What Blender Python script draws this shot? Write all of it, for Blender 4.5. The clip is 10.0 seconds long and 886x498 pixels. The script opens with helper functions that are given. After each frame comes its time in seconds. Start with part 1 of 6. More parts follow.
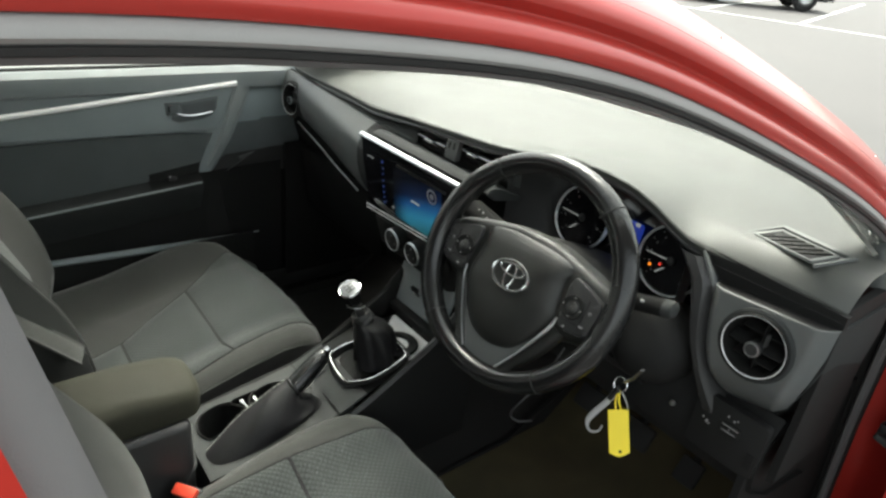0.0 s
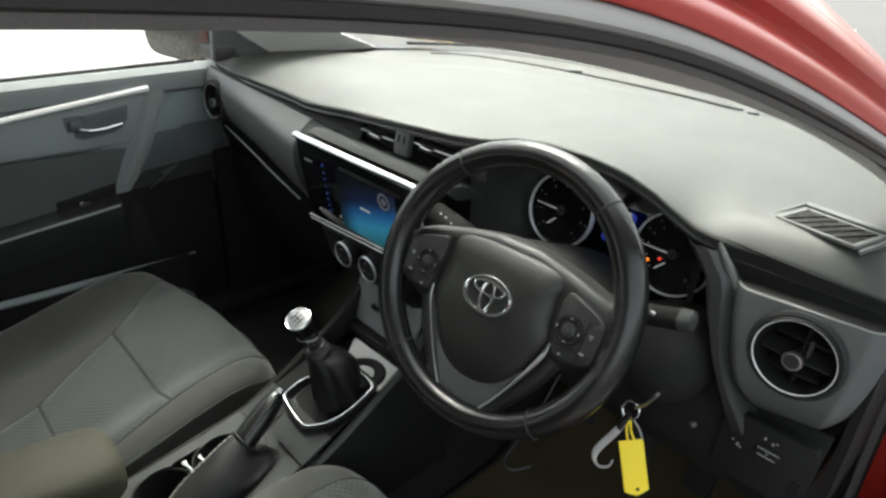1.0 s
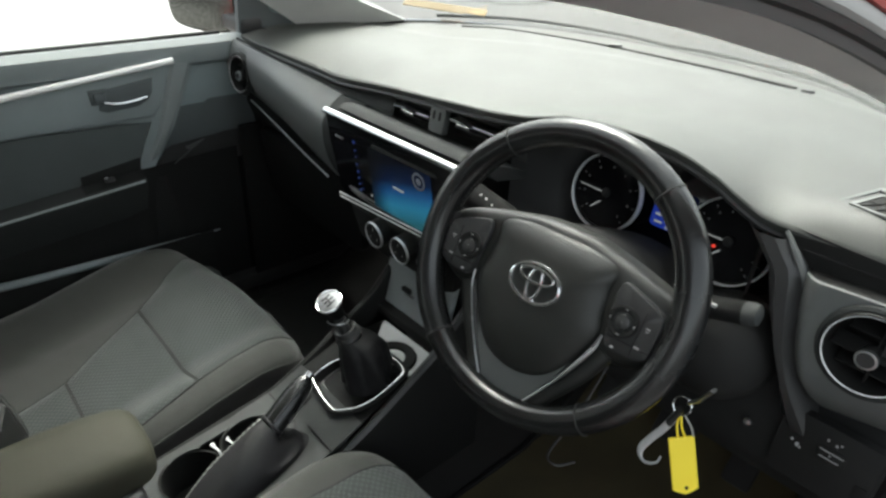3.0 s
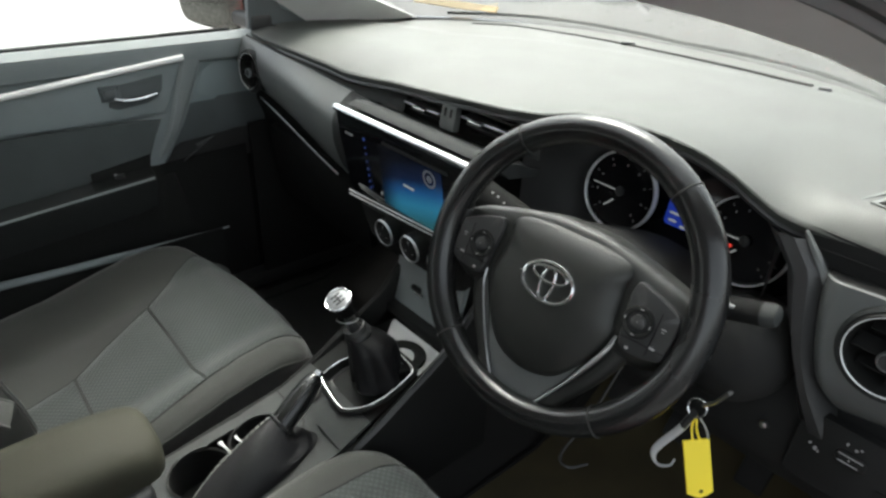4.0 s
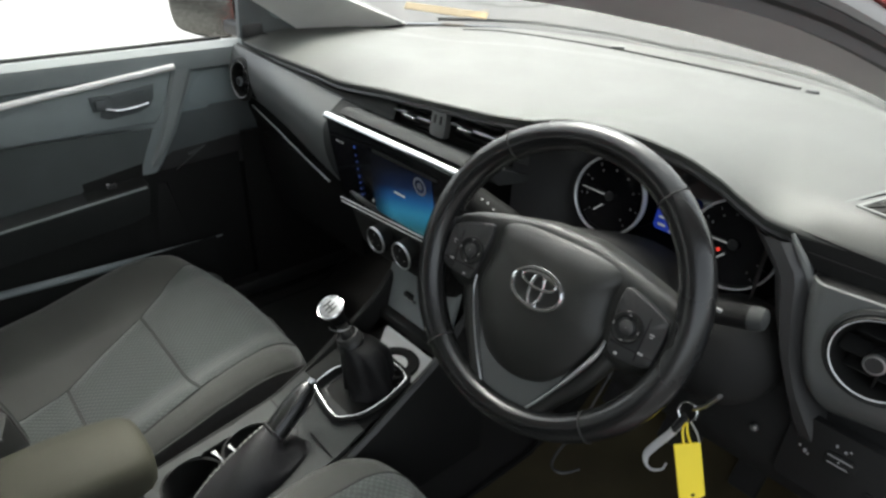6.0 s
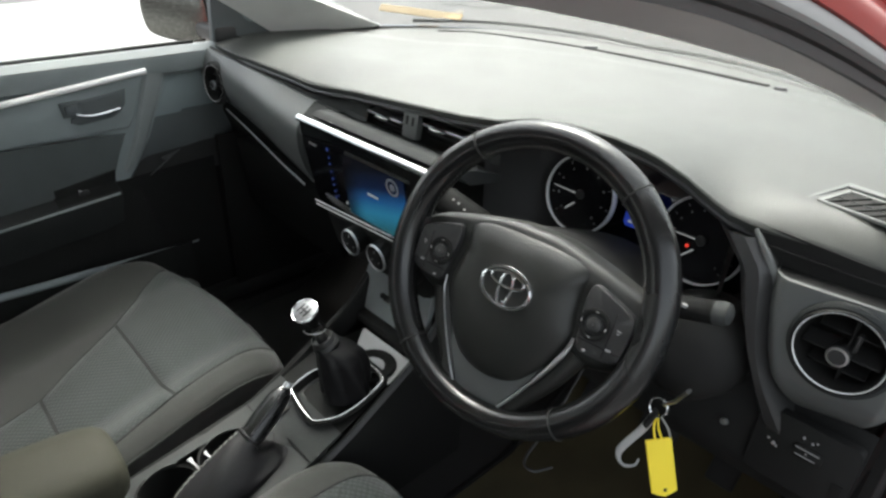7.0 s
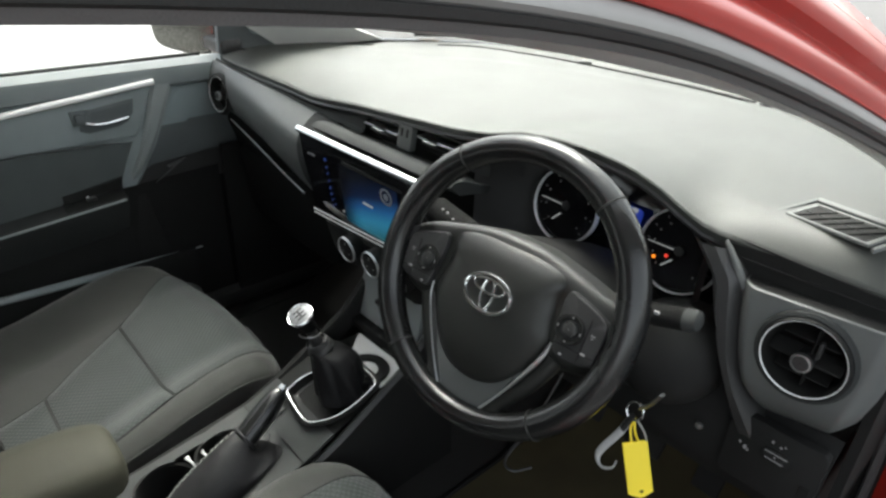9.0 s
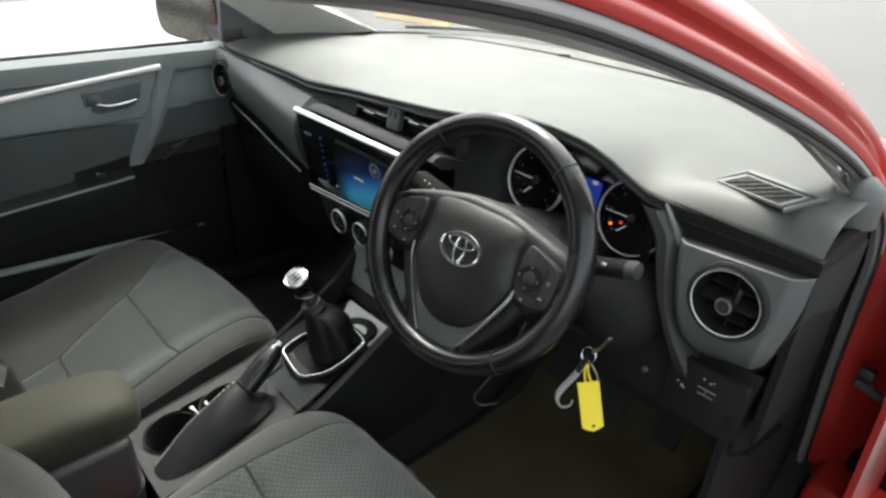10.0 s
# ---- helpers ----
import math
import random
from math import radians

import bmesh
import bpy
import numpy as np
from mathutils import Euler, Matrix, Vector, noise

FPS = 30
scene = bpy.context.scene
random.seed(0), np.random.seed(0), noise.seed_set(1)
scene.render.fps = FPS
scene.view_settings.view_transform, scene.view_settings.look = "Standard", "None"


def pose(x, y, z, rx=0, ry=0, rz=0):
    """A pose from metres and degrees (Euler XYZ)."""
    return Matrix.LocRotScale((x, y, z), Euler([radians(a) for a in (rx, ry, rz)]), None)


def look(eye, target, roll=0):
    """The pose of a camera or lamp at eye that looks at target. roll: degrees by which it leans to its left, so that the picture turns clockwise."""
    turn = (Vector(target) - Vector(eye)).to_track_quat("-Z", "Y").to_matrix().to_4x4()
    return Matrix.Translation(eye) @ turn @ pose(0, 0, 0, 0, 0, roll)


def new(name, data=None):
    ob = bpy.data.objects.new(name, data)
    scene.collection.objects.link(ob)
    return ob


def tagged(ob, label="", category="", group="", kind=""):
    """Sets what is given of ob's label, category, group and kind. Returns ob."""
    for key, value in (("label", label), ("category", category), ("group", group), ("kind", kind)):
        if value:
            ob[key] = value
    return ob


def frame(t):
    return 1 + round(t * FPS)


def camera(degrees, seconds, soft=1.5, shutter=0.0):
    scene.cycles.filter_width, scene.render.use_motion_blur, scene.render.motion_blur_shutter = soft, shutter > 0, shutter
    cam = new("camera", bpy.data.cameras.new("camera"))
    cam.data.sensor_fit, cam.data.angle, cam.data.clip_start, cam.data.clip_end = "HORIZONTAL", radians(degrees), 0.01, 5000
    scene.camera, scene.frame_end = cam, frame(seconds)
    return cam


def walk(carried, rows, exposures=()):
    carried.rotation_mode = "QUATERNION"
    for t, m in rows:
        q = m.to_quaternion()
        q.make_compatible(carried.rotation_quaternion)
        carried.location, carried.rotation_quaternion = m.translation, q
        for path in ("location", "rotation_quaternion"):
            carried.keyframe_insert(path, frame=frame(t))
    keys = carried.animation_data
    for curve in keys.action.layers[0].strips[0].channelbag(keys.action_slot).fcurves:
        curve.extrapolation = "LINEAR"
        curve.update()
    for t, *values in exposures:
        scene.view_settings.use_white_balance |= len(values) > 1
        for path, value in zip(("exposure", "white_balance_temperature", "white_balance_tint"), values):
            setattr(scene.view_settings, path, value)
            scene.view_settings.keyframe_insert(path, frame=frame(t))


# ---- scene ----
cam = camera(70.10, 10.0, soft=2.6)
PATH = [
    (0.0, 0.9216, -0.5895, 1.4208, 63.64, -5.79, 52.55),
    (0.5, 0.8569, -0.5085, 1.395, 64.48, -4.12, 50.82),
    (1.0, 0.7936, -0.4756, 1.3813, 62.71, -2.14, 46.98),
    (1.5, 0.7673, -0.4705, 1.3711, 61.4, -1.9, 46.67),
    (2.0, 0.7539, -0.4744, 1.3708, 61.17, -2.23, 46.98),
    (2.5, 0.7498, -0.4736, 1.37, 60.82, -2.24, 47.85),
    (4.0, 0.7364, -0.4704, 1.3626, 60.49, -2.07, 49.4),
    (4.5, 0.7363, -0.4716, 1.3608, 60.34, -1.94, 49.09),
    (5.0, 0.7343, -0.4744, 1.3633, 60.6, -1.66, 49.63),
    (6.5, 0.7492, -0.4564, 1.3676, 61.06, -1.49, 47.99),
    (7.0, 0.7547, -0.4502, 1.3659, 61.1, -1.35, 47.23),
    (7.5, 0.7511, -0.4463, 1.3644, 61.02, -1.36, 47.02),
    (8.0, 0.7515, -0.4505, 1.3642, 60.86, -1.3, 47.22),
    (8.5, 0.7622, -0.4552, 1.3692, 61.1, -1.16, 47.67),
    (9.0, 0.7927, -0.4532, 1.3798, 61.96, -1.65, 48.08),
    (9.5, 0.8506, -0.4782, 1.3884, 62.18, -2.14, 50.26),
    (10.0, 0.8919, -0.5147, 1.39, 61.65, -2.49, 47.99),
]
# the car stands a little nose-down on its parking place
CAR = Matrix.Translation((0, 0, 1)) @ pose(0, 0, 0, -1.5) @ Matrix.Translation((0, 0, -1))
walk(cam, [(t, CAR @ pose(*p)) for t, *p in PATH], [(0.0, 1.95, 6800, 1), (1.0, 1.92, 6700, 3), (2.5, 1.87, 6550, 2), (4.5, 1.88, 6550, 4), (7.5, 1.93, 6550, 5), (10.0, 2.0, 6600, 4)])

# ---- light ----
world = bpy.data.worlds.new("sky")
scene.world = world
world.use_nodes = True
wn, wl = world.node_tree.nodes, world.node_tree.links
sky = wn.new("ShaderNodeTexSky")
sky.sky_type = "NISHITA"
sky.sun_disc = False
sky.sun_elevation, sky.sun_rotation = radians(56), radians(-45)
sky.air_density, sky.dust_density, sky.ozone_density = 1.0, 4.0, 1.0
grey = wn.new("ShaderNodeHueSaturation")
grey.inputs["Saturation"].default_value = 0.28
wl.new(sky.outputs["Color"], grey.inputs["Color"])
wl.new(grey.outputs["Color"], wn["Background"].inputs["Color"])
wn["Background"].inputs["Strength"].default_value = 0.148
sun = new("sun", bpy.data.lights.new("sun", "SUN"))
sun.data.energy, sun.data.angle, sun.data.color = 0.9, radians(25), (1.0, 0.97, 0.93)
sun.matrix_world = look((0, 0, 30), (14, -14, 0))

# ---- materials ----
def shader(name):
    m = bpy.data.materials.new(name)
    m.use_nodes = True
    return m, m.node_tree.nodes, m.node_tree.links, m.node_tree.nodes["Principled BSDF"]


def surface(name, col, rough, metal=0.0, grain=900.0, bump=0.15, var=0.18, scale=9.0, coat=0.0, rvar=0.08, spec=0.5):
    """Paint, plastic, rubber or metal: broad stains, fine grain, uneven gloss."""
    m, n, l, b = shader(name)
    tc = n.new("ShaderNodeTexCoord")
    big = n.new("ShaderNodeTexNoise")
    big.inputs["Scale"].default_value, big.inputs["Detail"].default_value = scale, 5
    fine = n.new("ShaderNodeTexNoise")
    fine.inputs["Scale"].default_value, fine.inputs["Detail"].default_value = grain, 3
    l.new(tc.outputs["Object"], big.inputs["Vector"])
    l.new(tc.outputs["Object"], fine.inputs["Vector"])
    mix = n.new("ShaderNodeMix")
    mix.data_type = "RGBA"
    mix.inputs["A"].default_value = (*[c * (1 - var) for c in col], 1)
    mix.inputs["B"].default_value = (*[min(1, c * (1 + var)) for c in col], 1)
    l.new(big.outputs["Fac"], mix.inputs["Factor"])
    l.new(mix.outputs["Result"], b.inputs["Base Color"])
    ramp = n.new("ShaderNodeMapRange")
    ramp.inputs["To Min"].default_value, ramp.inputs["To Max"].default_value = max(0.02, rough - rvar), rough + rvar
    l.new(big.outputs["Fac"], ramp.inputs["Value"])
    l.new(ramp.outputs["Result"], b.inputs["Roughness"])
    b.inputs["Metallic"].default_value = metal
    b.inputs["Coat Weight"].default_value = coat
    b.inputs["Coat Roughness"].default_value = 0.06
    b.inputs["Specular IOR Level"].default_value = spec
    if bump:
        bp = n.new("ShaderNodeBump")
        bp.inputs["Strength"].default_value, bp.inputs["Distance"].default_value = bump, 0.0006
        l.new(fine.outputs["Fac"], bp.inputs["Height"])
        l.new(bp.outputs["Normal"], b.inputs["Normal"])
    return m


def cloth(name, col, pitch=0.0, dark=0.5):
    """Woven seat cloth; pitch: the spacing of a raised lozenge knit."""
    m, n, l, b = shader(name)
    tc = n.new("ShaderNodeTexCoord")
    big = n.new("ShaderNodeTexNoise")
    big.inputs["Scale"].default_value, big.inputs["Detail"].default_value = 7, 6
    fine = n.new("ShaderNodeTexNoise")
    fine.inputs["Scale"].default_value, fine.inputs["Detail"].default_value = 1500, 2
    l.new(tc.outputs["Object"], big.inputs["Vector"])
    l.new(tc.outputs["Object"], fine.inputs["Vector"])
    add = n.new("ShaderNodeMath")
    add.operation = "MULTIPLY_ADD"
    add.inputs[1].default_value = 0.6
    l.new(fine.outputs["Fac"], add.inputs[0])
    height = add.outputs["Value"]
    l.new(big.outputs["Fac"], add.inputs[2])
    mix = n.new("ShaderNodeMix")
    mix.data_type = "RGBA"
    mix.inputs["A"].default_value = (*[c * 0.7 for c in col], 1)
    mix.inputs["B"].default_value = (*[c * 1.25 for c in col], 1)
    l.new(add.outputs["Value"], mix.inputs["Factor"])
    out = mix.outputs["Result"]
    if pitch:
        vor = n.new("ShaderNodeTexVoronoi")
        vor.voronoi_dimensions = "2D"
        vor.inputs["Scale"].default_value, vor.inputs["Randomness"].default_value = 1 / pitch, 0.0
        mp = n.new("ShaderNodeMapping")
        mp.inputs["Rotation"].default_value = (0, 0, radians(45))
        l.new(tc.outputs["Object"], mp.inputs["Vector"])
        l.new(mp.outputs["Vector"], vor.inputs["Vector"])
        mr = n.new("ShaderNodeMapRange")
        mr.inputs["From Min"].default_value, mr.inputs["From Max"].default_value = 0.18, 0.5
        mr.inputs["To Min"].default_value, mr.inputs["To Max"].default_value = 1.0, 0.0
        l.new(vor.outputs["Distance"], mr.inputs["Value"])
        dk = n.new("ShaderNodeMix")
        dk.data_type = "RGBA"
        dk.inputs["A"].default_value = (*[c * dark for c in col], 1)
        l.new(out, dk.inputs["B"])
        l.new(mr.outputs["Result"], dk.inputs["Factor"])
        out = dk.outputs["Result"]
        height = mr.outputs["Result"]
    l.new(out, b.inputs["Base Color"])
    b.inputs["Roughness"].default_value = 0.92
    b.inputs["Specular IOR Level"].default_value = 0.2
    b.inputs["Sheen Weight"].default_value = 0.25
    b.inputs["Sheen Roughness"].default_value = 0.5
    bp = n.new("ShaderNodeBump")
    bp.inputs["Strength"].default_value, bp.inputs["Distance"].default_value = 0.5, 0.0012
    l.new(height, bp.inputs["Height"])
    l.new(bp.outputs["Normal"], b.inputs["Normal"])
    return m


def lit(name, col, power):
    m, n, l, b = shader(name)
    b.inputs["Base Color"].default_value = (0.01, 0.01, 0.01, 1)
    b.inputs["Emission Color"].default_value = (*col, 1)
    b.inputs["Emission Strength"].default_value = power
    b.inputs["Roughness"].default_value = 0.3
    return m


def pane(name, tint=(1, 1, 1), rough=0.0):
    m, n, l, b = shader(name)
    b.inputs["Base Color"].default_value = (*tint, 1)
    b.inputs["Transmission Weight"].default_value = 1.0
    b.inputs["Roughness"].default_value = rough
    b.inputs["IOR"].default_value = 1.45
    return m


def screen_picture(name):
    """A lit screen whose picture runs from black at the top into blue and teal."""
    m, n, l, b = shader(name)
    tc = n.new("ShaderNodeTexCoord")
    slope = n.new("ShaderNodeVectorMath")
    slope.operation = "DOT_PRODUCT"
    slope.inputs[1].default_value = (-0.32, 0.0, 0.88)
    l.new(tc.outputs["Generated"], slope.inputs[0])
    lift = n.new("ShaderNodeMath")
    lift.inputs[1].default_value = 0.3
    l.new(slope.outputs["Value"], lift.inputs[0])
    sp = n.new("ShaderNodeSeparateXYZ")
    l.new(tc.outputs["Generated"], sp.inputs["Vector"])
    fade = n.new("ShaderNodeMapRange")
    fade.interpolation_type = "SMOOTHSTEP"
    fade.inputs["From Min"].default_value, fade.inputs["From Max"].default_value = 0.0, 0.35
    fade.inputs["To Min"].default_value, fade.inputs["To Max"].default_value = 0.02, 0.155
    l.new(sp.outputs["X"], fade.inputs["Value"])
    ramp = n.new("ShaderNodeValToRGB")
    e = ramp.color_ramp.elements
    e[0].position, e[0].color = 0.12, (0.02, 0.13, 0.17, 1)
    e[1].position, e[1].color = 0.98, (0.001, 0.002, 0.006, 1)
    for p, c in ((0.36, (0.03, 0.24, 0.42, 1)), (0.55, (0.012, 0.1, 0.3, 1)), (0.72, (0.002, 0.012, 0.05, 1))):
        x = e.new(p)
        x.color = c
    l.new(lift.outputs["Value"], ramp.inputs["Fac"])
    l.new(ramp.outputs["Color"], b.inputs["Emission Color"])
    l.new(fade.outputs["Result"], b.inputs["Emission Strength"])
    b.inputs["Base Color"].default_value = (0.01, 0.01, 0.012, 1)
    b.inputs["Roughness"].default_value = 0.15
    b.inputs["Specular IOR Level"].default_value = 0.2
    return m


M_DASH = surface("grained dash plastic", (0.046, 0.0492, 0.0446), 0.54, grain=1100, bump=0.25)
M_TRIM = surface("satin grey trim plastic", (0.092, 0.097, 0.096), 0.44, grain=1300, bump=0.15)
M_BLACK = surface("black hard plastic", (0.026, 0.026, 0.0265), 0.42, grain=1200, bump=0.2)
M_DEEP = surface("dark matt plastic", (0.011, 0.011, 0.0108), 0.7, grain=900, bump=0.2, spec=0.22)
M_GLOSS = surface("piano black", (0.006, 0.006, 0.007), 0.09, bump=0.0, rvar=0.03)
M_CHROME = surface("chrome", (0.78, 0.79, 0.8), 0.13, metal=1.0, bump=0.0, var=0.05)
M_SATIN = surface("satin silver", (0.5, 0.51, 0.52), 0.33, metal=1.0, grain=2000, bump=0.1, var=0.08)
M_LEATHER = surface("black leather", (0.006, 0.0062, 0.0064), 0.26, grain=900, bump=0.1, var=0.35, spec=0.6)
M_BOOT = surface("soft black leatherette", (0.0085, 0.0082, 0.0092), 0.56, grain=1000, bump=0.4, spec=0.3)
M_VINYL = surface("warm grey vinyl", (0.034, 0.033, 0.023), 0.7, grain=900, bump=0.5, var=0.15, spec=0.25)
M_CONSOLE = surface("silver-grey console plastic", (0.03, 0.0325, 0.032), 0.56, grain=1400, bump=0.2, spec=0.3)
M_CARD = surface("door card plastic", (0.225, 0.256, 0.264), 0.45, grain=1100, bump=0.3)
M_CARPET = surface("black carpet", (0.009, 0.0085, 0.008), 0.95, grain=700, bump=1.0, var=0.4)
M_MAT = surface("dark carpet mat with yellow glow", (0.06, 0.05, 0.025), 0.95, grain=600, bump=1.0, var=0.6)
M_SEAL = surface("black door seal rubber", (0.018, 0.018, 0.018), 0.6, grain=800, bump=0.3)
M_FLANGE = surface("grey sealing trim", (0.27, 0.263, 0.256), 0.6, grain=900, bump=0.2)
M_LINING = surface("pale grey headlining", (0.5, 0.5, 0.48), 0.95, grain=700, bump=0.6)
M_RED = surface("red metallic paint", (0.41, 0.029, 0.022), 0.32, metal=0.2, grain=2500, bump=0.05, var=0.1, coat=0.4, spec=0.35)
M_CLOTH = cloth("grey seat cloth", (0.037, 0.038, 0.035))
M_KNIT = cloth("grey lozenge knit seat cloth", (0.049, 0.055, 0.053), pitch=0.0075, dark=0.8)
M_STITCH = surface("pale thread", (0.3, 0.3, 0.28), 0.8, bump=0)
M_SEAM = surface("dark seam", (0.02, 0.02, 0.02), 0.9, bump=0)
M_YELLOW = surface("yellow plastic tag", (1.0, 0.76, 0.04), 0.42, grain=500, bump=0.1, var=0.05)
M_REDPLASTIC = surface("red buckle button", (0.95, 0.09, 0.05), 0.4, bump=0.05)
M_WHITE = lit("white backlit print", (0.9, 0.92, 0.95), 0.07)
M_BLUE = lit("blue backlit print", (0.05, 0.12, 0.6), 0.07)
M_BLUELIT = lit("blue trip screen", (0.02, 0.06, 0.55), 0.1)
M_WARN = lit("red warning lamp", (1.0, 0.06, 0.04), 0.22)
M_AMBER = lit("amber warning lamp", (1.0, 0.25, 0.02), 0.4)
M_FAINT = surface("faint grey print", (0.3, 0.3, 0.3), 0.6, bump=0)
M_PILLAR = surface("pale grey pillar trim", (0.66, 0.645, 0.64), 0.6, grain=900, bump=0.3)
# near-white and not metal: the strips' bright reflection is put into the colour
M_BRIGHT = surface("near-white trim, reflection in colour", (0.97, 0.97, 0.97), 0.22, metal=0.0, grain=1500, bump=0.1, var=0.05)
M_PALE = surface("pale grey plastic", (0.5, 0.51, 0.51), 0.5, grain=900, bump=0.2)
M_PRINT = surface("white print", (0.6, 0.6, 0.6), 0.6, bump=0)
M_SCREEN = screen_picture("screen picture")
M_GLASS = pane("clear glass", (0.97, 0.99, 0.98))
M_DROP = pane("water drop")
M_MIRROR = surface("mirror glass", (0.13, 0.13, 0.12), 0.08, metal=1.0, grain=220, bump=1.0, var=0.6, scale=120, rvar=0.05)
M_TAN = surface("tan card", (0.55, 0.42, 0.25), 0.8, bump=0.1)
M_TYRE = surface("tyre rubber", (0.02, 0.02, 0.02), 0.8, grain=300)
M_DARKPAINT = surface("dark car paint", (0.02, 0.022, 0.025), 0.25, coat=1.0, bump=0.02)
M_CLEARFOB = surface("clear plastic sleeve", (0.35, 0.35, 0.33), 0.2, bump=0.05)

M_PAD = surface("soft black airbag cover", (0.0125, 0.0131, 0.0118), 0.46, grain=1300, bump=0.25)
M_WETRED = surface("wet red paint", (0.37, 0.027, 0.022), 0.32, metal=0.1, grain=2500, bump=0.05, var=0.1, coat=0.6)
M_SIDE = cloth("dark seat side cloth", (0.02, 0.019, 0.019))
M_EDGE = surface("pale grey edge trim", (0.25, 0.272, 0.275), 0.45, grain=1100, bump=0.2)
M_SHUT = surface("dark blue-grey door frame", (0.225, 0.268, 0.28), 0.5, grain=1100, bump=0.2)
M_GREYPILLAR = surface("light grey pillar trim", (0.78, 0.78, 0.76), 0.6, grain=900, bump=0.2)
M_HOOD = surface("dark satin plastic", (0.035, 0.037, 0.037), 0.7, grain=1300, bump=0.15, spec=0.08)
M_INSERT = cloth("door cloth darkened for shade", (0.066, 0.075, 0.076))
M_SILL = surface("soft sill plastic", (0.22, 0.246, 0.253), 0.62, grain=1000, bump=0.3)
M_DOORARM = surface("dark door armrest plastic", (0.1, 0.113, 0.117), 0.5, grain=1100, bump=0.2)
M_VENTFRAME = surface("grey grille plastic", (0.13, 0.135, 0.13), 0.5, grain=1100, bump=0.2)
M_RING = surface("bright vent ring", (0.82, 0.83, 0.84), 0.3, metal=0.15, bump=0.0, var=0.05)
M_STRAP = surface("bright metal strap", (0.8, 0.81, 0.82), 0.35, metal=0.5, grain=400, bump=0.3, var=0.2)
M_PIPING = surface("pale grey piping", (0.085, 0.085, 0.08), 0.8, grain=900, bump=0.4)
M_SEALGREY = surface("dark grey seal cover", (0.13, 0.126, 0.127), 0.7, grain=900, bump=0.3)
M_PLATE = surface("worn silver plate", (0.3, 0.305, 0.31), 0.36, metal=1.0, grain=500, bump=0.5, var=0.5, scale=160)
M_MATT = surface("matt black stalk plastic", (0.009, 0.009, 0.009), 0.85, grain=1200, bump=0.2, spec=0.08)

# ---- building tools ----
def V(*a):
    return Vector(a)


def thing(name, base, label, category, group="", kind=""):
    """An empty at the base of a thing, in the car's own frame."""
    ob = new(name)
    ob.empty_display_size = 0.05
    ob.matrix_world = CAR @ Matrix.Translation(base)
    return tagged(ob, label, category, group, kind)


def base_of(ob):
    while ob.parent:
        ob = ob.parent
    return ob.location if ob.get("site") else CAR.inverted() @ ob.location


def part(name, bm, material, parent, label="", angle=38):
    """Links a bmesh, drawn in the car's frame, as one mesh object under a thing or a part."""
    bmesh.ops.transform(bm, matrix=Matrix.Translation(-base_of(parent)), verts=bm.verts)
    bmesh.ops.recalc_face_normals(bm, faces=bm.faces)
    for f in bm.faces:
        f.smooth = True
    lim = radians(angle)
    for e in bm.edges:
        e.smooth = len(e.link_faces) == 2 and e.calc_face_angle(0.0) < lim
    me = bpy.data.meshes.new(name)
    bm.to_mesh(me)
    bm.free()
    me.materials.append(material)
    ob = new(name, me)
    ob.parent = parent
    return tagged(ob, label) if label else ob


def curve(pts, n=8, closed=False):
    """A smooth line through points (Catmull-Rom)."""
    pts = [Vector(p) for p in pts]
    out, k = [], len(pts)
    for i in range(k if closed else k - 1):
        a, b = pts[i], pts[(i + 1) % k]
        p = pts[(i - 1) % k] if closed or i else a * 2 - b
        q = pts[(i + 2) % k] if closed or i + 2 < k else b * 2 - a
        for j in range(n):
            t = j / n
            out.append(0.5 * ((2 * a) + (b - p) * t + (2 * p - 5 * a + 4 * b - q) * t * t + (3 * a - p - 3 * b + q) * t ** 3))
    return out if closed else out + [pts[-1]]


def lerp(table, x):
    """Piecewise-linear look-up in rows of (x, value or tuple)."""
    if x <= table[0][0]:
        return table[0][1]
    for (a, u), (b, v) in zip(table, table[1:]):
        if x <= b:
            t = (x - a) / (b - a)
            return tuple(p + (q - p) * t for p, q in zip(u, v)) if isinstance(u, tuple) else u + (v - u) * t
    return table[-1][1]


def loft(rings, wrap=False, caps=False, bm=None):
    """Skins rows of points; wrap closes each row, caps closes the ends."""
    bm = bm or bmesh.new()
    vs = [[bm.verts.new(p) for p in r] for r in rings]
    n = len(rings[0])
    for a, b in zip(vs, vs[1:]):
        for i in range(n if wrap else n - 1):
            j = (i + 1) % n
            bm.faces.new((a[i], a[j], b[j], b[i]))
    if caps:
        bm.faces.new(vs[0][::-1])
        bm.faces.new(vs[-1])
    return bm


def sheet(rings, thick):
    """A skin with thickness."""
    bm = loft(rings)
    bmesh.ops.recalc_face_normals(bm, faces=bm.faces)
    bmesh.ops.solidify(bm, geom=bm.faces[:], thickness=thick)
    return bm


def box(c, s, r=0.003, seg=2, m=None, taper=None):
    """A block with rounded edges; taper scales the top."""
    bm = bmesh.new()
    bmesh.ops.create_cube(bm, size=1)
    for v in bm.verts:
        k = taper if taper and v.co.z > 0 else (1, 1)
        v.co = Vector((v.co.x * s[0] * k[0], v.co.y * s[1] * k[1], v.co.z * s[2]))
    if r:
        bmesh.ops.bevel(bm, geom=bm.edges[:], offset=min(r, 0.49 * min(s)), segments=seg, profile=0.5, affect="EDGES")
    bmesh.ops.transform(bm, matrix=Matrix.Translation(c) @ (m or Matrix()), verts=bm.verts)
    return bm


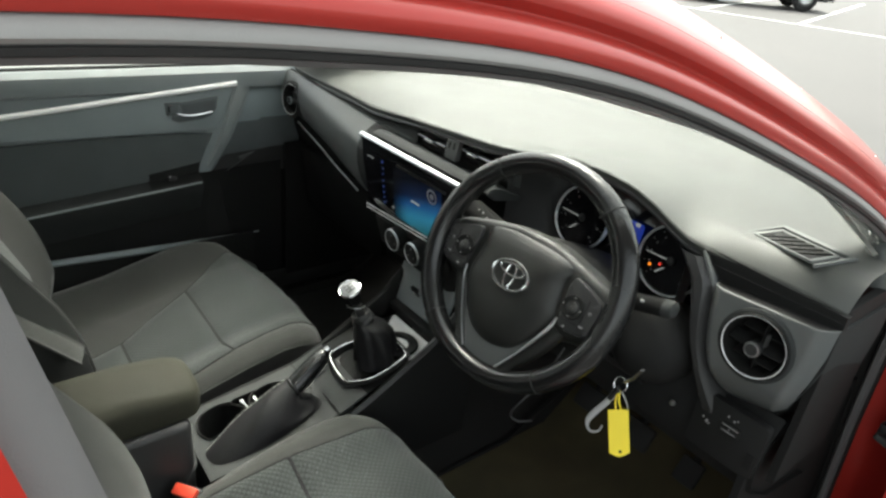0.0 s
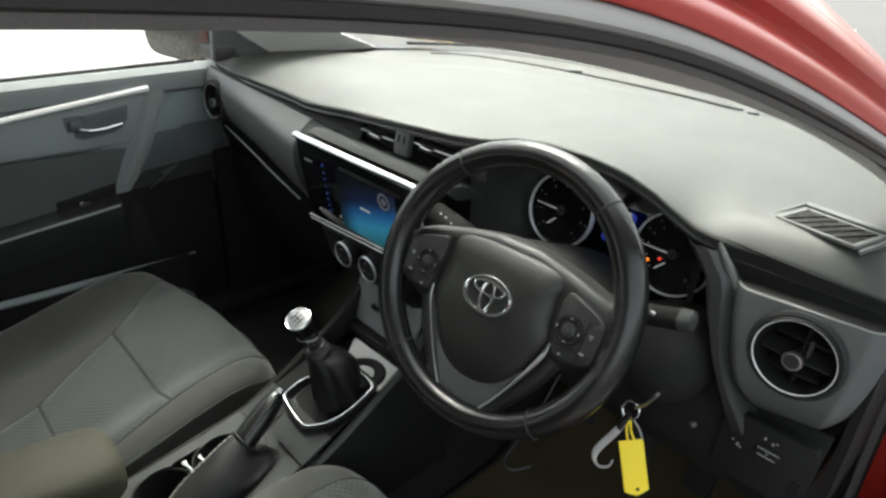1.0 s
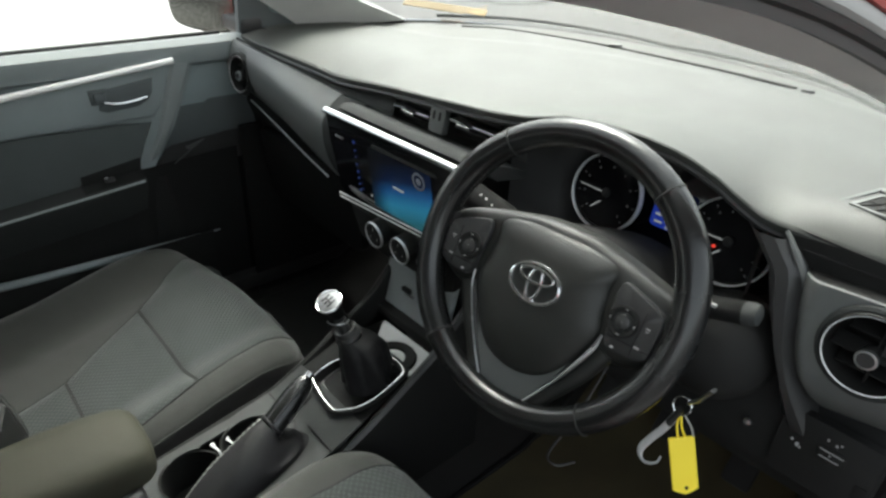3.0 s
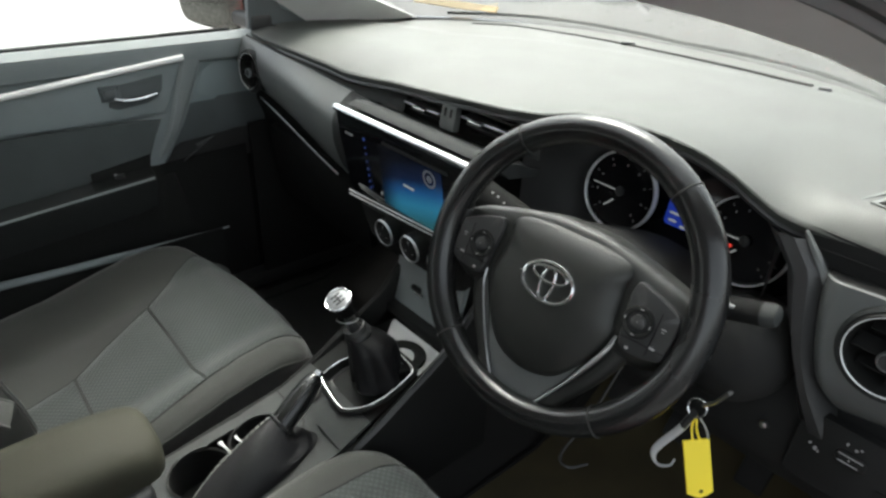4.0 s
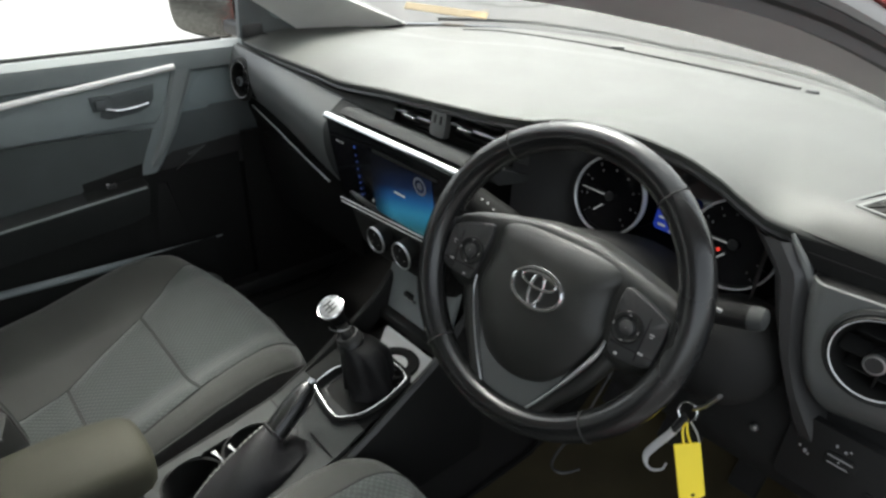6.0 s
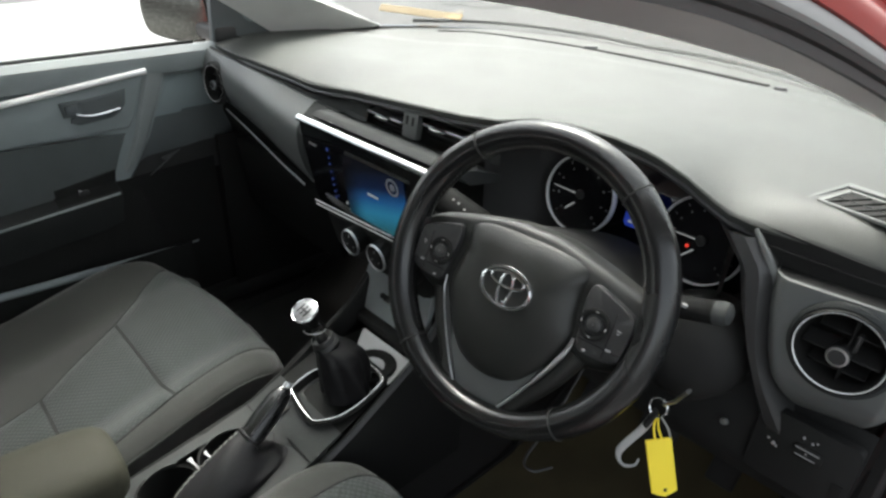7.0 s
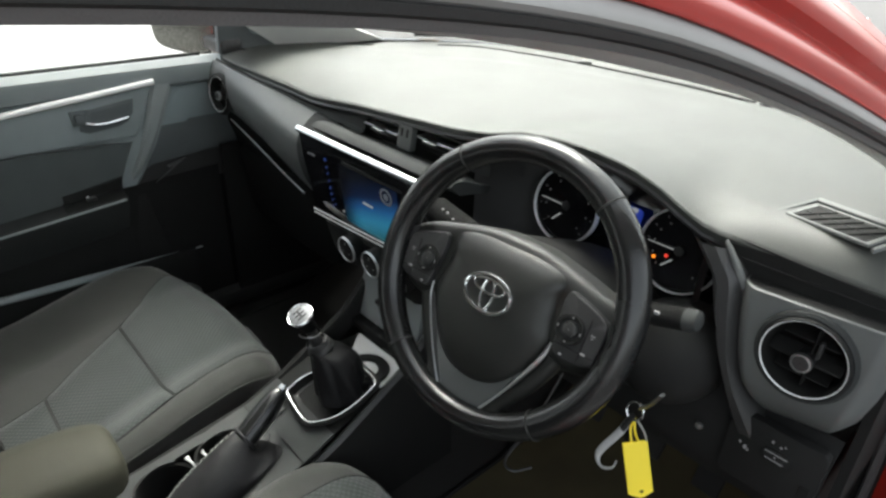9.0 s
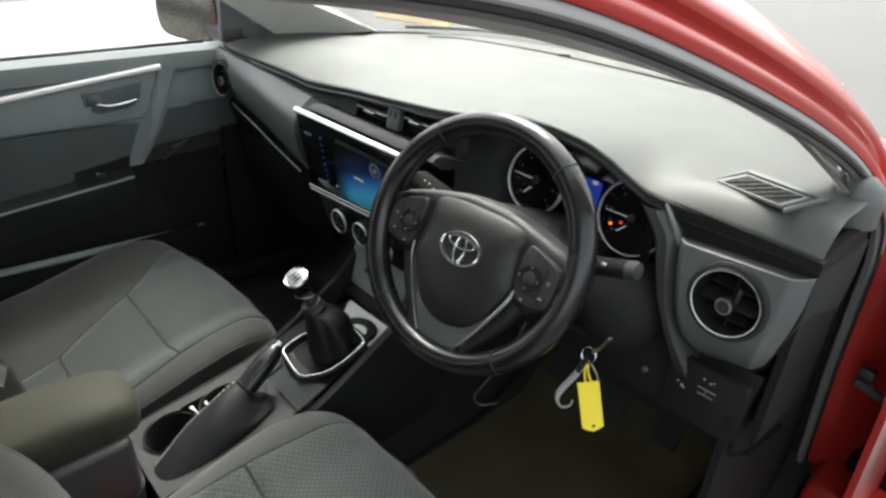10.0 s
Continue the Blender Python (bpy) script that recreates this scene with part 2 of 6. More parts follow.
def lathe(profile, m, n=32, close=False):
    """Turns rows of (radius, height) about the local z axis of m."""
    rings = [[m @ V(r * math.cos(a), r * math.sin(a), h) for a in [2 * math.pi * k / n for k in range(n)]] for r, h in profile]
    bm = loft(rings, wrap=True)
    if close:
        bm.verts.ensure_lookup_table()
        bm.faces.new([bm.verts[i] for i in range(n)])
        bm.faces.new([bm.verts[(len(profile) - 1) * n + i] for i in range(n)])
    return bm


def tube(pts, r, n=10, closed=False, squash=1.0, ref=None, bm=None):
    """A rod along points; r is one radius or one a point; squash flattens it across ref."""
    pts = [Vector(p) for p in pts]
    k, rings, up = len(pts), [], Vector(ref or (0, 0, 1))
    for i, p in enumerate(pts):
        a = pts[(i - 1) % k] if closed or i else p
        b = pts[(i + 1) % k] if closed or i + 1 < k else p
        t = (b - a).normalized()
        s = t.cross(up)
        if s.length < 1e-4:
            s = t.cross(Vector((1, 0, 0)))
        s.normalize()
        u = s.cross(t).normalized()
        q = r[i] if isinstance(r, (list, tuple)) else r
        rings.append([p + s * math.cos(w) * q + u * math.sin(w) * q * squash for w in [2 * math.pi * j / n for j in range(n)]])
    if closed:
        rings.append(rings[0])
    bm = loft(rings, wrap=True, caps=not closed, bm=bm)
    if closed:
        bmesh.ops.remove_doubles(bm, verts=bm.verts, dist=1e-6)
    return bm


def prism(outline, lo, hi, m=None, r=0.0, seg=2):
    """A flat shape (x, y) given depth along z, edges rounded by r, then placed by m."""
    bm = bmesh.new()
    a = [bm.verts.new((x, y, lo)) for x, y in outline]
    b = [bm.verts.new((x, y, hi)) for x, y in outline]
    n = len(outline)
    bm.faces.new(a[::-1])
    top = bm.faces.new(b)
    for i in range(n):
        bm.faces.new((a[i], a[(i + 1) % n], b[(i + 1) % n], b[i]))
    if r:
        bmesh.ops.bevel(bm, geom=top.edges[:], offset=r, segments=seg, profile=0.5, affect="EDGES")
    if m:
        bmesh.ops.transform(bm, matrix=m, verts=bm.verts)
    return bm


def rounded(w, h, r, n=5, c=(0, 0)):
    """The outline of a rounded rectangle."""
    out = []
    for sx, sy, a0 in ((1, 1, 0), (-1, 1, 90), (-1, -1, 180), (1, -1, 270)):
        for k in range(n + 1):
            a = radians(a0 + 90 * k / n)
            out.append((c[0] + sx * (w / 2 - r) + r * math.cos(a), c[1] + sy * (h / 2 - r) + r * math.sin(a)))
    return out


def join(*bms):
    out = bmesh.new()
    for b in bms:
        me = bpy.data.meshes.new("tmp")
        b.to_mesh(me)
        b.free()
        out.from_mesh(me)
        bpy.data.meshes.remove(me)
    return out


def facing(c, tilt=0, turn=0, spin=0):
    """A frame at c whose z axis looks to the rear of the car, tilted up and turned."""
    return Matrix.Translation(c) @ pose(0, 0, 0, 90 - tilt, 0, turn) @ pose(0, 0, 0, 0, 0, spin)

# ---- ground outside ----
def site(name, bm, material, label, category, kind="structure"):
    """A piece of the setting, drawn in the world's frame."""
    bmesh.ops.recalc_face_normals(bm, faces=bm.faces)
    me = bpy.data.meshes.new(name)
    bm.to_mesh(me)
    bm.free()
    me.materials.append(material)
    ob = new(name, me)
    ob["site"] = 1
    return tagged(ob, label, category, kind=kind)


def asphalt():
    m, n, l, b = shader("damp asphalt")
    tc = n.new("ShaderNodeTexCoord")
    big, fine = n.new("ShaderNodeTexNoise"), n.new("ShaderNodeTexNoise")
    big.inputs["Scale"].default_value, big.inputs["Detail"].default_value = 0.35, 8
    fine.inputs["Scale"].default_value, fine.inputs["Detail"].default_value = 90, 4
    for t in (big, fine):
        l.new(tc.outputs["Object"], t.inputs["Vector"])
    add = n.new("ShaderNodeMath")
    add.operation = "MULTIPLY_ADD"
    add.inputs[1].default_value = 0.35
    l.new(fine.outputs["Fac"], add.inputs[0])
    l.new(big.outputs["Fac"], add.inputs[2])
    r = n.new("ShaderNodeValToRGB")
    e = r.color_ramp.elements
    e[0].position, e[0].color = 0.45, (0.056, 0.0535, 0.053, 1)
    e[1].position, e[1].color = 0.85, (0.092, 0.087, 0.086, 1)
    l.new(add.outputs["Value"], r.inputs["Fac"])
    l.new(r.outputs["Color"], b.inputs["Base Color"])
    rr = n.new("ShaderNodeMapRange")
    rr.inputs["To Min"].default_value, rr.inputs["To Max"].default_value = 0.6, 0.85
    l.new(big.outputs["Fac"], rr.inputs["Value"])
    l.new(rr.outputs["Result"], b.inputs["Roughness"])
    bp = n.new("ShaderNodeBump")
    bp.inputs["Strength"].default_value, bp.inputs["Distance"].default_value = 0.5, 0.004
    l.new(fine.outputs["Fac"], bp.inputs["Height"])
    l.new(bp.outputs["Normal"], b.inputs["Normal"])
    return m


bm = bmesh.new()
bmesh.ops.create_grid(bm, x_segments=8, y_segments=8, size=900)
site("ground", bm, asphalt(), "damp grey asphalt of a car park", "ground")
M_LINE = surface("worn white road paint", (0.85, 0.85, 0.83), 0.7, grain=60, bump=0.3, var=0.15, scale=3)


def bay_line(a, b, w=0.1):
    a, b = Vector(a), Vector(b)
    d = (b - a).normalized()
    s = V(-d.y, d.x, 0) * w / 2
    bm = bmesh.new()
    lo = [bm.verts.new(p + V(0, 0, 0.001)) for p in (a - s, b - s, b + s, a + s)]
    hi = [bm.verts.new(p + V(0, 0, 0.005)) for p in (a - s, b - s, b + s, a + s)]
    bm.faces.new(hi)
    for i in range(4):
        bm.faces.new((lo[i], lo[(i + 1) % 4], hi[(i + 1) % 4], hi[i]))
    tagged(site("parking_line", bm, M_LINE, "worn white painted parking line on asphalt", "road marking", kind=""), group="parking lines")


# ---- the car's body ----
# the inner edge of the driver's door opening, from the rear over the roof rail and down the windscreen pillar
RAIL = [V(0.652, -1.05, 1.352), V(0.655, -0.72, 1.364), V(0.6474, -0.4647, 1.3619), V(0.6413, -0.2059, 1.3267), V(0.6686, 0.0818, 1.2345),
        V(0.6941, 0.2929, 1.1446), V(0.7166, 0.4007, 1.0644), V(0.7234, 0.4467, 0.9922), V(0.723, 0.465, 0.91), V(0.72, 0.51, 0.755), V(0.72, 0.575, 0.545), V(0.72, 0.6, 0.45)]
rail = curve(RAIL, 9)
body = thing("car_body", (0, 0, 0.3), "red hatchback car body with beads of rain on it", "car")


def along(line, prof, out=None):
    """Sweeps a profile (sideways, outward from the opening) along the rail."""
    rows = []
    for i, p in enumerate(line):
        t = (line[min(i + 1, len(line) - 1)] - line[max(i - 1, 0)]).normalized()
        nrm = V(0, -t.z, t.y)
        if nrm.z < 0 and t.y > 0:
            nrm = -nrm
        nrm = V(0, t.z, -t.y) * -1
        nrm.normalize()
        k = lerp([(-0.2, 0.9), (0.05, 0.75), (0.16, 0.5), (0.29, 0.3), (0.36, 0.15)], p.y)
        droop = lerp([(-0.3, 0.02), (-0.2, 0.018), (-0.1, 0.012), (0.0, 0.004), (0.1, 0.0)], p.y) if p.x > 0 else 0.0
        rows.append([p + V(1, 0, 0) * (a * k if a * p.x < -0.02 else a) + nrm * ((b * k - droop * min(1.0, abs(a) / 0.07) * (b < 0.056) if a * p.x < -0.02 else b) + 0.008) for a, b in prof])
    return rows


def outward(sx):
    """The frame of the door opening on one side: seal, pillar trim and painted rail."""
    side = [V(p.x * sx, p.y, p.z) for p in rail]
    f = lambda prof: along(side, [(a * sx, b) for a, b in prof])
    part("door_seal", loft(f([(0.0, 0.0), (0.004, -0.006), (0.011, -0.007), (0.0165, -0.001), (0.017, 0.005), (0.009, 0.013), (0.0, 0.01)]), wrap=True, caps=True), M_SEALGREY, body, "dark grey door seal")
    part("seal_groove", loft(f([(0.015, -0.0036), (0.0178, -0.0026), (0.0187, 0.0004), (0.016, 0.001)]), wrap=True, caps=True), M_SEAL, body, "black groove beside the seal")
    w = 1.0 if sx > 0 else 0.45
    trim = [(a * w if a < 0 else a, b) for a, b in ((-0.16, 0.05), (-0.15, 0.03), (-0.12, 0.016), (-0.07, 0.006), (-0.012, 0.003), (0.001, 0.006), (0.001, 0.014), (-0.07, 0.03), (-0.15, 0.055))]
    foot = next(k for k, p in enumerate(side) if p.z < 1.06)
    for name, stretch, mat, lab in (("pillar_trim", side[:foot + 1], M_PILLAR if sx > 0 else M_GREYPILLAR, "grey pillar trim" if sx > 0 else "pale grey pillar trim"), ("lower_trim", side[foot:], M_DEEP, "black trim inside the door opening")):
        part(name, loft(along(stretch, [(a * sx, b) for a, b in trim]), wrap=True, caps=True), mat, body, lab)
    lip = [(0.015, 0.002), (0.0178, 0.0015), (0.0195, 0.0035), (0.019, 0.006), (0.0165, 0.0095), (0.014, 0.0112), (0.006, 0.012), (0.002, 0.006)]
    # under z 1.0 the flange turns black: the shade there is in its colour
    cut = next(k for k, p in enumerate(side) if p.z < 1.0)
    for name, stretch, mat, lab in (("flange", side[:cut + 1], M_FLANGE, "grey sealing flange"), ("shaded_flange", side[cut:], M_SEAL, "rubber sealing flange, blackened for the shade low down")):
        part(name, loft(along(stretch, [(a * sx, b) for a, b in lip]), wrap=True, caps=True), mat, body, lab)
    part("roof_rail", loft(f([(0.011, 0.0105), (0.0165, 0.0115), (0.0185, 0.016), (0.018, 0.021), (0.014, 0.026), (0.0085, 0.0295), (0.0075, 0.0315), (0.009, 0.0335), (0.0135, 0.037), (0.0145, 0.041), (0.012, 0.0475), (0.007, 0.0525), (0.0, 0.053), (-0.004, 0.035), (0.0, 0.012)]), wrap=True, caps=True), M_RED, body, "red painted roof rail and pillar")
    top = f([(0.0068, 0.0528), (0.002, 0.058), (-0.008, 0.066), (-0.019, 0.074), (-0.034, 0.083), (-0.05, 0.09), (-0.075, 0.092), (-0.075, 0.08), (0.0, 0.05)])
    part("roof_edge", loft(top, wrap=True, caps=True), M_WETRED, body, "wet red roof edge beaded with rain")
    return top


roof_edge = outward(1)
outward(-1)

# roof skin and lining
def roof_row(y, z, w, drop):
    return [V(w * k / 10, y, z - drop * (k / 10) ** 2) for k in range(-10, 11)]


ROOF = [(-0.22, 1.475, 0.61, 0.04), (-0.45, 1.51, 0.63, 0.035), (-0.8, 1.525, 0.64, 0.035), (-1.3, 1.51, 0.64, 0.04), (-1.9, 1.455, 0.61, 0.05), (-2.2, 1.41, 0.57, 0.06)]
part("roof", sheet([roof_row(*r) for r in ROOF], 0.01), M_RED, body)
part("headlining", sheet([roof_row(y, z - 0.03, w - 0.005, d) for y, z, w, d in ROOF], 0.012), M_LINING, body, "pale grey headlining")

# windscreen from the cowl up to the roof
BASE = [(0.0, 0.87), (0.2, 0.855), (0.4, 0.79), (0.55, 0.66), (0.66, 0.5), (0.735, 0.33)]


def cowl(x):
    return lerp(BASE, abs(x))


def glass_row(t):
    out = []
    for k in range(-12, 13):
        u = k / 12
        x = u * 0.725
        a = V(x, cowl(x), 1.085)
        b = V(u * 0.6, -0.2 - 0.09 * u * u, 1.46 - 0.04 * u * u)
        p = a.lerp(b, t)
        p.z += 0.05 * math.sin(math.pi * t) * (1 - 0.5 * u * u)
        out.append(p)
    return out


ws = part("windscreen", sheet([glass_row(t / 8) for t in range(9)], 0.005), M_GLASS, body, "clear wet windscreen")
ws.visible_shadow = False
part("pillar_cover", sheet([[V(g.x * q, g.y + 1.6 * (1 - q) * (1 - t / 8), g.z - 0.012) for q in [1 - 0.17 * (1 - 0.6 * t / 8) * k / 4 for k in range(5)]] for t in range(9) for g in [glass_row(t / 8)[0]]], 0.006), M_GREYPILLAR, body, "pale grey cover of the far windscreen pillar")
part("cowl", sheet([[V(x, cowl(x) + d, z) for x in [q * 0.07 for q in range(-10, 11)]] for d, z in ((-0.02, 1.068), (0.01, 1.082), (0.05, 1.07), (0.1, 1.05))], 0.008), M_DEEP, body, "black cowl panel")
for x0, x1 in ((-0.55, 0.02), (0.0, 0.5)):
    part("wiper", tube(curve([V(x0 + (x1 - x0) * t, cowl(x0 + (x1 - x0) * t) - 0.0 + 0.0, 1.096 + 0.006 * math.sin(math.pi * t)) for t in (0, 0.25, 0.5, 0.75, 1)], 4), 0.0045, n=6), M_BLACK, body, "black wiper blade")
# bonnet and wings
def bonnet_row(y, z, w):
    return [V(w * k / 12, y - 0.12 * (k / 12) ** 2, z + 0.012 * math.cos(k * 0.5) - 0.075 * abs(k / 12) ** 3) for k in range(-12, 13)]


part("bonnet", sheet([bonnet_row(*r) for r in ((0.93, 1.03, 0.74), (1.1, 1.005, 0.77), (1.35, 0.96, 0.79), (1.6, 0.9, 0.79), (1.8, 0.83, 0.76), (1.92, 0.74, 0.72))], 0.012), M_WETRED, body, "red bonnet with beads of rain")
for sx in (1, -1):
    part("front_wing", sheet([[V(sx * x, y, z) for x, z in prof] for y, prof in (
        (0.42, ((0.775, 0.98), (0.81, 0.93), (0.83, 0.8), (0.84, 0.5))), (0.7, ((0.76, 0.97), (0.82, 0.92), (0.86, 0.8), (0.86, 0.5))),
        (1.2, ((0.785, 0.915), (0.84, 0.87), (0.88, 0.8), (0.88, 0.68))), (1.75, ((0.74, 0.79), (0.8, 0.75), (0.84, 0.7), (0.84, 0.5))))], 0.01), M_WETRED, body, "red front wing")
# bulkhead, floor, sills and the closed rear
part("bulkhead", box((0, 0.72, 0.6), (1.5, 0.02, 0.9), 0.004), M_DEEP, body)
def floor_z(x, y):
    tunnel = 0.13 * max(0.0, 1 - (abs(x) / 0.16) ** 4) if abs(x) < 0.16 else 0.0
    toe = max(0.0, y - 0.42) * 0.75
    return 0.345 + tunnel + toe


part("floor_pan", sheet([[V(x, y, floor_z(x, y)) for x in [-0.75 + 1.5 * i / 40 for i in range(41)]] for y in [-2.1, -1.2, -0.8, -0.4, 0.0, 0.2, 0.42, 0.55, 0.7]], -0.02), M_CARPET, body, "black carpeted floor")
for sx in (1, -1):
    part("sill", box((sx * 0.795, -0.62, 0.33), (0.07, 2.5, 0.14), 0.02, 3), M_RED, body, "red painted sill")
    part("scuff_plate", box((sx * 0.745, -0.1, 0.405), (0.09, 1.4, 0.044), 0.008), M_BLACK, body)
    part("sill_front", box((sx * 0.825, 0.66, 0.36), (0.13, 0.3, 0.34), 0.02, 3), M_RED, body, "red front end of the sill")
    part("kick_panel", sheet([[V(sx * 0.713, y, z) for z in (0.36, 0.6, 0.85)] for y in (0.16, 0.4, 0.575)], 0.01), M_DEEP, body)
    # hinge pillar, a painted face outside the seal
    rows = []
    for p in [q for q in rail if q.z < (1.07 if sx > 0 else 0.97) and q.y > 0.3]:
        rows.append([V(sx * (p.x + a), p.y + b, p.z + 0.02) for a, b in ((0.016, 0.008), (0.045, 0.012), (0.062, 0.03), (0.085, 0.035), (0.1, 0.06), (0.1, 0.3), (0.02, 0.3))])
    part("wing_liner", box((sx * 0.84, 0.85, 0.68), (0.1, 0.5, 0.62), 0.02), M_DEEP, body, "black inner wing")
    part("hinge_pillar", loft(rows, wrap=True, caps=True), M_RED, body, "red painted hinge pillar")
# pillar behind the front door
for sx in (1, -1):
    rows = []
    for z, y0, x0 in ((1.385, -0.595, 0.655), (1.3, -0.588, 0.68), (1.2, -0.568, 0.712), (1.0, -0.545, 0.735), (0.7, -0.53, 0.745), (0.36, -0.525, 0.75)):
        rows.append([V(sx * (x0 + a), y0 + b, z) for a, b in ((-0.06, -0.03), (-0.035, -0.004), (-0.012, 0.0), (-0.002, -0.006), (0.006, -0.02), (0.006, -0.2), (-0.06, -0.2))])
    part("centre_pillar", loft(rows, wrap=True, caps=True), M_SEALGREY, body, "grey trimmed pillar behind the front door")
    rows2 = []
    for z, y0, x0 in ((1.38, -0.595, 0.655), (1.3, -0.588, 0.68), (1.2, -0.568, 0.712), (1.0, -0.545, 0.735), (0.7, -0.53, 0.745), (0.38, -0.525, 0.75)):
        rows2.append([V(sx * (x0 + a), y0 + b, z) for a, b in ((0.008, -0.024), (0.02, -0.0185), (0.042, -0.032), (0.052, -0.2), (0.008, -0.2))])
    part("painted_pillar", loft(rows2, wrap=True, caps=True), M_RED, body, "red painted pillar behind the front door")
    # rear door, closed, with its glass
    part("rear_door", box((sx * 0.8, -1.35, 0.68), (0.09, 1.1, 0.68), 0.02, 3), M_RED, body, "closed red rear door")
    part("rear_door_glass", sheet([[V(sx * 0.775, y, 1.02), V(sx * 0.69, y, 1.36)] for y in (-0.8, -1.9)], 0.004), M_GLASS, body).visible_shadow = False
part("tailgate", box((0, -2.2, 0.75), (1.5, 0.06, 0.75), 0.02), M_RED, body)
part("rear_glass", sheet([[V(-0.66, -2.2, 1.1), V(0.66, -2.2, 1.1)], [V(-0.56, -2.12, 1.33), V(0.56, -2.12, 1.33)]], 0.004), M_GLASS, body).visible_shadow = False
part("rear_seat", join(box((0, -1.25, 0.5), (1.3, 0.5, 0.2), 0.05, 3), box((0, -1.6, 0.78), (1.3, 0.2, 0.66), 0.06, 3)), M_CLOTH, body, "grey cloth rear bench")

# wheels under the body
for sx in (1, -1):
    for y in (1.32, -1.42):
        zc = 1 + (0.31 - 1 - math.sin(radians(-1.5)) * y) / math.cos(radians(1.5))
        wm = Matrix.Translation((sx * 0.76, y, zc)) @ pose(0, 0, 0, 0, 90 * sx, 0)
        wh = part("road_wheel", lathe([(0.2, -0.09), (0.28, -0.095), (0.302, -0.08), (0.31, -0.05), (0.31, 0.05), (0.302, 0.08), (0.28, 0.095), (0.2, 0.09)], wm, 40), M_TYRE, body, "black tyre")
        part("rim", lathe([(0.0005, 0.05), (0.05, 0.055), (0.06, 0.045), (0.18, 0.06), (0.205, 0.085), (0.205, -0.06), (0.0005, -0.05)], wm, 30), M_SATIN, wh, "silver wheel rim")

# ---- dashboard ----
dash = thing("dashboard", (0, 0.3, 0.85), "dark grey grained plastic dashboard, shiny on top", "dashboard")
LIP = [(-0.74, (0.2, 1.058)), (-0.62, (0.182, 1.063)), (-0.5, (0.18, 1.063)), (-0.36, (0.18, 1.062)), (-0.29, (0.178, 1.06)), (-0.22, (0.178, 1.066)), (-0.14, (0.178, 1.075)), (0.0, (0.178, 1.086)), (0.13, (0.178, 1.097)),
       (0.2, (0.176, 1.108)), (0.26, (0.172, 1.126)), (0.32, (0.17, 1.134)), (0.38, (0.17, 1.134)), (0.43, (0.172, 1.128)), (0.47, (0.175, 1.114)), (0.5, (0.178, 1.098)), (0.53, (0.182, 1.084)), (0.57, (0.186, 1.081)),
       (0.64, (0.188, 1.081)), (0.72, (0.19, 1.079)), (0.735, (0.195, 1.075))]
XS = [-0.735 + 1.47 * i / 84 for i in range(85)]


def top_z(x, y, ly, lz):
    """The height of the dash top: flat towards the screen, rolled over to the lip."""
    reach = 0.14 - 0.09 * min(1.0, max(0.0, (x - 0.47) / 0.1))
    t = min(1.0, max(0.0, (y - ly) / (reach + 5.0 * max(0.0, lz - 1.095))))
    far = 1.093 + (0.019 if x > 0 else -0.02) * (abs(x) / 0.72) ** 2
    back = lerp([(-0.7, 0.46), (-0.5, 0.47), (-0.35, 0.5), (-0.19, 0.6), (0.0, 0.66), (0.2, 0.69), (0.36, 0.685), (0.54, 0.62), (0.7, 0.5)], x)
    s = min(1.0, max(0.0, (y - back) / 0.05))
    return lz + (far - lz) * (1 - (1 - t) ** 2) - 0.006 * s * s * (3 - 2 * s)


rows = []
for k in range(37):
    t = k / 36
    row = []
    for x in XS:
        ly, lz = lerp(LIP, x)
        end = max(ly + 0.06, cowl(x) - 0.008)
        y = ly + (end - ly) * t ** 1.6
        z = top_z(x, y, ly, lz)
        if k == 0:
            z -= 0.002
        row.append(V(x, y, z))
    rows.append(row)
lip_in = [V(x, lerp(LIP, x)[0] + 0.004, lerp(LIP, x)[1] - 0.011) for x in XS]
lip_back = [V(x, lerp(LIP, x)[0] + 0.03, lerp(LIP, x)[1] - 0.013) for x in XS]
part("top_pad", loft([lip_back, lip_in] + rows), M_DASH, dash, "grained grey top pad")
part("lip", tube([V(x, lerp(LIP, x)[0] + 0.008, lerp(LIP, x)[1] - 0.015) for x in XS], 0.0045, n=6), M_BLACK, dash, "black edge under the top pad")
# defroster slot along the windscreen
slot = curve([V(-0.46, 0.665, 1.098), V(-0.378, 0.722, 1.098), V(-0.2, 0.752, 1.098), V(-0.043, 0.763, 1.098), V(0.156, 0.762, 1.098), V(0.33, 0.735, 1.096)], 6)
slot = [V(p.x, p.y, top_z(p.x, p.y, *lerp(LIP, p.x)) + 0.001) for p in slot]
part("defroster_slot", tube(slot, [0.0028 + 0.003 * k / len(slot) for k in range(len(slot))], n=6, squash=0.5), M_DEEP, dash, "black defroster slot")
p0 = V(0.356, 0.722, 0)
p0.z = top_z(p0.x, p0.y, *lerp(LIP, p0.x))
tk = slot[len(slot) // 2 + 2]
part("slot_tab", box(tk + V(0, 0.004, 0.003), (0.03, 0.012, 0.006), 0.002, 1, pose(0, 0, 0, 0, 0, 35)), M_TRIM, dash, "small grey tab across the slot")
part("light_sensor", lathe([(0.0001, 0.006), (0.009, 0.005), (0.012, 0.0), (0.012, -0.004)], Matrix.Translation(p0), 20), M_BLACK, dash, "black light sensor dome")
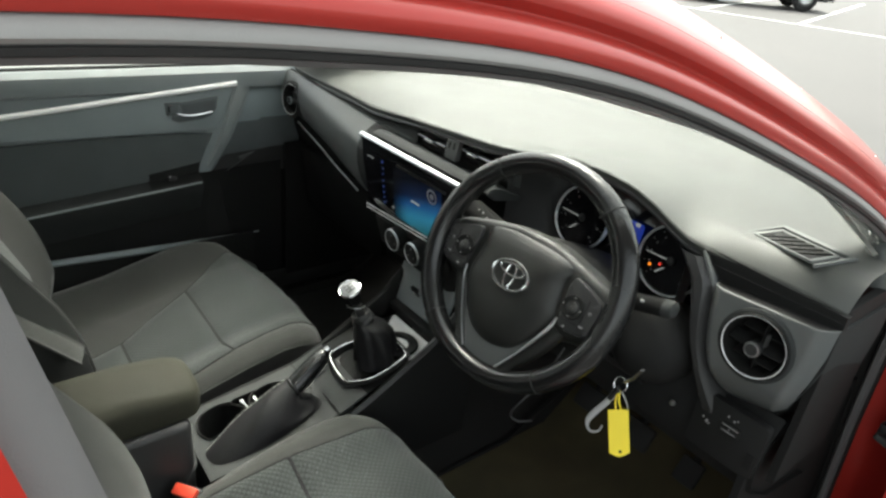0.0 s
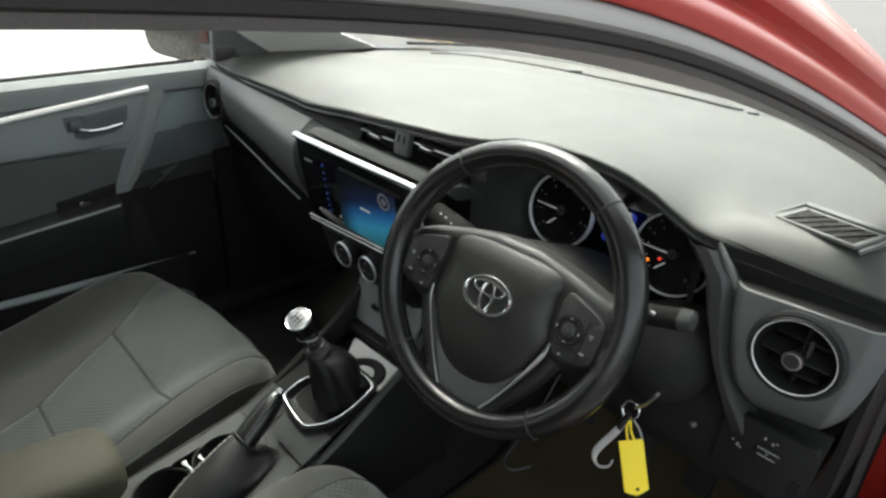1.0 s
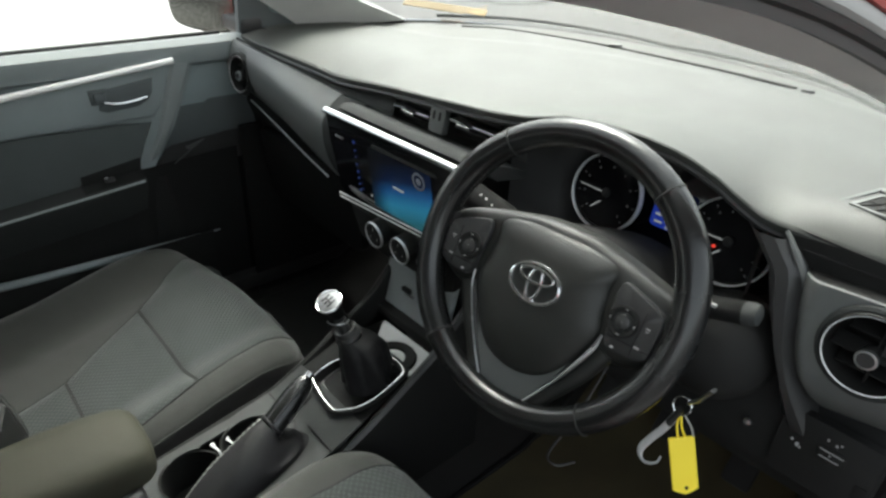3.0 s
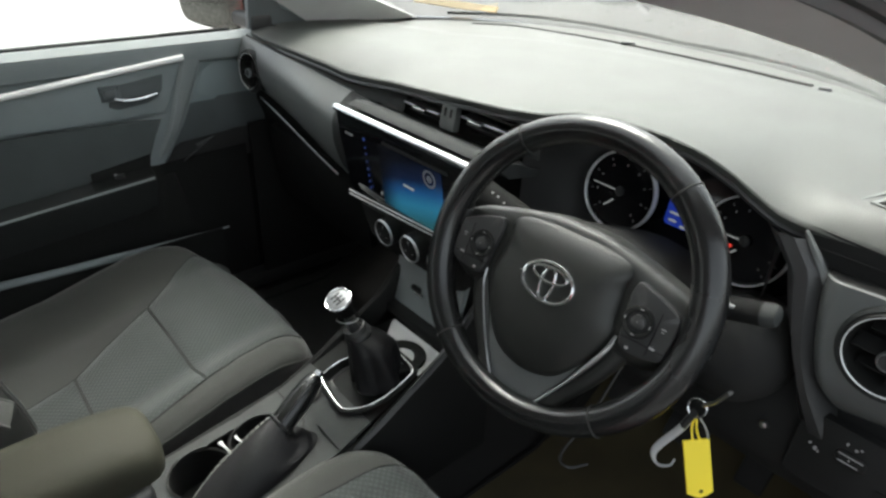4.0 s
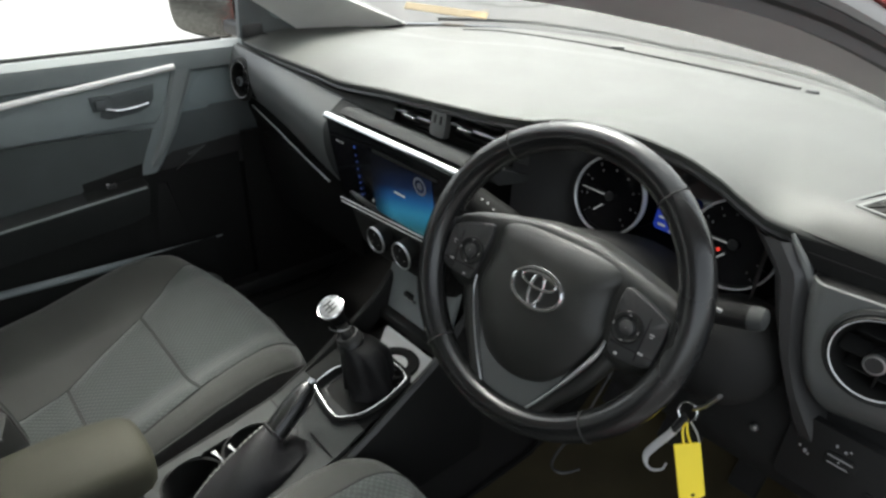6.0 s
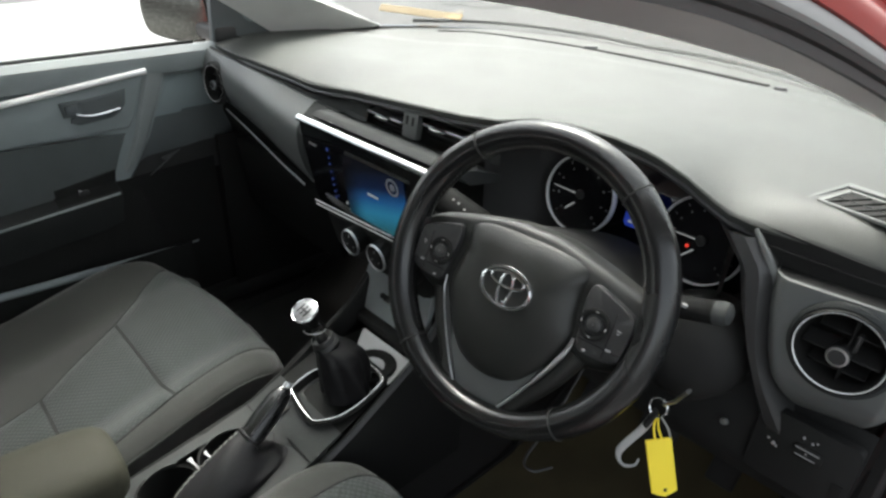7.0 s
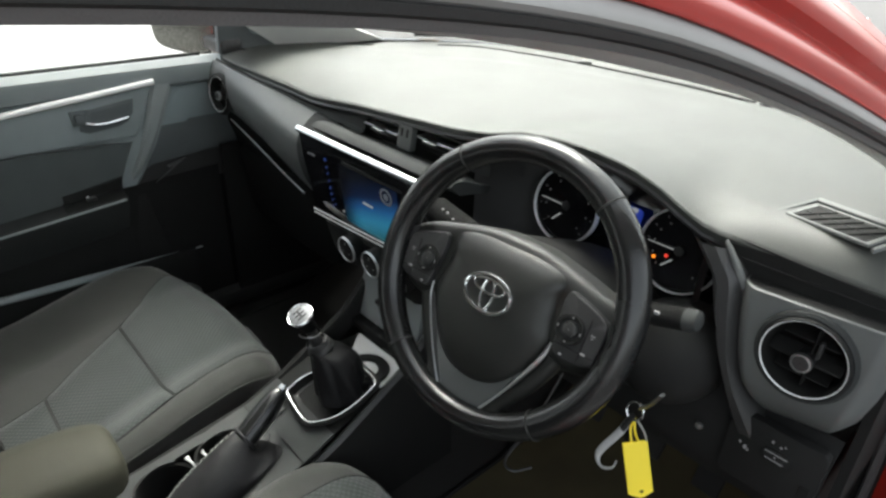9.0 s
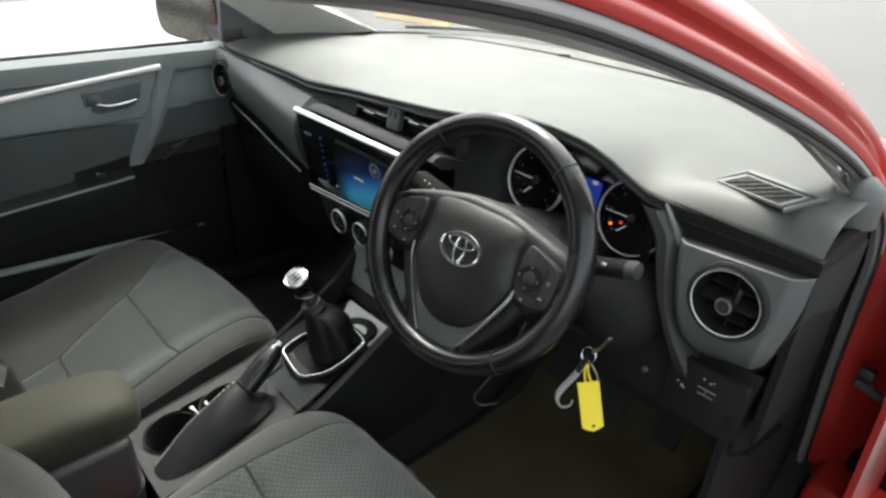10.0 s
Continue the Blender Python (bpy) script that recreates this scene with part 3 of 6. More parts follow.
# dark carrier behind the trim: glovebox side and driver's side
part("carrier", sheet([[V(x, y, z) for x in (-0.735, -0.5, -0.2, 0.0, 0.17)] for y, z in ((0.26, 1.07), (0.205, 1.05), (0.2, 0.9), (0.215, 0.86), (0.24, 0.74), (0.3, 0.62), (0.42, 0.56))], 0.02), M_DEEP, dash)
part("glovebox_lid", prism(rounded(0.4, 0.19, 0.02), 0, 0.018, facing((-0.46, 0.218, 0.765), -8), 0.006), M_MATT, dash, "black glovebox lid")
# grey trim panel from the passenger's vent to the screen
def holed(cols, hole, snap=0.0055):
    """A skin over columns of points with a round hole (x, z, radius) left open."""
    hx, hz, hr = hole
    for col in cols:
        for p in col:
            d = math.hypot(p.x - hx, p.z - hz)
            if abs(d - hr) < snap and d > 1e-6:
                p.x, p.z = hx + (p.x - hx) * hr / d, hz + (p.z - hz) * hr / d
    bm = bmesh.new()
    vs = [[bm.verts.new(p) for p in c] for c in cols]
    for a, b in zip(vs, vs[1:]):
        for k in range(len(a) - 1):
            q = (a[k], b[k], b[k + 1], a[k + 1])
            c = sum((v.co for v in q), V(0, 0, 0)) / 4
            if math.hypot(c.x - hx, c.z - hz) > hr:
                bm.faces.new(q)
    bmesh.ops.delete(bm, geom=[v for v in bm.verts if not v.link_faces], context="VERTS")
    return bm


def trim_col(x):
    """A column of the passenger's trim: a crease under the channel, a full belly, tucked under at the foot."""
    top = lerp([(-0.735, 1.056), (-0.67, 1.053), (-0.51, 1.045), (-0.38, 1.0385), (-0.29, 1.033), (-0.186, 1.0285)], x)
    low = lerp([(-0.735, 0.935), (-0.625, 0.927), (-0.5, 0.908), (-0.38, 0.8835), (-0.28, 0.866), (-0.186, 0.858)], x)
    face = lerp([(-0.735, 0.16), (-0.5, 0.146), (-0.35, 0.134), (-0.25, 0.127), (-0.186, 0.125)], x)
    col, n = [V(x, 0.21, top - 0.004), V(x, 0.18, top - 0.001)], 30
    for k in range(n + 1):
        f = k / n
        y = face + (0.174 - face) * max(0.0, 1 - f / 0.34) ** 2 + 0.036 * max(0.0, (f - 0.4) / 0.6) ** 2
        col.append(V(x, y, top + (low - top) * f))
    return col + [V(x, col[-1].y + 0.015, low - 0.006), V(x, 0.21, low - 0.006)]


part("trim_panel", holed([trim_col(-0.735 + 0.475 * i / 86) for i in range(87)], (-0.652, 0.987, 0.048)), M_TRIM, dash, "satin grey trim panel")
part("screen_bezel", loft([trim_col(-0.2585 + 0.074 * i / 10) for i in range(11)]), M_HOOD, dash, "dark rounded bezel beside the screen")
part("vent_channel", loft([[V(x, 0.178, lerp([(-0.735, 1.054), (-0.38, 1.037), (-0.1, 1.026)], x)), V(x, 0.186, lerp([(-0.735, 1.054), (-0.38, 1.037), (-0.1, 1.026)], x) + 0.004), V(x, 0.196, lerp(LIP, x)[1] - 0.016), V(x, 0.21, lerp(LIP, x)[1] - 0.012)] for x in [-0.735 + 0.62 * i / 40 for i in range(41)]]), M_HOOD, dash, "dark channel under the top pad")
part("edge_strip", tube(curve([V(-0.64, 0.168, 0.929), V(-0.5, 0.157, 0.908), V(-0.38, 0.15, 0.884), V(-0.275, 0.144, 0.866)], 5), 0.002, n=6), M_EDGE, dash, "thin pale edge strip")


def round_vent(c, tilt, turn, spin=0):
    m = facing(c, tilt, turn, spin) @ Matrix.Scale(0.93, 4)
    cup = part("air_vent", lathe([(0.047, 0.0), (0.045, 0.006), (0.041, 0.004), (0.039, -0.02), (0.03, -0.045), (0.0005, -0.05)], m, 40), M_DEEP, dash, "round air vent")
    part("ring", lathe([(0.0438, 0.0), (0.0442, 0.0042), (0.0434, 0.0056), (0.0424, 0.0048), (0.0422, 0.0), (0.043, -0.002)], m, 48), M_RING, cup, "bright ring")
    part("collar", lathe([(0.053, -0.006), (0.0515, 0.0), (0.048, 0.002), (0.0445, 0.0005), (0.0445, -0.004)], m, 40), M_HOOD, cup)
    for h, w in ((0.0, 0.074), (0.021, 0.056), (-0.021, 0.056)):
        part("slat", box((0, 0, 0), (w, 0.0022, 0.024), 0.0008, 1, m @ Matrix.Translation((0, h, -0.012 - 0.4 * abs(h))) @ pose(0, 0, 0, 22)), M_DEEP, cup, "black slat")
    part("vane", box((0, 0, 0), (0.0022, 0.07, 0.02), 0.0008, 1, m @ Matrix.Translation((0.004, 0, -0.016))), M_DEEP, cup)
    part("tab", box((0, 0, 0), (0.004, 0.02, 0.008), 0.001, 1, m @ Matrix.Translation((0.011, 0.014, -0.004))), M_BLACK, cup)
    knob = part("knob", lathe([(0.0095, -0.02), (0.0105, -0.006), (0.0105, 0.004), (0.009, 0.007), (0.0005, 0.0065)], m @ Matrix.Translation((0, -0.004, 0)), 24), M_BLACK, cup, "dark adjusting knob")
    part("knob_ring", lathe([(0.0108, 0.0015), (0.0113, 0.004), (0.0105, 0.0068), (0.0085, 0.0072), (0.0085, 0.005)], m @ Matrix.Translation((0, -0.004, 0)), 24), M_SATIN, knob, "silver ring")


round_vent((-0.647, 0.152, 0.99), 4, 4)
round_vent((0.667, 0.151, 1.0035), 4, 0)

# centre vents and hazard switch in the slot over the screen
def slot_vent(x0, x1, tab_x):
    c = V((x0 + x1) / 2, 0.192, 1.052 + 0.08 * (x0 + x1) / 2)
    w = x1 - x0
    fr = part("centre_vent", join(box(c + V(0, 0.03, 0.021), (w, 0.05, 0.004), 0.001, 1), box(c + V(0, 0.03, -0.026), (w, 0.05, 0.004), 0.001, 1), box(c + V(0, 0.052, -0.003), (w, 0.004, 0.05), 0.001, 1)), M_DEEP, dash, "black slotted air vent")
    part("slat", box(c + V(0, 0.002, 0.0), (w - 0.006, 0.022, 0.0035), 0.001, 1), M_SATIN, fr, "silver-edged slat")
    part("slat", box(c + V(0, 0.012, 0.011), (w - 0.006, 0.02, 0.0025), 0.001, 1), M_BLACK, fr)
    part("slat", box(c + V(0, 0.012, -0.014), (w - 0.006, 0.02, 0.0025), 0.001, 1), M_BLACK, fr)
    part("tab", box(V(tab_x, c.y - 0.012, c.z), (0.03, 0.012, 0.006), 0.002), M_CHROME, fr, "chrome tab")


slot_vent(-0.115, -0.018, -0.062)
slot_vent(0.03, 0.135, 0.072)
haz = part("hazard_switch", prism(rounded(0.034, 0.05, 0.004), 0, 0.012, facing((0.007, 0.192, 1.053), 10), 0.002), M_TRIM, dash, "grey hazard light switch")
for dx in (-0.007, 0.007):
    part("symbol", prism(rounded(0.005, 0.014, 0.002, 3), 0.0122, 0.0127, facing((0.007 + dx, 0.192, 1.056), 10)), M_DEEP, haz)
for x0, x1 in ((0.137, 0.19),):
    part("vent_surround", loft([[V(x, y, z + 0.07 * x) for y, z in ((0.215, 1.075), (0.2, 1.07), (0.194, 1.05), (0.195, 1.02))] for x in (x0, (x0 + x1) / 2, x1)]), M_HOOD, dash, "dark vent surround")
# bezel band over the screen
def band_row(x, k=1.0):
    return [V(x, y + 0.005 * (1 - k), z - 0.004 * (1 - k)) for y, z in ((0.205, 1.016), (0.184, 1.023), (0.17, 1.0285), (0.152, 1.036), (0.138, 1.039), (0.127, 1.0385), (0.119, 1.033), (0.14, 1.016), (0.2, 1.006))]


part("screen_hood", loft([band_row(-0.187 + 0.372 * i / 24) for i in range(25)], wrap=True, caps=True), M_HOOD, dash, "dark satin band over the screen")

# driver's side: instrument bowl, pillar and panel with the outer vent
bowl = []
for x, d in ((0.165, 0.0), (0.19, 0.35), (0.215, 0.65), (0.25, 0.9), (0.3, 1.0), (0.38, 1.0), (0.46, 1.0), (0.5, 0.95), (0.515, 0.6), (0.53, 0.0)):
    ly, lz = lerp(LIP, x)
    bowl.append([V(x, ly + 0.012, lz - 0.014), V(x, ly + 0.06 * d + 0.01, lz - 0.018), V(x, ly + 0.12 * d + 0.01, lz - 0.03), V(x, 0.19 + 0.11 * d, 1.0 + 0.03 * d), V(x, 0.19 + 0.09 * d, 0.93), V(x, 0.17 + 0.03 * d, 0.9 - 0.03 * d), V(x, 0.16, 0.86), V(x, 0.2, 0.78)])
part("instrument_bowl", loft(bowl), M_BLACK, dash, "black instrument surround")
P_LEFT = [(0.0, (0.5875, 1.0485)), (0.2, (0.5905, 1.014)), (0.42, (0.6, 0.975)), (0.62, (0.6135, 0.937)), (0.8, (0.634, 0.902)), (1.0, (0.66, 0.868))]
P_RIGHT = [(0.0, (0.739, 1.0575)), (0.2, (0.7385, 1.022)), (0.42, (0.7335, 0.984)), (0.62, (0.7255, 0.949)), (0.8, (0.714, 0.915)), (1.0, (0.697, 0.88))]


def right_col(u):
    """A column of the driver's outer trim panel, between its leaning edges; it rolls back at both sides and under at the foot."""
    n, col = 60, []
    for k in range(n + 1):
        t = k / n
        (xl, zl), (xr, zr) = lerp(P_LEFT, t), lerp(P_RIGHT, t)
        w = max(0.0, u)
        x, z = xl + (xr - xl) * w, zl + (zr - zl) * w
        y = 0.166 - 0.016 * math.sin(math.pi * min(1.0, 0.15 + 0.6 * t)) + 0.095 * max(0.0, (t - 0.5) / 0.5) ** 2.2
        y += 0.014 * max(0.0, 1 - w / 0.12) ** 2 + 0.022 * max(0.0, (w - 0.86) / 0.14) ** 2
        if u < 0:
            x, y = x - 0.004 * min(1.0, -u * 4), y + 0.12 * -u
        col.append(V(x, y, z))
    return [V(col[0].x, col[0].y + 0.004, col[0].z + 0.0005)] + col + [V(col[-1].x, 0.3, col[-1].z + 0.004)]


part("trim_panel", holed([right_col(u) for u in (-0.25, -0.1)] + [right_col(i / 56) for i in range(57)], (0.667, 1.0035, 0.0455), 0.003), M_TRIM, dash, "satin grey trim panel")
part("panel_fin", tube(curve([V(0.5555, 0.178, 1.081), V(0.566, 0.174, 1.07), V(0.578, 0.172, 1.055), V(0.5895, 0.175, 1.03), V(0.594, 0.182, 1.0)], 5), [0.0022 + 0.0032 * min(1.0, k / 12) for k in range(21)], n=8), M_TRIM, dash, "grey fin that runs up to the top pad")
part("panel_end", sheet([[V(0.7385, 0.186, 1.056), V(0.7385, 0.25, 1.05), V(0.7385, 0.36, 1.05)], [V(0.737, 0.19, 1.0), V(0.7375, 0.25, 1.0), V(0.7385, 0.36, 1.0)], [V(0.724, 0.197, 0.945), V(0.73, 0.25, 0.945), V(0.735, 0.36, 0.945)], [V(0.699, 0.215, 0.885), V(0.715, 0.26, 0.885), V(0.73, 0.36, 0.885)]], 0.004), M_HOOD, dash, "dark end of the dash")
rows = []
for k in range(19):
    t = k / 18
    z = 1.074 - 0.215 * t
    x0 = lerp([(0.0, 0.512), (0.165, 0.546), (0.4, 0.564), (0.63, 0.587), (1.0, 0.612)], t)
    x1 = lerp([(0.0, 0.556), (0.13, 0.583), (0.3, 0.592), (0.52, 0.604), (0.7, 0.62), (1.0, 0.655)], t)
    rows.append([V(x0 - 0.004, 0.235, z), V(x0, 0.2, z), V(x0 + 0.004, 0.182 - 0.012 * math.sin(math.pi * t), z), V(x0 + 0.014, 0.171 - 0.016 * math.sin(math.pi * t), z), V((x0 + x1) / 2, 0.166 - 0.018 * math.sin(math.pi * t), z), V(x1 - 0.006, 0.166 - 0.017 * math.sin(math.pi * t), z), V(x1 + 0.002, 0.172 - 0.012 * math.sin(math.pi * t), z), V(x1 + 0.004, 0.2, z)])
part("bowl_pillar", loft(rows), M_BLACK, dash, "black pillar beside the instruments")
part("slot", prism([(0.552, 1.084), (0.739, 1.074), (0.739, 1.054), (0.655, 1.051), (0.584, 1.045)], -0.2, -0.187, Matrix(((1, 0, 0, 0), (0, 0, -1, 0), (0, 1, 0, 0), (0, 0, 0, 1)))), M_DEEP, dash, "black slot under the top pad")
part("slot_floor", loft([[V(x, 0.2, z - 0.0015), V(x, y + 0.0035, z - 0.0008)] for x, y, z in [(q.x, q.y, q.z) for q in [right_col(i / 20)[1] for i in range(21)]]]), M_DEEP, dash, "black floor of the slot")
part("slot_bead", tube([V(0.56 + 0.176 * k / 8, 0.183 + 0.004 * k / 8, 1.0655 - 0.001 * k / 8) for k in range(9)], 0.0011, n=6), M_DEEP, dash, "thin black bead along the slot")
part("end_panel", sheet([[V(0.735, y, z) for y in (0.2, 0.28, 0.36)] for z in (1.076, 1.0, 0.9, 0.8)], 0.01), M_DEEP, dash)
# defroster outlet for the side window on the dash top
def on_top(x, y, h=0.0):
    return V(x, y, top_z(x, y, *lerp(LIP, x)) + h)


m = Matrix.Translation(on_top(0.637, 0.252, 0.0008)) @ pose(0, 0, 0, 3.5, -3.5, -18)
vent = part("side_window_vent", join(*[prism(o, -0.002, 0.0016, m, 0.0008) for o in ([(-0.058, 0.039), (0.056, 0.039), (0.051, 0.03), (-0.053, 0.03)], [(-0.058, 0.039), (-0.053, 0.03), (-0.053, -0.03), (-0.058, -0.034)], [(0.056, 0.039), (0.056, -0.034), (0.051, -0.03), (0.051, 0.03)])]), M_TRIM, dash, "grey side window vent")
part("grille_frame", join(*[box((0, 0, 0), s, 0.0008, 1, m @ Matrix.Translation(c)) for c, s in (((0.001, 0.0175, 0.001), (0.092, 0.004, 0.004)), ((0.001, -0.0275, 0.001), (0.092, 0.004, 0.004)), ((-0.0425, -0.005, 0.001), (0.006, 0.048, 0.004)), ((0.0445, -0.005, 0.001), (0.006, 0.048, 0.004)))]), M_VENTFRAME, vent, "pale grey grille frame")
part("grille_floor", box((0, 0, 0), (0.084, 0.044, 0.001), 0, 1, m @ Matrix.Translation((0.001, -0.005, 0.0008))), M_DEEP, vent)
for k in range(5):
    part("slat", box((0, 0, 0), (0.0024, 0.046, 0.002), 0.0005, 1, m @ Matrix.Translation((-0.028 + 0.0145 * k, -0.005, 0.0018)) @ pose(0, 0, 0, 0, 0, -24)), M_DEEP, vent)
part("grille_bar", box((0, 0, 0), (0.082, 0.0014, 0.0016), 0.0004, 1, m @ Matrix.Translation((0.001, -0.005, 0.0014))), M_CONSOLE, vent)
# windscreen pillar foot at the end of the dash
part("pillar_foot", lathe([(0.0005, 0.03), (0.014, 0.027), (0.024, 0.017), (0.029, 0.0), (0.029, -0.03)], Matrix.Translation((0.716, 0.335, 1.104)), 20), M_TRIM, dash, "grey pillar foot")
# lower panel with the switch block and the knee panel
part("knee_panel", loft([[V(x, y, z) for y, z in ((0.2, 0.9), (0.175, 0.87), (0.165, 0.82), (0.18, 0.78), (0.26, 0.73), (0.4, 0.7))] for x in (0.18, 0.3, 0.45, 0.58, 0.66, 0.72)]), M_DEEP, dash, "black knee panel")
sw = part("switch_block", prism(rounded(0.1, 0.085, 0.006, 5, (-0.004, 0)), -0.004, 0.008, facing((0.672, 0.17, 0.855), 4), 0.002), M_DEEP, dash, "black switch block")
def bars(rows, m, mat, parent, name="symbol", h=0.0125):
    for x, y, w, hh in rows:
        part(name, prism(rounded(w, hh, min(w, hh) * 0.4, 2, (x, y)), h, h + 0.0006, m), mat, parent)


mk = facing((0.672, 0.17, 0.855), 4)
bars([(-0.038, 0.006, 0.0028, 0.0028), (-0.0318, 0.0025, 0.0035, 0.005), (-0.0285, 0.0005, 0.002, 0.003), (-0.007, 0.027, 0.0025, 0.0035), (0.002, 0.025, 0.003, 0.003), (0.006, 0.028, 0.0025, 0.002)], mk, M_FAINT, sw, h=0.0083)
part("rocker", prism(rounded(0.03, 0.017, 0.006, 4, (0.001, 0.0105)), 0.008, 0.0105, mk, 0.001), M_DEEP, sw)
bars([(0.0005, 0.015, 0.024, 0.0012), (0.0, 0.0065, 0.02, 0.0012), (0.0, 0.011, 0.002, 0.002)], mk, M_FAINT, sw, h=0.0107)
part("screw_head", lathe([(0.0005, 0.004), (0.004, 0.003), (0.005, 0)], facing((0.586, 0.164, 0.849), 4), 12), M_SATIN, dash, "bright screw head")

# ---- instruments, screen, steering wheel ----
cluster = thing("instrument_cluster", (0.38, 0.27, 0.93), "black instrument cluster with two chrome-ringed dials", "instruments")
part("face", prism(rounded(0.32, 0.15, 0.05, 8), -0.01, 0.0, facing((0.385, 0.278, 1.012), 12), 0.004), M_GLOSS, cluster, "gloss black face")


def dial(c, needle, marks, lamps, r=0.055):
    m = facing(c, 12)
    d = part("dial", lathe([(r, -0.004), (r * 0.98, 0.0), (r * 0.9, -0.002), (0.0005, -0.003)], m, 40), M_GLOSS, cluster, "round black dial")
    part("ring", lathe([(r + 0.001, -0.004), (r + 0.001, 0.004), (r, 0.0055), (r - 0.0014, 0.004), (r - 0.0014, -0.004)], m, 48), M_RING, d, "chrome ring")
    a = radians(needle)
    part("needle", tube([m @ V(0.007 * math.cos(a), 0.007 * math.sin(a), 0.002), m @ V(0.044 * math.cos(a), 0.044 * math.sin(a), 0.002)], [0.0009, 0.0006], n=6), M_WHITE, d, "white needle")
    part("pivot", lathe([(0.0005, 0.004), (0.006, 0.003), (0.007, 0)], m, 16), M_BLACK, d)
    for k in range(marks):
        w = radians(225 - 270 * k / (marks - 1))
        part("mark", box((0, 0, 0), (0.0035, 0.0008, 0.0006), 0, 1, m @ Matrix.Translation((0.046 * math.cos(w), 0.046 * math.sin(w), -0.001)) @ pose(0, 0, 0, 0, 0, math.degrees(w))), M_FAINT, d)
        part("numeral", box((0, 0, 0), (0.0018, 0.0024, 0.0005), 0, 1, m @ Matrix.Translation((0.037 * math.cos(w), 0.037 * math.sin(w), -0.001))), M_FAINT, d)
    w = radians(232)
    part("small_needle", tube([m @ V(-0.018, -0.026, 0.001), m @ V(-0.006, -0.014, 0.001)], 0.0011, n=5), M_WHITE, d)
    for x, y, mat in lamps:
        part("lamp", prism(rounded(0.0045, 0.0045, 0.0018, 2, (x, y)), -0.0005, 0.0005, m), mat, d, "lit warning lamp")
    return d


dial((0.294, 0.25, 1.009), 178, 9, [])
dial((0.475, 0.25, 1.009), 180, 12, [(-0.015, -0.012, M_WARN), (-0.031, -0.019, M_AMBER)])
mt = facing((0.386, 0.262, 1.012), 12)
trip = part("trip_screen", prism(rounded(0.044, 0.05, 0.006, 4), 0, 0.002, mt), M_BLUELIT, cluster, "blue lit trip screen")
bars([(-0.008, -0.008, 0.018, 0.003), (-0.01, -0.018, 0.012, 0.003), (0.012, -0.022, 0.02, 0.0035), (0.01, 0.022, 0.01, 0.006)], mt, M_WHITE, trip, "writing", 0.0021)

# screen unit
PAN = facing((-0.015, 0.1, 0.955), -8)
PO = [(-0.168, 0.078), (0.186, 0.078), (0.182, 0.03), (0.168, -0.06), (0.156, -0.078), (-0.15, -0.078), (-0.16, -0.06), (-0.167, 0.03)]
unit = thing("screen_unit", (-0.015, 0.13, 0.87), "gloss black screen unit with a lit blue picture", "screen")
part("glass_panel", prism(PO, -0.008, 0.0, PAN, 0.003), M_GLOSS, unit, "gloss black glass panel")
part("chrome_strip", tube([PAN @ V(-0.16 + 0.346 * k / 12, 0.084, 0.002) for k in range(13)], 0.0072, n=12, squash=0.8), M_CHROME, unit, "bright chrome strip")
for y in (-0.083, -0.075):
    part("lower_strip", tube([PAN @ V(-0.158 + 0.318 * k / 8, y + 0.02 * k / 8, 0.005) for k in range(9)], 0.0012, n=8), M_BRIGHT, unit, "thin bright strip")
disp = part("display", prism(rounded(0.16, 0.112, 0.002, 2, (0.03, -0.006)), 0.0003, 0.001, PAN), M_SCREEN, unit, "lit screen with a blue picture")
part("icon", lathe([(0.011, 0.0012), (0.013, 0.0016), (0.015, 0.0012)], PAN @ Matrix.Translation((0.081, 0.031, 0)), 28), M_FAINT, disp)
part("icon_core", lathe([(0.0005, 0.0016), (0.005, 0.0016), (0.006, 0.0012)], PAN @ Matrix.Translation((0.081, 0.031, 0)), 20), M_FAINT, disp)
bars([(0.026, -0.003, 0.028, 0.004)], PAN, M_WHITE, disp, "writing", 0.0012)
part("disc_slot", prism(rounded(0.16, 0.005, 0.002, 3, (0.045, 0.055)), 0.0003, 0.0022, PAN), M_BLACK, unit, "narrow disc slot")
bars([(-0.142, 0.042, 0.004, 0.004), (-0.136, 0.042, 0.004, 0.004), (-0.13, 0.042, 0.004, 0.004), (-0.124, 0.042, 0.004, 0.004)], PAN, M_PRINT, unit, "writing", 0.0012)
bars([(-0.088, 0.045, 0.005, 0.006), (-0.088, 0.03, 0.003, 0.004), (-0.088, 0.018, 0.004, 0.003), (-0.088, 0.004, 0.003, 0.004), (-0.088, -0.01, 0.004, 0.005), (-0.088, -0.022, 0.004, 0.004), (-0.088, -0.034, 0.003, 0.004), (-0.088, -0.046, 0.005, 0.005)], PAN, M_BLUE, unit, "touch_key", 0.0012)
bars([(-0.055, -0.045, 0.005, 0.005)], PAN, M_WHITE, unit, "touch_key", 0.0012)
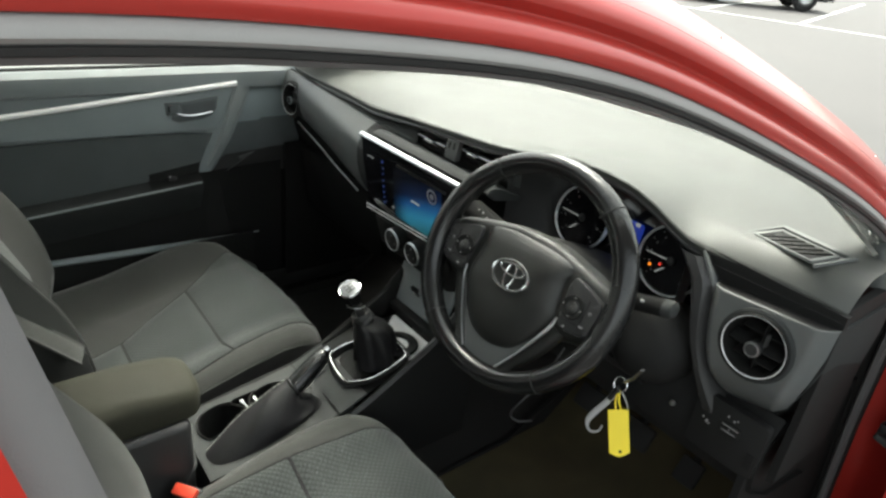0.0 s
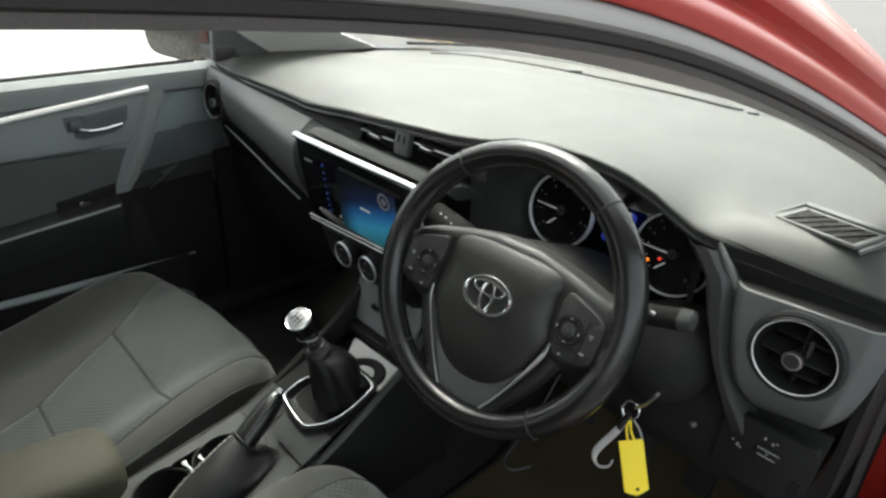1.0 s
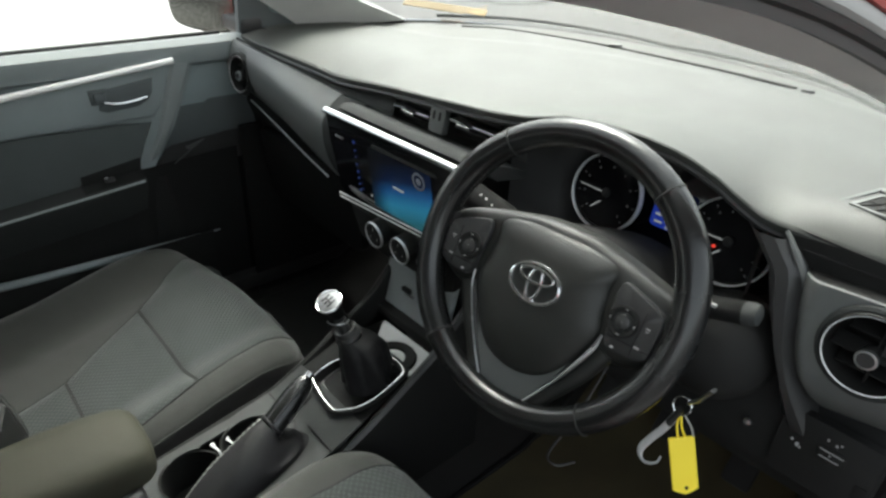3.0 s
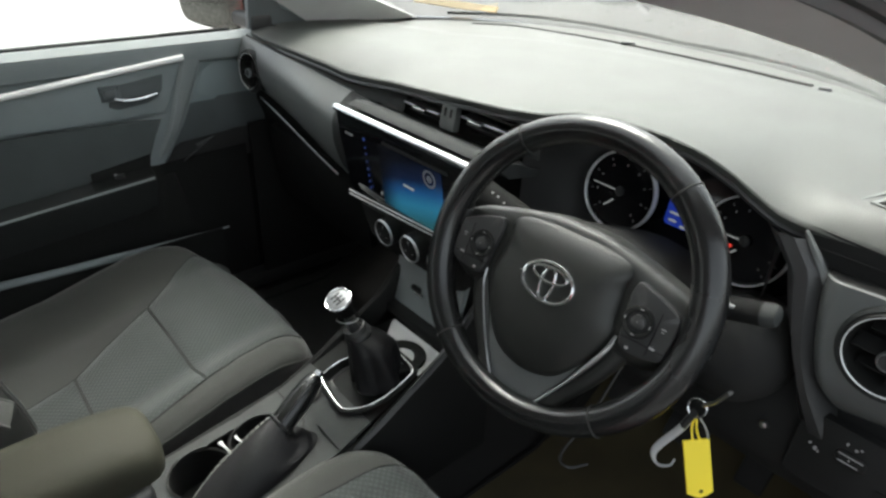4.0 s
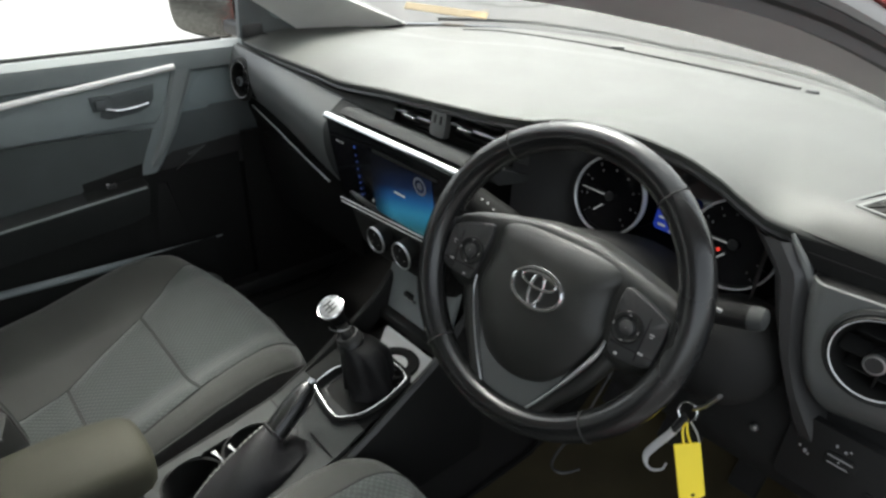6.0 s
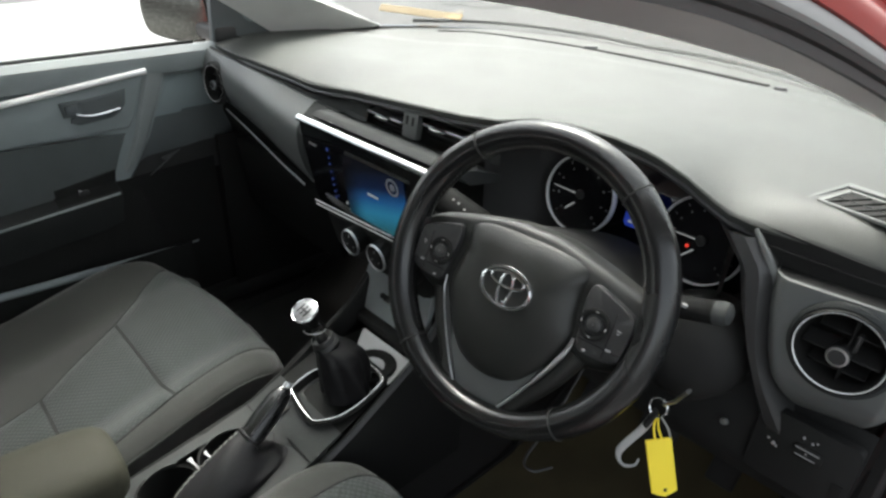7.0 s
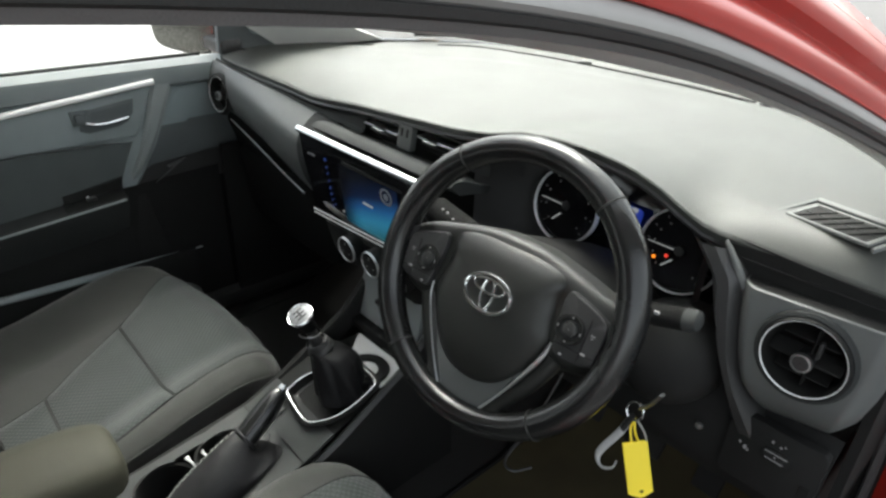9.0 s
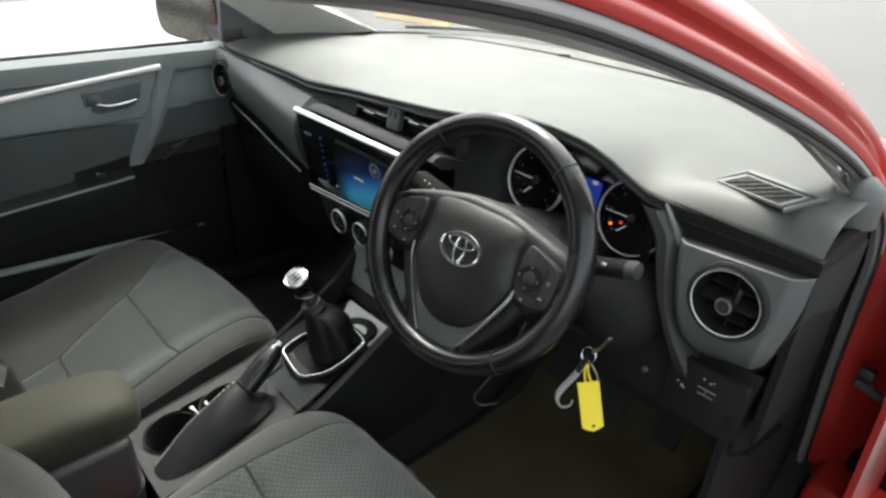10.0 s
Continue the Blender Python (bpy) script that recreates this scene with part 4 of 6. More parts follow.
# heater controls below the screen
heat = thing("heater_panel", (-0.01, 0.12, 0.82), "black heater panel with two chrome-ringed knobs", "heater controls")
part("panel", prism([(-0.145, 0.03), (0.145, 0.03), (0.13, -0.03), (0.11, -0.04), (-0.11, -0.04), (-0.13, -0.03)], -0.05, 0.0, facing((-0.008, 0.12, 0.83), -10), 0.004), M_DEEP, heat)
for x in (-0.045, 0.026, 0.097):
    mm = facing((x, 0.1, 0.85), -6)
    kn = part("knob", lathe([(0.0243, -0.012), (0.0243, 0.0095), (0.0225, 0.0108), (0.0005, 0.0105)], mm, 32), M_DEEP, heat, "black knob")
    part("ring", lathe([(0.0244, 0.009), (0.0244, 0.0105), (0.0234, 0.0125), (0.0222, 0.0125), (0.0216, 0.0104)], mm, 36), M_SATIN, kn, "silver ring")
    bars([(0, 0.012, 0.0014, 0.006), (-0.009, -0.006, 0.003, 0.003), (0.009, -0.006, 0.003, 0.002)], mm, M_FAINT, kn, "symbol", 0.0117)

# steering wheel; its plane is tilted and it is turned a little
SW = facing((0.3865, 0.0092, 1.0094), 24.7, 7.4, -2.3)
wheel = thing("steering_wheel", (0.3865, 0.0092, 1.0094), "black leather steering wheel with silver spoke trims", "steering wheel")
RR, MR = 0.1562, 0.0155


def grip(a):
    """The rim's radius at an angle: fatter at the thumb rests, slimmer at the foot."""
    return MR + 0.0016 * math.cos(a - radians(28)) ** 8 + 0.0016 * math.cos(a - radians(152)) ** 8 - 0.001 * max(0.0, -math.sin(a)) ** 6


def on_rim(a, w, grow=0.0):
    q = grip(a) + grow
    return SW @ V(math.cos(a) * (RR + q * math.cos(w)), math.sin(a) * (RR + q * math.cos(w)), q * 1.08 * math.sin(w))


rows = [[on_rim(2 * math.pi * k / 120, 2 * math.pi * j / 22) for j in range(22)] for k in range(120)]
rows.append(rows[0])
bm = loft(rows, wrap=True)
bmesh.ops.remove_doubles(bm, verts=bm.verts, dist=1e-6)
part("rim", bm, M_LEATHER, wheel, "black leather rim")
for deg in (54, 128, 230, 310):
    part("rim_seam", tube([on_rim(radians(deg), 2 * math.pi * j / 18, 0.0003) for j in range(18)], 0.0009, n=5, closed=True), M_SEAM, wheel)
# sewn seam round the inside of the rim
stitches = []
for k in range(46, 102):
    a0 = 2 * math.pi * k / 150
    stitches.append(tube([on_rim(a0 + 0.004, math.pi * 0.93, 0.0004), on_rim(a0 + 0.026, math.pi * 0.97, 0.0004)], 0.0005, n=4))
tagged(part("stitching", join(*stitches), M_SEAM, wheel, "dark stitching inside the rim"), kind="stuff")


def dome(line, h0, h1, steps, m):
    """A cushion over a closed outline: steep edge, gently domed top."""
    c = sum((Vector(p) for p in line), V(0, 0, 0)) / len(line)
    rows = []
    for t, h in steps:
        rows.append([m @ V(c.x + (p.x - c.x) * t, c.y + (p.y - c.y) * t, h0 + (h1 - h0) * h) for p in line])
    bm = loft(rows, wrap=True)
    bm.verts.ensure_lookup_table()
    n = len(line)
    bm.faces.new([bm.verts[(len(steps) - 1) * n + i] for i in range(n)])
    return bm


def both(half):
    """A closed outline from its right half, top to foot."""
    return [V(x, y, 0) for x, y in half] + [V(-x, y, 0) for x, y in half[::-1] if x > 1e-6]


# upper cover: one soft form that runs from pod to pod behind and above the airbag pad
part("upper_cover", dome(curve(both([(0.0, 0.058), (0.03, 0.0575), (0.062, 0.051), (0.1, 0.0415), (0.136, 0.029), (0.15, 0.012), (0.15, -0.03), (0.125, -0.05), (0.09, -0.06), (0.05, -0.085), (0.0, -0.09)]), 4, True), -0.05, -0.004, [(1.02, 0), (1.02, 0.45), (1.0, 0.7), (0.96, 0.86), (0.88, 0.97), (0.7, 1.0), (0.3, 1.0)], SW), M_PAD, wheel, "soft black upper cover and spokes", 60)
# airbag pad
PAD = curve(both([(0.0, 0.05), (0.035, 0.0495), (0.066, 0.044), (0.078, 0.034), (0.0765, 0.015), (0.0805, -0.012), (0.083, -0.034), (0.074, -0.06), (0.055, -0.092), (0.033, -0.111), (0.0, -0.1185)]), 5, True)
part("airbag_pad", dome(PAD, -0.035, 0.0142, [(1, 0), (1, 0.42), (0.985, 0.55), (0.95, 0.66), (0.88, 0.76), (0.78, 0.85), (0.65, 0.92), (0.5, 0.965), (0.33, 0.99), (0.15, 1.0), (0.05, 1.0)], SW), M_PAD, wheel, "black airbag cover", 60)
part("lower_spoke", prism([(-0.07, -0.06), (0.07, -0.06), (0.052, -0.1), (0.0235, -0.152), (-0.0235, -0.152), (-0.052, -0.1)], -0.03, -0.0035, SW, 0.003), M_TRIM, wheel, "dark grey lower spoke")
for s in (-1, 1):
    line = curve([SW @ V(s * 0.0845, -0.03, 0.0005), SW @ V(s * 0.0805, -0.05, 0.001), SW @ V(s * 0.0625, -0.088, 0.0005), SW @ V(s * 0.042, -0.123, 0.0), SW @ V(s * 0.0215, -0.153, -0.002)], 5)
    part("spoke_trim", tube(line, [(0.0011 if s < 0 else 0.0016) + 0.0014 * math.sin(math.pi * min(1.0, k / 12)) * (s > 0) for k in range(len(line))], n=8), M_SATIN, wheel, "silver spoke trim")
    part("spoke_arm", tube(curve([SW @ V(s * 0.088, -0.045, -0.016), SW @ V(s * 0.073, -0.082, -0.014), SW @ V(s * 0.05, -0.12, -0.012), SW @ V(s * 0.035, -0.15, -0.008)], 5), [0.017, 0.0165, 0.016, 0.0155, 0.015, 0.0145, 0.014, 0.0135, 0.013, 0.0125, 0.012, 0.0118, 0.0115, 0.0112, 0.011, 0.011], n=12, squash=0.8), M_PAD, wheel, "black arm of the lower spoke")
    pod = part("switch_plate", dome(curve([V(s * 0.082, 0.014, 0), V(s * 0.0855, 0.03, 0), V(s * 0.1, 0.0285, 0), V(s * 0.129, 0.018, 0), V(s * 0.1375, 0.008, 0), V(s * 0.1365, -0.026, 0), V(s * 0.13, -0.036, 0), V(s * 0.11, -0.04, 0), V(s * 0.0905, -0.037, 0), V(s * 0.0855, -0.012, 0)], 4, True), -0.012, 0.004, [(1, 0), (1, 0.7), (0.975, 0.93), (0.93, 1.0), (0.3, 1.0)], SW), M_BLACK, wheel, "black switch plate")
    mm = SW @ Matrix.Translation((s * 0.1005, -0.0065, 0.004))
    part("ring_switch", lathe([(0.0165, -0.002), (0.0165, 0.002), (0.015, 0.0038), (0.0118, 0.0032), (0.0105, 0.0012), (0.0005, 0.0015)], mm, 32), M_DEEP, pod, "round four-way switch")
    part("ring_edge", lathe([(0.0102, 0.001), (0.0098, 0.0034), (0.0088, 0.0034), (0.0086, 0.001)], mm, 28), M_HOOD, pod)
    part("centre_button", lathe([(0.0078, 0.0), (0.0075, 0.0035), (0.006, 0.0045), (0.0005, 0.0045)], mm, 24), M_BLACK, pod)
    bars([(0, 0.0132, 0.0032, 0.001), (0, -0.0132, 0.0032, 0.001), (0.0132, 0, 0.001, 0.0032), (-0.0132, 0, 0.001, 0.0032), (0, 0, 0.002, 0.002)], mm, M_FAINT, pod, "symbol", 0.0038)
    bars([(s * 0.0255, 0.004, 0.005, 0.0014), (s * 0.0255, 0.0012, 0.003, 0.001), (s * 0.022, -0.018, 0.006, 0.0024), (-s * 0.001, -0.0285, 0.004, 0.0026)], mm, M_FAINT, pod, "symbol", 0.0006)
    for p0, p1 in (((0.119, 0.012), (0.1185, -0.034)), ((0.0885, -0.0255), (0.136, -0.0255))):
        part("key_divider", tube([SW @ V(s * p0[0], p0[1], 0.0042), SW @ V(s * p1[0], p1[1], 0.0042)], 0.0006, n=5), M_DEEP, pod)
    part("spoke_end", dome(curve([V(s * 0.137, 0.022, 0), V(s * 0.147, 0.019, 0), V(s * 0.151, 0.003, 0), V(s * 0.146, -0.003, 0), V(s * 0.139, 0.002, 0)], 4, True), -0.012, 0.0035, [(1, 0), (1, 0.6), (0.92, 1.0), (0.3, 1.0)], SW), M_CONSOLE if s > 0 else M_BLACK, wheel, "spoke end cap")
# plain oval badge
E0 = SW @ Matrix.Translation((-0.0005, -0.0105, 0.0152))
def oval(w, h, r, c=(0, 0), n=36):
    return tube([E0 @ V(c[0] + w * math.cos(2 * math.pi * k / n), c[1] + h * math.sin(2 * math.pi * k / n), 0) for k in range(n)], r, n=8, closed=True, ref=tuple(SW.to_3x3() @ V(0, 0, 1)))


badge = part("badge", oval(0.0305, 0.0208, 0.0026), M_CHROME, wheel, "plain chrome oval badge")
part("badge_bar", oval(0.0205, 0.0078, 0.0022, (0, 0.0085)), M_CHROME, badge)
part("badge_post", oval(0.0078, 0.0178, 0.0022, (0, -0.001)), M_CHROME, badge)
# column, stalks, key
column = thing("steering_column", (0.38, 0.16, 0.92), "black steering column shroud with two stalks", "steering column")
CM = facing((0.38, 0.1, 0.965), 24)
part("shroud", loft([[CM @ V(w * math.cos(a) , h * math.sin(a) + dy, z) for a in [2 * math.pi * j / 28 for j in range(28)]] for w, h, dy, z in ((0.05, 0.045, 0, 0.06), (0.085, 0.06, 0, 0.05), (0.1, 0.068, -0.005, 0.02), (0.115, 0.075, -0.01, -0.04), (0.12, 0.08, -0.012, -0.12))], wrap=True, caps=True), M_DEEP, column, "black shroud")
IM = Matrix.Translation((0.53, 0.15, 0.93)) @ pose(0, 0, 0, 66, 20, 0)
part("lock_housing", lathe([(0.062, -0.09), (0.064, -0.03), (0.06, 0.0), (0.048, 0.02), (0.03, 0.03), (0.0165, 0.032), (0.0005, 0.032)], IM, 32), M_DEEP, column, "black rounded ignition housing")
def stalk(s, tip, cap):
    a = V(0.38 + s * 0.08, 0.085, 0.99)
    line = curve([a, a.lerp(tip, 0.35) + V(0, 0, 0.002), tip], 6)
    st = part("stalk", tube(line, [0.008 + (0.007 if s > 0 else 0.0135) * min(1, max(0, (k - 3) / 4)) for k in range(len(line))], n=16, squash=0.75 if s > 0 else 0.9), M_MATT, column, "black switch stalk")
    d = (tip - a).normalized()
    part("stalk_cap", tube([tip - d * 0.001, tip + d * 0.006, tip + d * 0.012, tip + d * 0.014], [q * (1 if s > 0 else 1.42) for q in (0.0152, 0.0155, 0.013, 0.008)], n=16, squash=0.75 if s > 0 else 0.9), cap, st)
    spots = [(0.2, 0.0), (0.42, 0.0), (0.62, 0.0)] if s > 0 else [(0.72, 1.9), (0.56, 1.9), (0.62, 1.45), (0.36, 1.75), (0.32, 1.3)]
    for u, w in spots:
        c = line[6].lerp(line[-1], u)
        if s > 0:
            part("mark", box(c + V(0, -0.011, 0.0075), (0.006, 0.003, 0.004), 0.0005, 1), M_FAINT, st)
        else:
            part("mark", box(c + V(0, -0.0178 * math.cos(w - 0.9), 0.0178 * math.sin(w - 0.9) + 0.002), (0.0036, 0.0028, 0.0022), 0.0006, 1), M_FAINT, st)
    return st


stalk(1, V(0.568, 0.098, 1.02), M_HOOD)
stalk(-1, V(0.185, 0.1, 1.002), M_MATT)
part("ignition", lathe([(0.016, -0.03), (0.0165, 0.0), (0.013, 0.003), (0.0005, 0.002)], Matrix.Translation((0.555, 0.13, 0.92)) @ pose(0, 0, 0, 62, 28, 0), 24), M_DEEP, column, "black ignition lock")
# key with its ring, strap and yellow tag
key = thing("key_bunch", (0.535, 0.1, 0.76), "car key with a yellow plastic tag and a grey strap", "keys")
part("key_blade", tube([V(0.562, 0.098, 0.916), V(0.55, 0.1, 0.892), V(0.54, 0.102, 0.88)], 0.0045, n=8, squash=0.5), M_SATIN, key, "metal key")
part("key_ring", tube([V(0.532, 0.104, 0.869) + V(math.cos(a) * 0.0105, 0.004 * math.sin(a), math.sin(a) * 0.0105) for a in [2 * math.pi * k / 24 for k in range(24)]], 0.0013, n=6, closed=True, ref=(0, 1, 0)), M_CHROME, key, "bright split ring")
strap = curve([V(0.531, 0.1, 0.858), V(0.5234, 0.095, 0.8344), V(0.5108, 0.09, 0.8066), V(0.5052, 0.088, 0.7894), V(0.5088, 0.086, 0.7794), V(0.5175, 0.085, 0.778), V(0.5289, 0.085, 0.7879), V(0.5318, 0.086, 0.8)], 5)
part("strap", tube(strap, [max(0.0013, 0.0046 - 0.0065 * max(0, k / len(strap) - 0.35)) for k in range(len(strap))], n=8, squash=0.3, ref=(0, 1, 0)), M_STRAP, key, "grey metallic strap")
part("strap_end", tube([V(0.532, 0.102, 0.864), V(0.5255, 0.0965, 0.842)], 0.006, n=8, squash=0.6), M_BLACK, key)
TG = facing((0.5569, 0.092, 0.804), 20, 45, 11)
part("tag", prism([(-0.0148, 0.034), (0.0148, 0.034), (0.0148, -0.031), (0.0075, -0.035), (0.0, -0.0375), (-0.0075, -0.035), (-0.0148, -0.031)], -0.0012, 0.0012, TG, 0.0005, 1), M_YELLOW, key, "yellow plastic tag")
part("tag_hole", lathe([(0.0005, 0.0), (0.0022, 0.0)], TG @ Matrix.Translation((0.001, -0.029, 0.0014)), 12), M_DEEP, key)
for dx in (-0.004, 0.004):
    part("tag_loop", tube(curve([TG @ V(dx, 0.033, 0), V(0.538 + dx * 0.7, 0.097, 0.848), V(0.534, 0.103, 0.862)], 5), 0.0015, n=6), M_YELLOW, key, "yellow plastic loop")
part("sleeve", tube(curve([V(0.54, 0.1, 0.862), V(0.551, 0.104, 0.845), V(0.558, 0.108, 0.815), V(0.56, 0.11, 0.795)], 5), 0.0012, n=6), M_CLEARFOB, key, "thin clear cord")
# loose cable hanging behind the rim
cable = thing("loose_cable", (0.47, 0.03, 0.8), "thin black cable hanging behind the steering wheel", "cable")
part("cord", tube(curve([V(0.455, 0.06, 0.9), V(0.452, 0.02, 0.845), V(0.455, -0.03, 0.822), V(0.47, -0.035, 0.818), V(0.478, -0.01, 0.812)], 6), 0.0016, n=6), M_BLACK, cable)

# ---- centre console ----
console = thing("centre_console", (0.035, -0.1, 0.42), "grey plastic centre console with two cup holders", "console")
CX0, CX1 = -0.068, 0.128
TOPZ = [(-0.36, 0.566), (-0.2, 0.588), (-0.12, 0.603), (-0.085, 0.618), (-0.04, 0.638), (0.02, 0.662), (0.08, 0.668), (0.16, 0.675)]


def con_z(y):
    return lerp(TOPZ, y)


CUPS = [(0.0, -0.292, 0.047), (0.002, -0.196, 0.044)]
# top plate with the cup openings cut through it
def plate():
    bm = bmesh.new()
    nx, ny = 28, 62
    grid = {}
    for i in range(nx + 1):
        for j in range(ny + 1):
            x, y = CX0 + 0.006 + (CX1 - CX0 - 0.012) * i / nx, -0.36 + 0.3 * j / ny
            for cx, cy, r in CUPS:
                d = math.hypot(x - cx, y - cy)
                if abs(d - r) < 0.0042 and d > 1e-6:
                    x, y = cx + (x - cx) * r / d, cy + (y - cy) * r / d
            grid[i, j] = bm.verts.new((x, y, con_z(y)))
    for i in range(nx):
        for j in range(ny):
            q = [grid[i, j], grid[i + 1, j], grid[i + 1, j + 1], grid[i, j + 1]]
            c = sum((v.co for v in q), V(0, 0, 0)) / 4
            if any(math.hypot(c.x - cx, c.y - cy) < r for cx, cy, r in CUPS) or (abs(c.x) < 0.041 and -0.27 < c.y < -0.21):
                continue
            bm.faces.new(q)
    bmesh.ops.delete(bm, geom=[v for v in bm.verts if not v.link_faces], context="VERTS")
    bmesh.ops.recalc_face_normals(bm, faces=bm.faces)
    bmesh.ops.solidify(bm, geom=bm.faces[:], thickness=0.004)
    return bm


part("top_plate", plate(), M_CONSOLE, console, "silver-grey cup holder plate")
for cx, cy, r in CUPS:
    part("cup_well", lathe([(r + 0.003, -0.002), (r, -0.004), (r - 0.001, -0.03), (r - 0.003, -0.07), (0.0005, -0.072)], Matrix.Translation((cx, cy, con_z(cy))), 32), M_DEEP, console, "deep black cup holder")
part("cup_bridge", box((0, -0.244, con_z(-0.244) - 0.055), (0.084, 0.012, 0.05), 0.004, 2), M_DEEP, console, "low black bridge between the cups")
for dy in (-0.243, -0.219):
    part("cup_clip", tube(curve([V(-0.037, dy - 0.002, 0.576), V(-0.03, dy - 0.001, 0.575), V(-0.014, dy + 0.002, 0.573), V(0.008, dy - 0.001, 0.565)], 3), [0.0042, 0.0044, 0.0036, 0.0026, 0.002, 0.0018, 0.0018, 0.0018, 0.002, 0.0024], n=8, squash=0.6), M_PALE, console, "pale sprung cup clip")
# side walls and rails rising to the dash
SIDE = [(-0.37, 0.56), (-0.2, 0.588), (-0.12, 0.6), (-0.05, 0.632), (0.03, 0.678), (0.09, 0.712), (0.14, 0.762), (0.19, 0.82)]
for x, s in ((CX0, -1), (CX1, 1)):
    rows = []
    for y in [-0.37 + 0.56 * i / 24 for i in range(25)]:
        z = lerp(SIDE, y) - (0.012 if s > 0 else 0)
        rows.append([V(x + s * 0.012, y, 0.36), V(x + s * 0.01, y, z - 0.03), V(x + s * 0.006, y, z - 0.004), V(x, y, z + 0.002), V(x - s * 0.008, y, z), V(x - s * 0.012, y, z - 0.008), V(x - s * 0.012, y, z - 0.05)])
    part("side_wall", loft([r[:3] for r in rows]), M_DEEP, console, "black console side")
    # the right rail gets a lighter black because light falls on it
    part("side_rail", loft([r[2:] for r in rows]), M_BLACK if s > 0 else M_DEEP, console, "dark console rail, the right one lighter as if lit")
    # a grey bead paints the highlight along each rail
    part("rail_highlight", tube([V(x, y, lerp(SIDE, y) - (0.009 if s > 0 else 0.022) - (0.016 * min(1, max(0, (y + 0.06) / 0.1)) if s < 0 else 0)) for y in [-0.1 + 0.28 * k / 12 for k in range(13)]], 0.002, n=6), M_CONSOLE, console, "grey bead for the highlight along the rail")
part("front_plate", loft([[V(x, y, con_z(y) - 0.002) for x in (CX0 + 0.008, 0.03, CX1 - 0.008)] for y in (-0.13, -0.11, -0.085)]), M_CONSOLE, console, "grey plate behind the gear lever")
part("gate_plate", loft([[V(x, y, con_z(y) - 0.004) for x in (CX0 + 0.008, 0.03, CX1 - 0.008)] for y in (-0.087, -0.05, 0.0, 0.06)]), M_DEEP, console, "black plate round the gear lever")
part("switch_blank", prism(rounded(0.03, 0.034, 0.003), 0, 0.002, Matrix.Translation((-0.005, -0.1, con_z(-0.1) + 0.001)) @ pose(0, 0, 0, 24), 0.001), M_CONSOLE, console, "blank switch cover")
part("ledge", box((0.088, -0.12, 0.59), (0.064, 0.078, 0.024), 0.004, 2, pose(0, 0, 0, 16)), M_CONSOLE, console, "grey ledge")
part("ledge_joint", tube([V(0.056, -0.118, con_z(-0.118) + 0.0035), V(0.12, -0.118, 0.6055)], 0.0011, n=5), M_DEEP, console, "dark joint across the ledge")
bl = Matrix.Translation((-0.005, -0.1, con_z(-0.1) + 0.0028)) @ pose(0, 0, 0, 24)
part("blank_joint", tube([bl @ V(x, y, 0) for x, y in rounded(0.031, 0.035, 0.004, 3)], 0.0009, n=5, closed=True), M_DEEP, console, "dark joint round the blank cover")
part("console_joint", tube([V(CX0 + 0.008, -0.128, con_z(-0.128) + 0.001), V(0.03, -0.128, con_z(-0.128) + 0.001), V(0.062, -0.15, con_z(-0.15) + 0.001)], 0.001, n=5), M_DEEP, console, "dark joint across the console")
# tray and lid in front of the gear lever
part("tray", sheet([[V(x, y, z) for x in (x0, 0.06, CX1 - 0.012)] for x0, y, z in ((0.02, 0.045, 0.663), (-0.006, 0.066, 0.664), (-0.032, 0.096, 0.666), (-0.032, 0.103, 0.67))], 0.004), M_PALE, console, "pale grey tray")
part("tray_base", box((0.03, 0.06, 0.64), (0.17, 0.11, 0.03), 0.004), M_DEEP, console, "black tray base")
part("tray_cup", lathe([(0.04, -0.012), (0.042, 0.001), (0.04, 0.0045), (0.024, 0.0045), (0.022, 0.002), (0.02, -0.002)], Matrix.Translation((0.06, 0.05, 0.666)), 32), M_DEEP, console, "black socket ring")
part("tray_well", lathe([(0.021, -0.0005), (0.0005, 0.0)], Matrix.Translation((0.06, 0.05, 0.668)), 24), M_PALE, console, "pale bottom of the socket")
lid = part("storage_lid", prism([(-0.082, -0.045), (0.098, -0.045), (0.098, 0.075), (-0.075, 0.075)], -0.012, 0.0, facing((0.008, 0.132, 0.738), 14), 0.003), M_EDGE, console, "grey storage lid")
part("lid_sill", box((0.02, 0.118, 0.684), (0.17, 0.03, 0.018), 0.004), M_DEEP, console, "dark sill under the lid")
part("latch", tube([V(0.001, 0.1245, 0.738), V(0.024, 0.1245, 0.738)], 0.0032, n=8), M_CHROME, lid, "bright latch")
part("latch_slot", box((0.0, 0.127, 0.743), (0.022, 0.008, 0.009), 0.002), M_DEEP, lid, "black latch slot")
part("lid_shadow_gap", box((0.036, 0.17, 0.765), (0.18, 0.02, 0.16), 0.004), M_DEEP, console)

# gear lever
gear = thing("gear_lever", (0.05, -0.02, 0.65), "black gear lever with a bright metal knob top", "gear lever")
GB = [(0.0, 0.053), (-0.03, 0.018), (-0.0525, -0.021), (-0.0555, -0.05), (-0.053, -0.0605), (-0.044, -0.0645), (-0.015, -0.07), (0.02, -0.0735), (0.034, -0.07), (0.044, -0.061), (0.058, -0.044), (0.067, -0.018), (0.0705, 0.01), (0.0705, 0.04), (0.066, 0.05), (0.05, 0.0545), (0.024, 0.055)]
GM = Matrix.Translation((0.043, -0.012, 0.66)) @ pose(0, 0, 0, 22)
ring = curve([V(x, y, 0) for x, y in GB], 4, True)
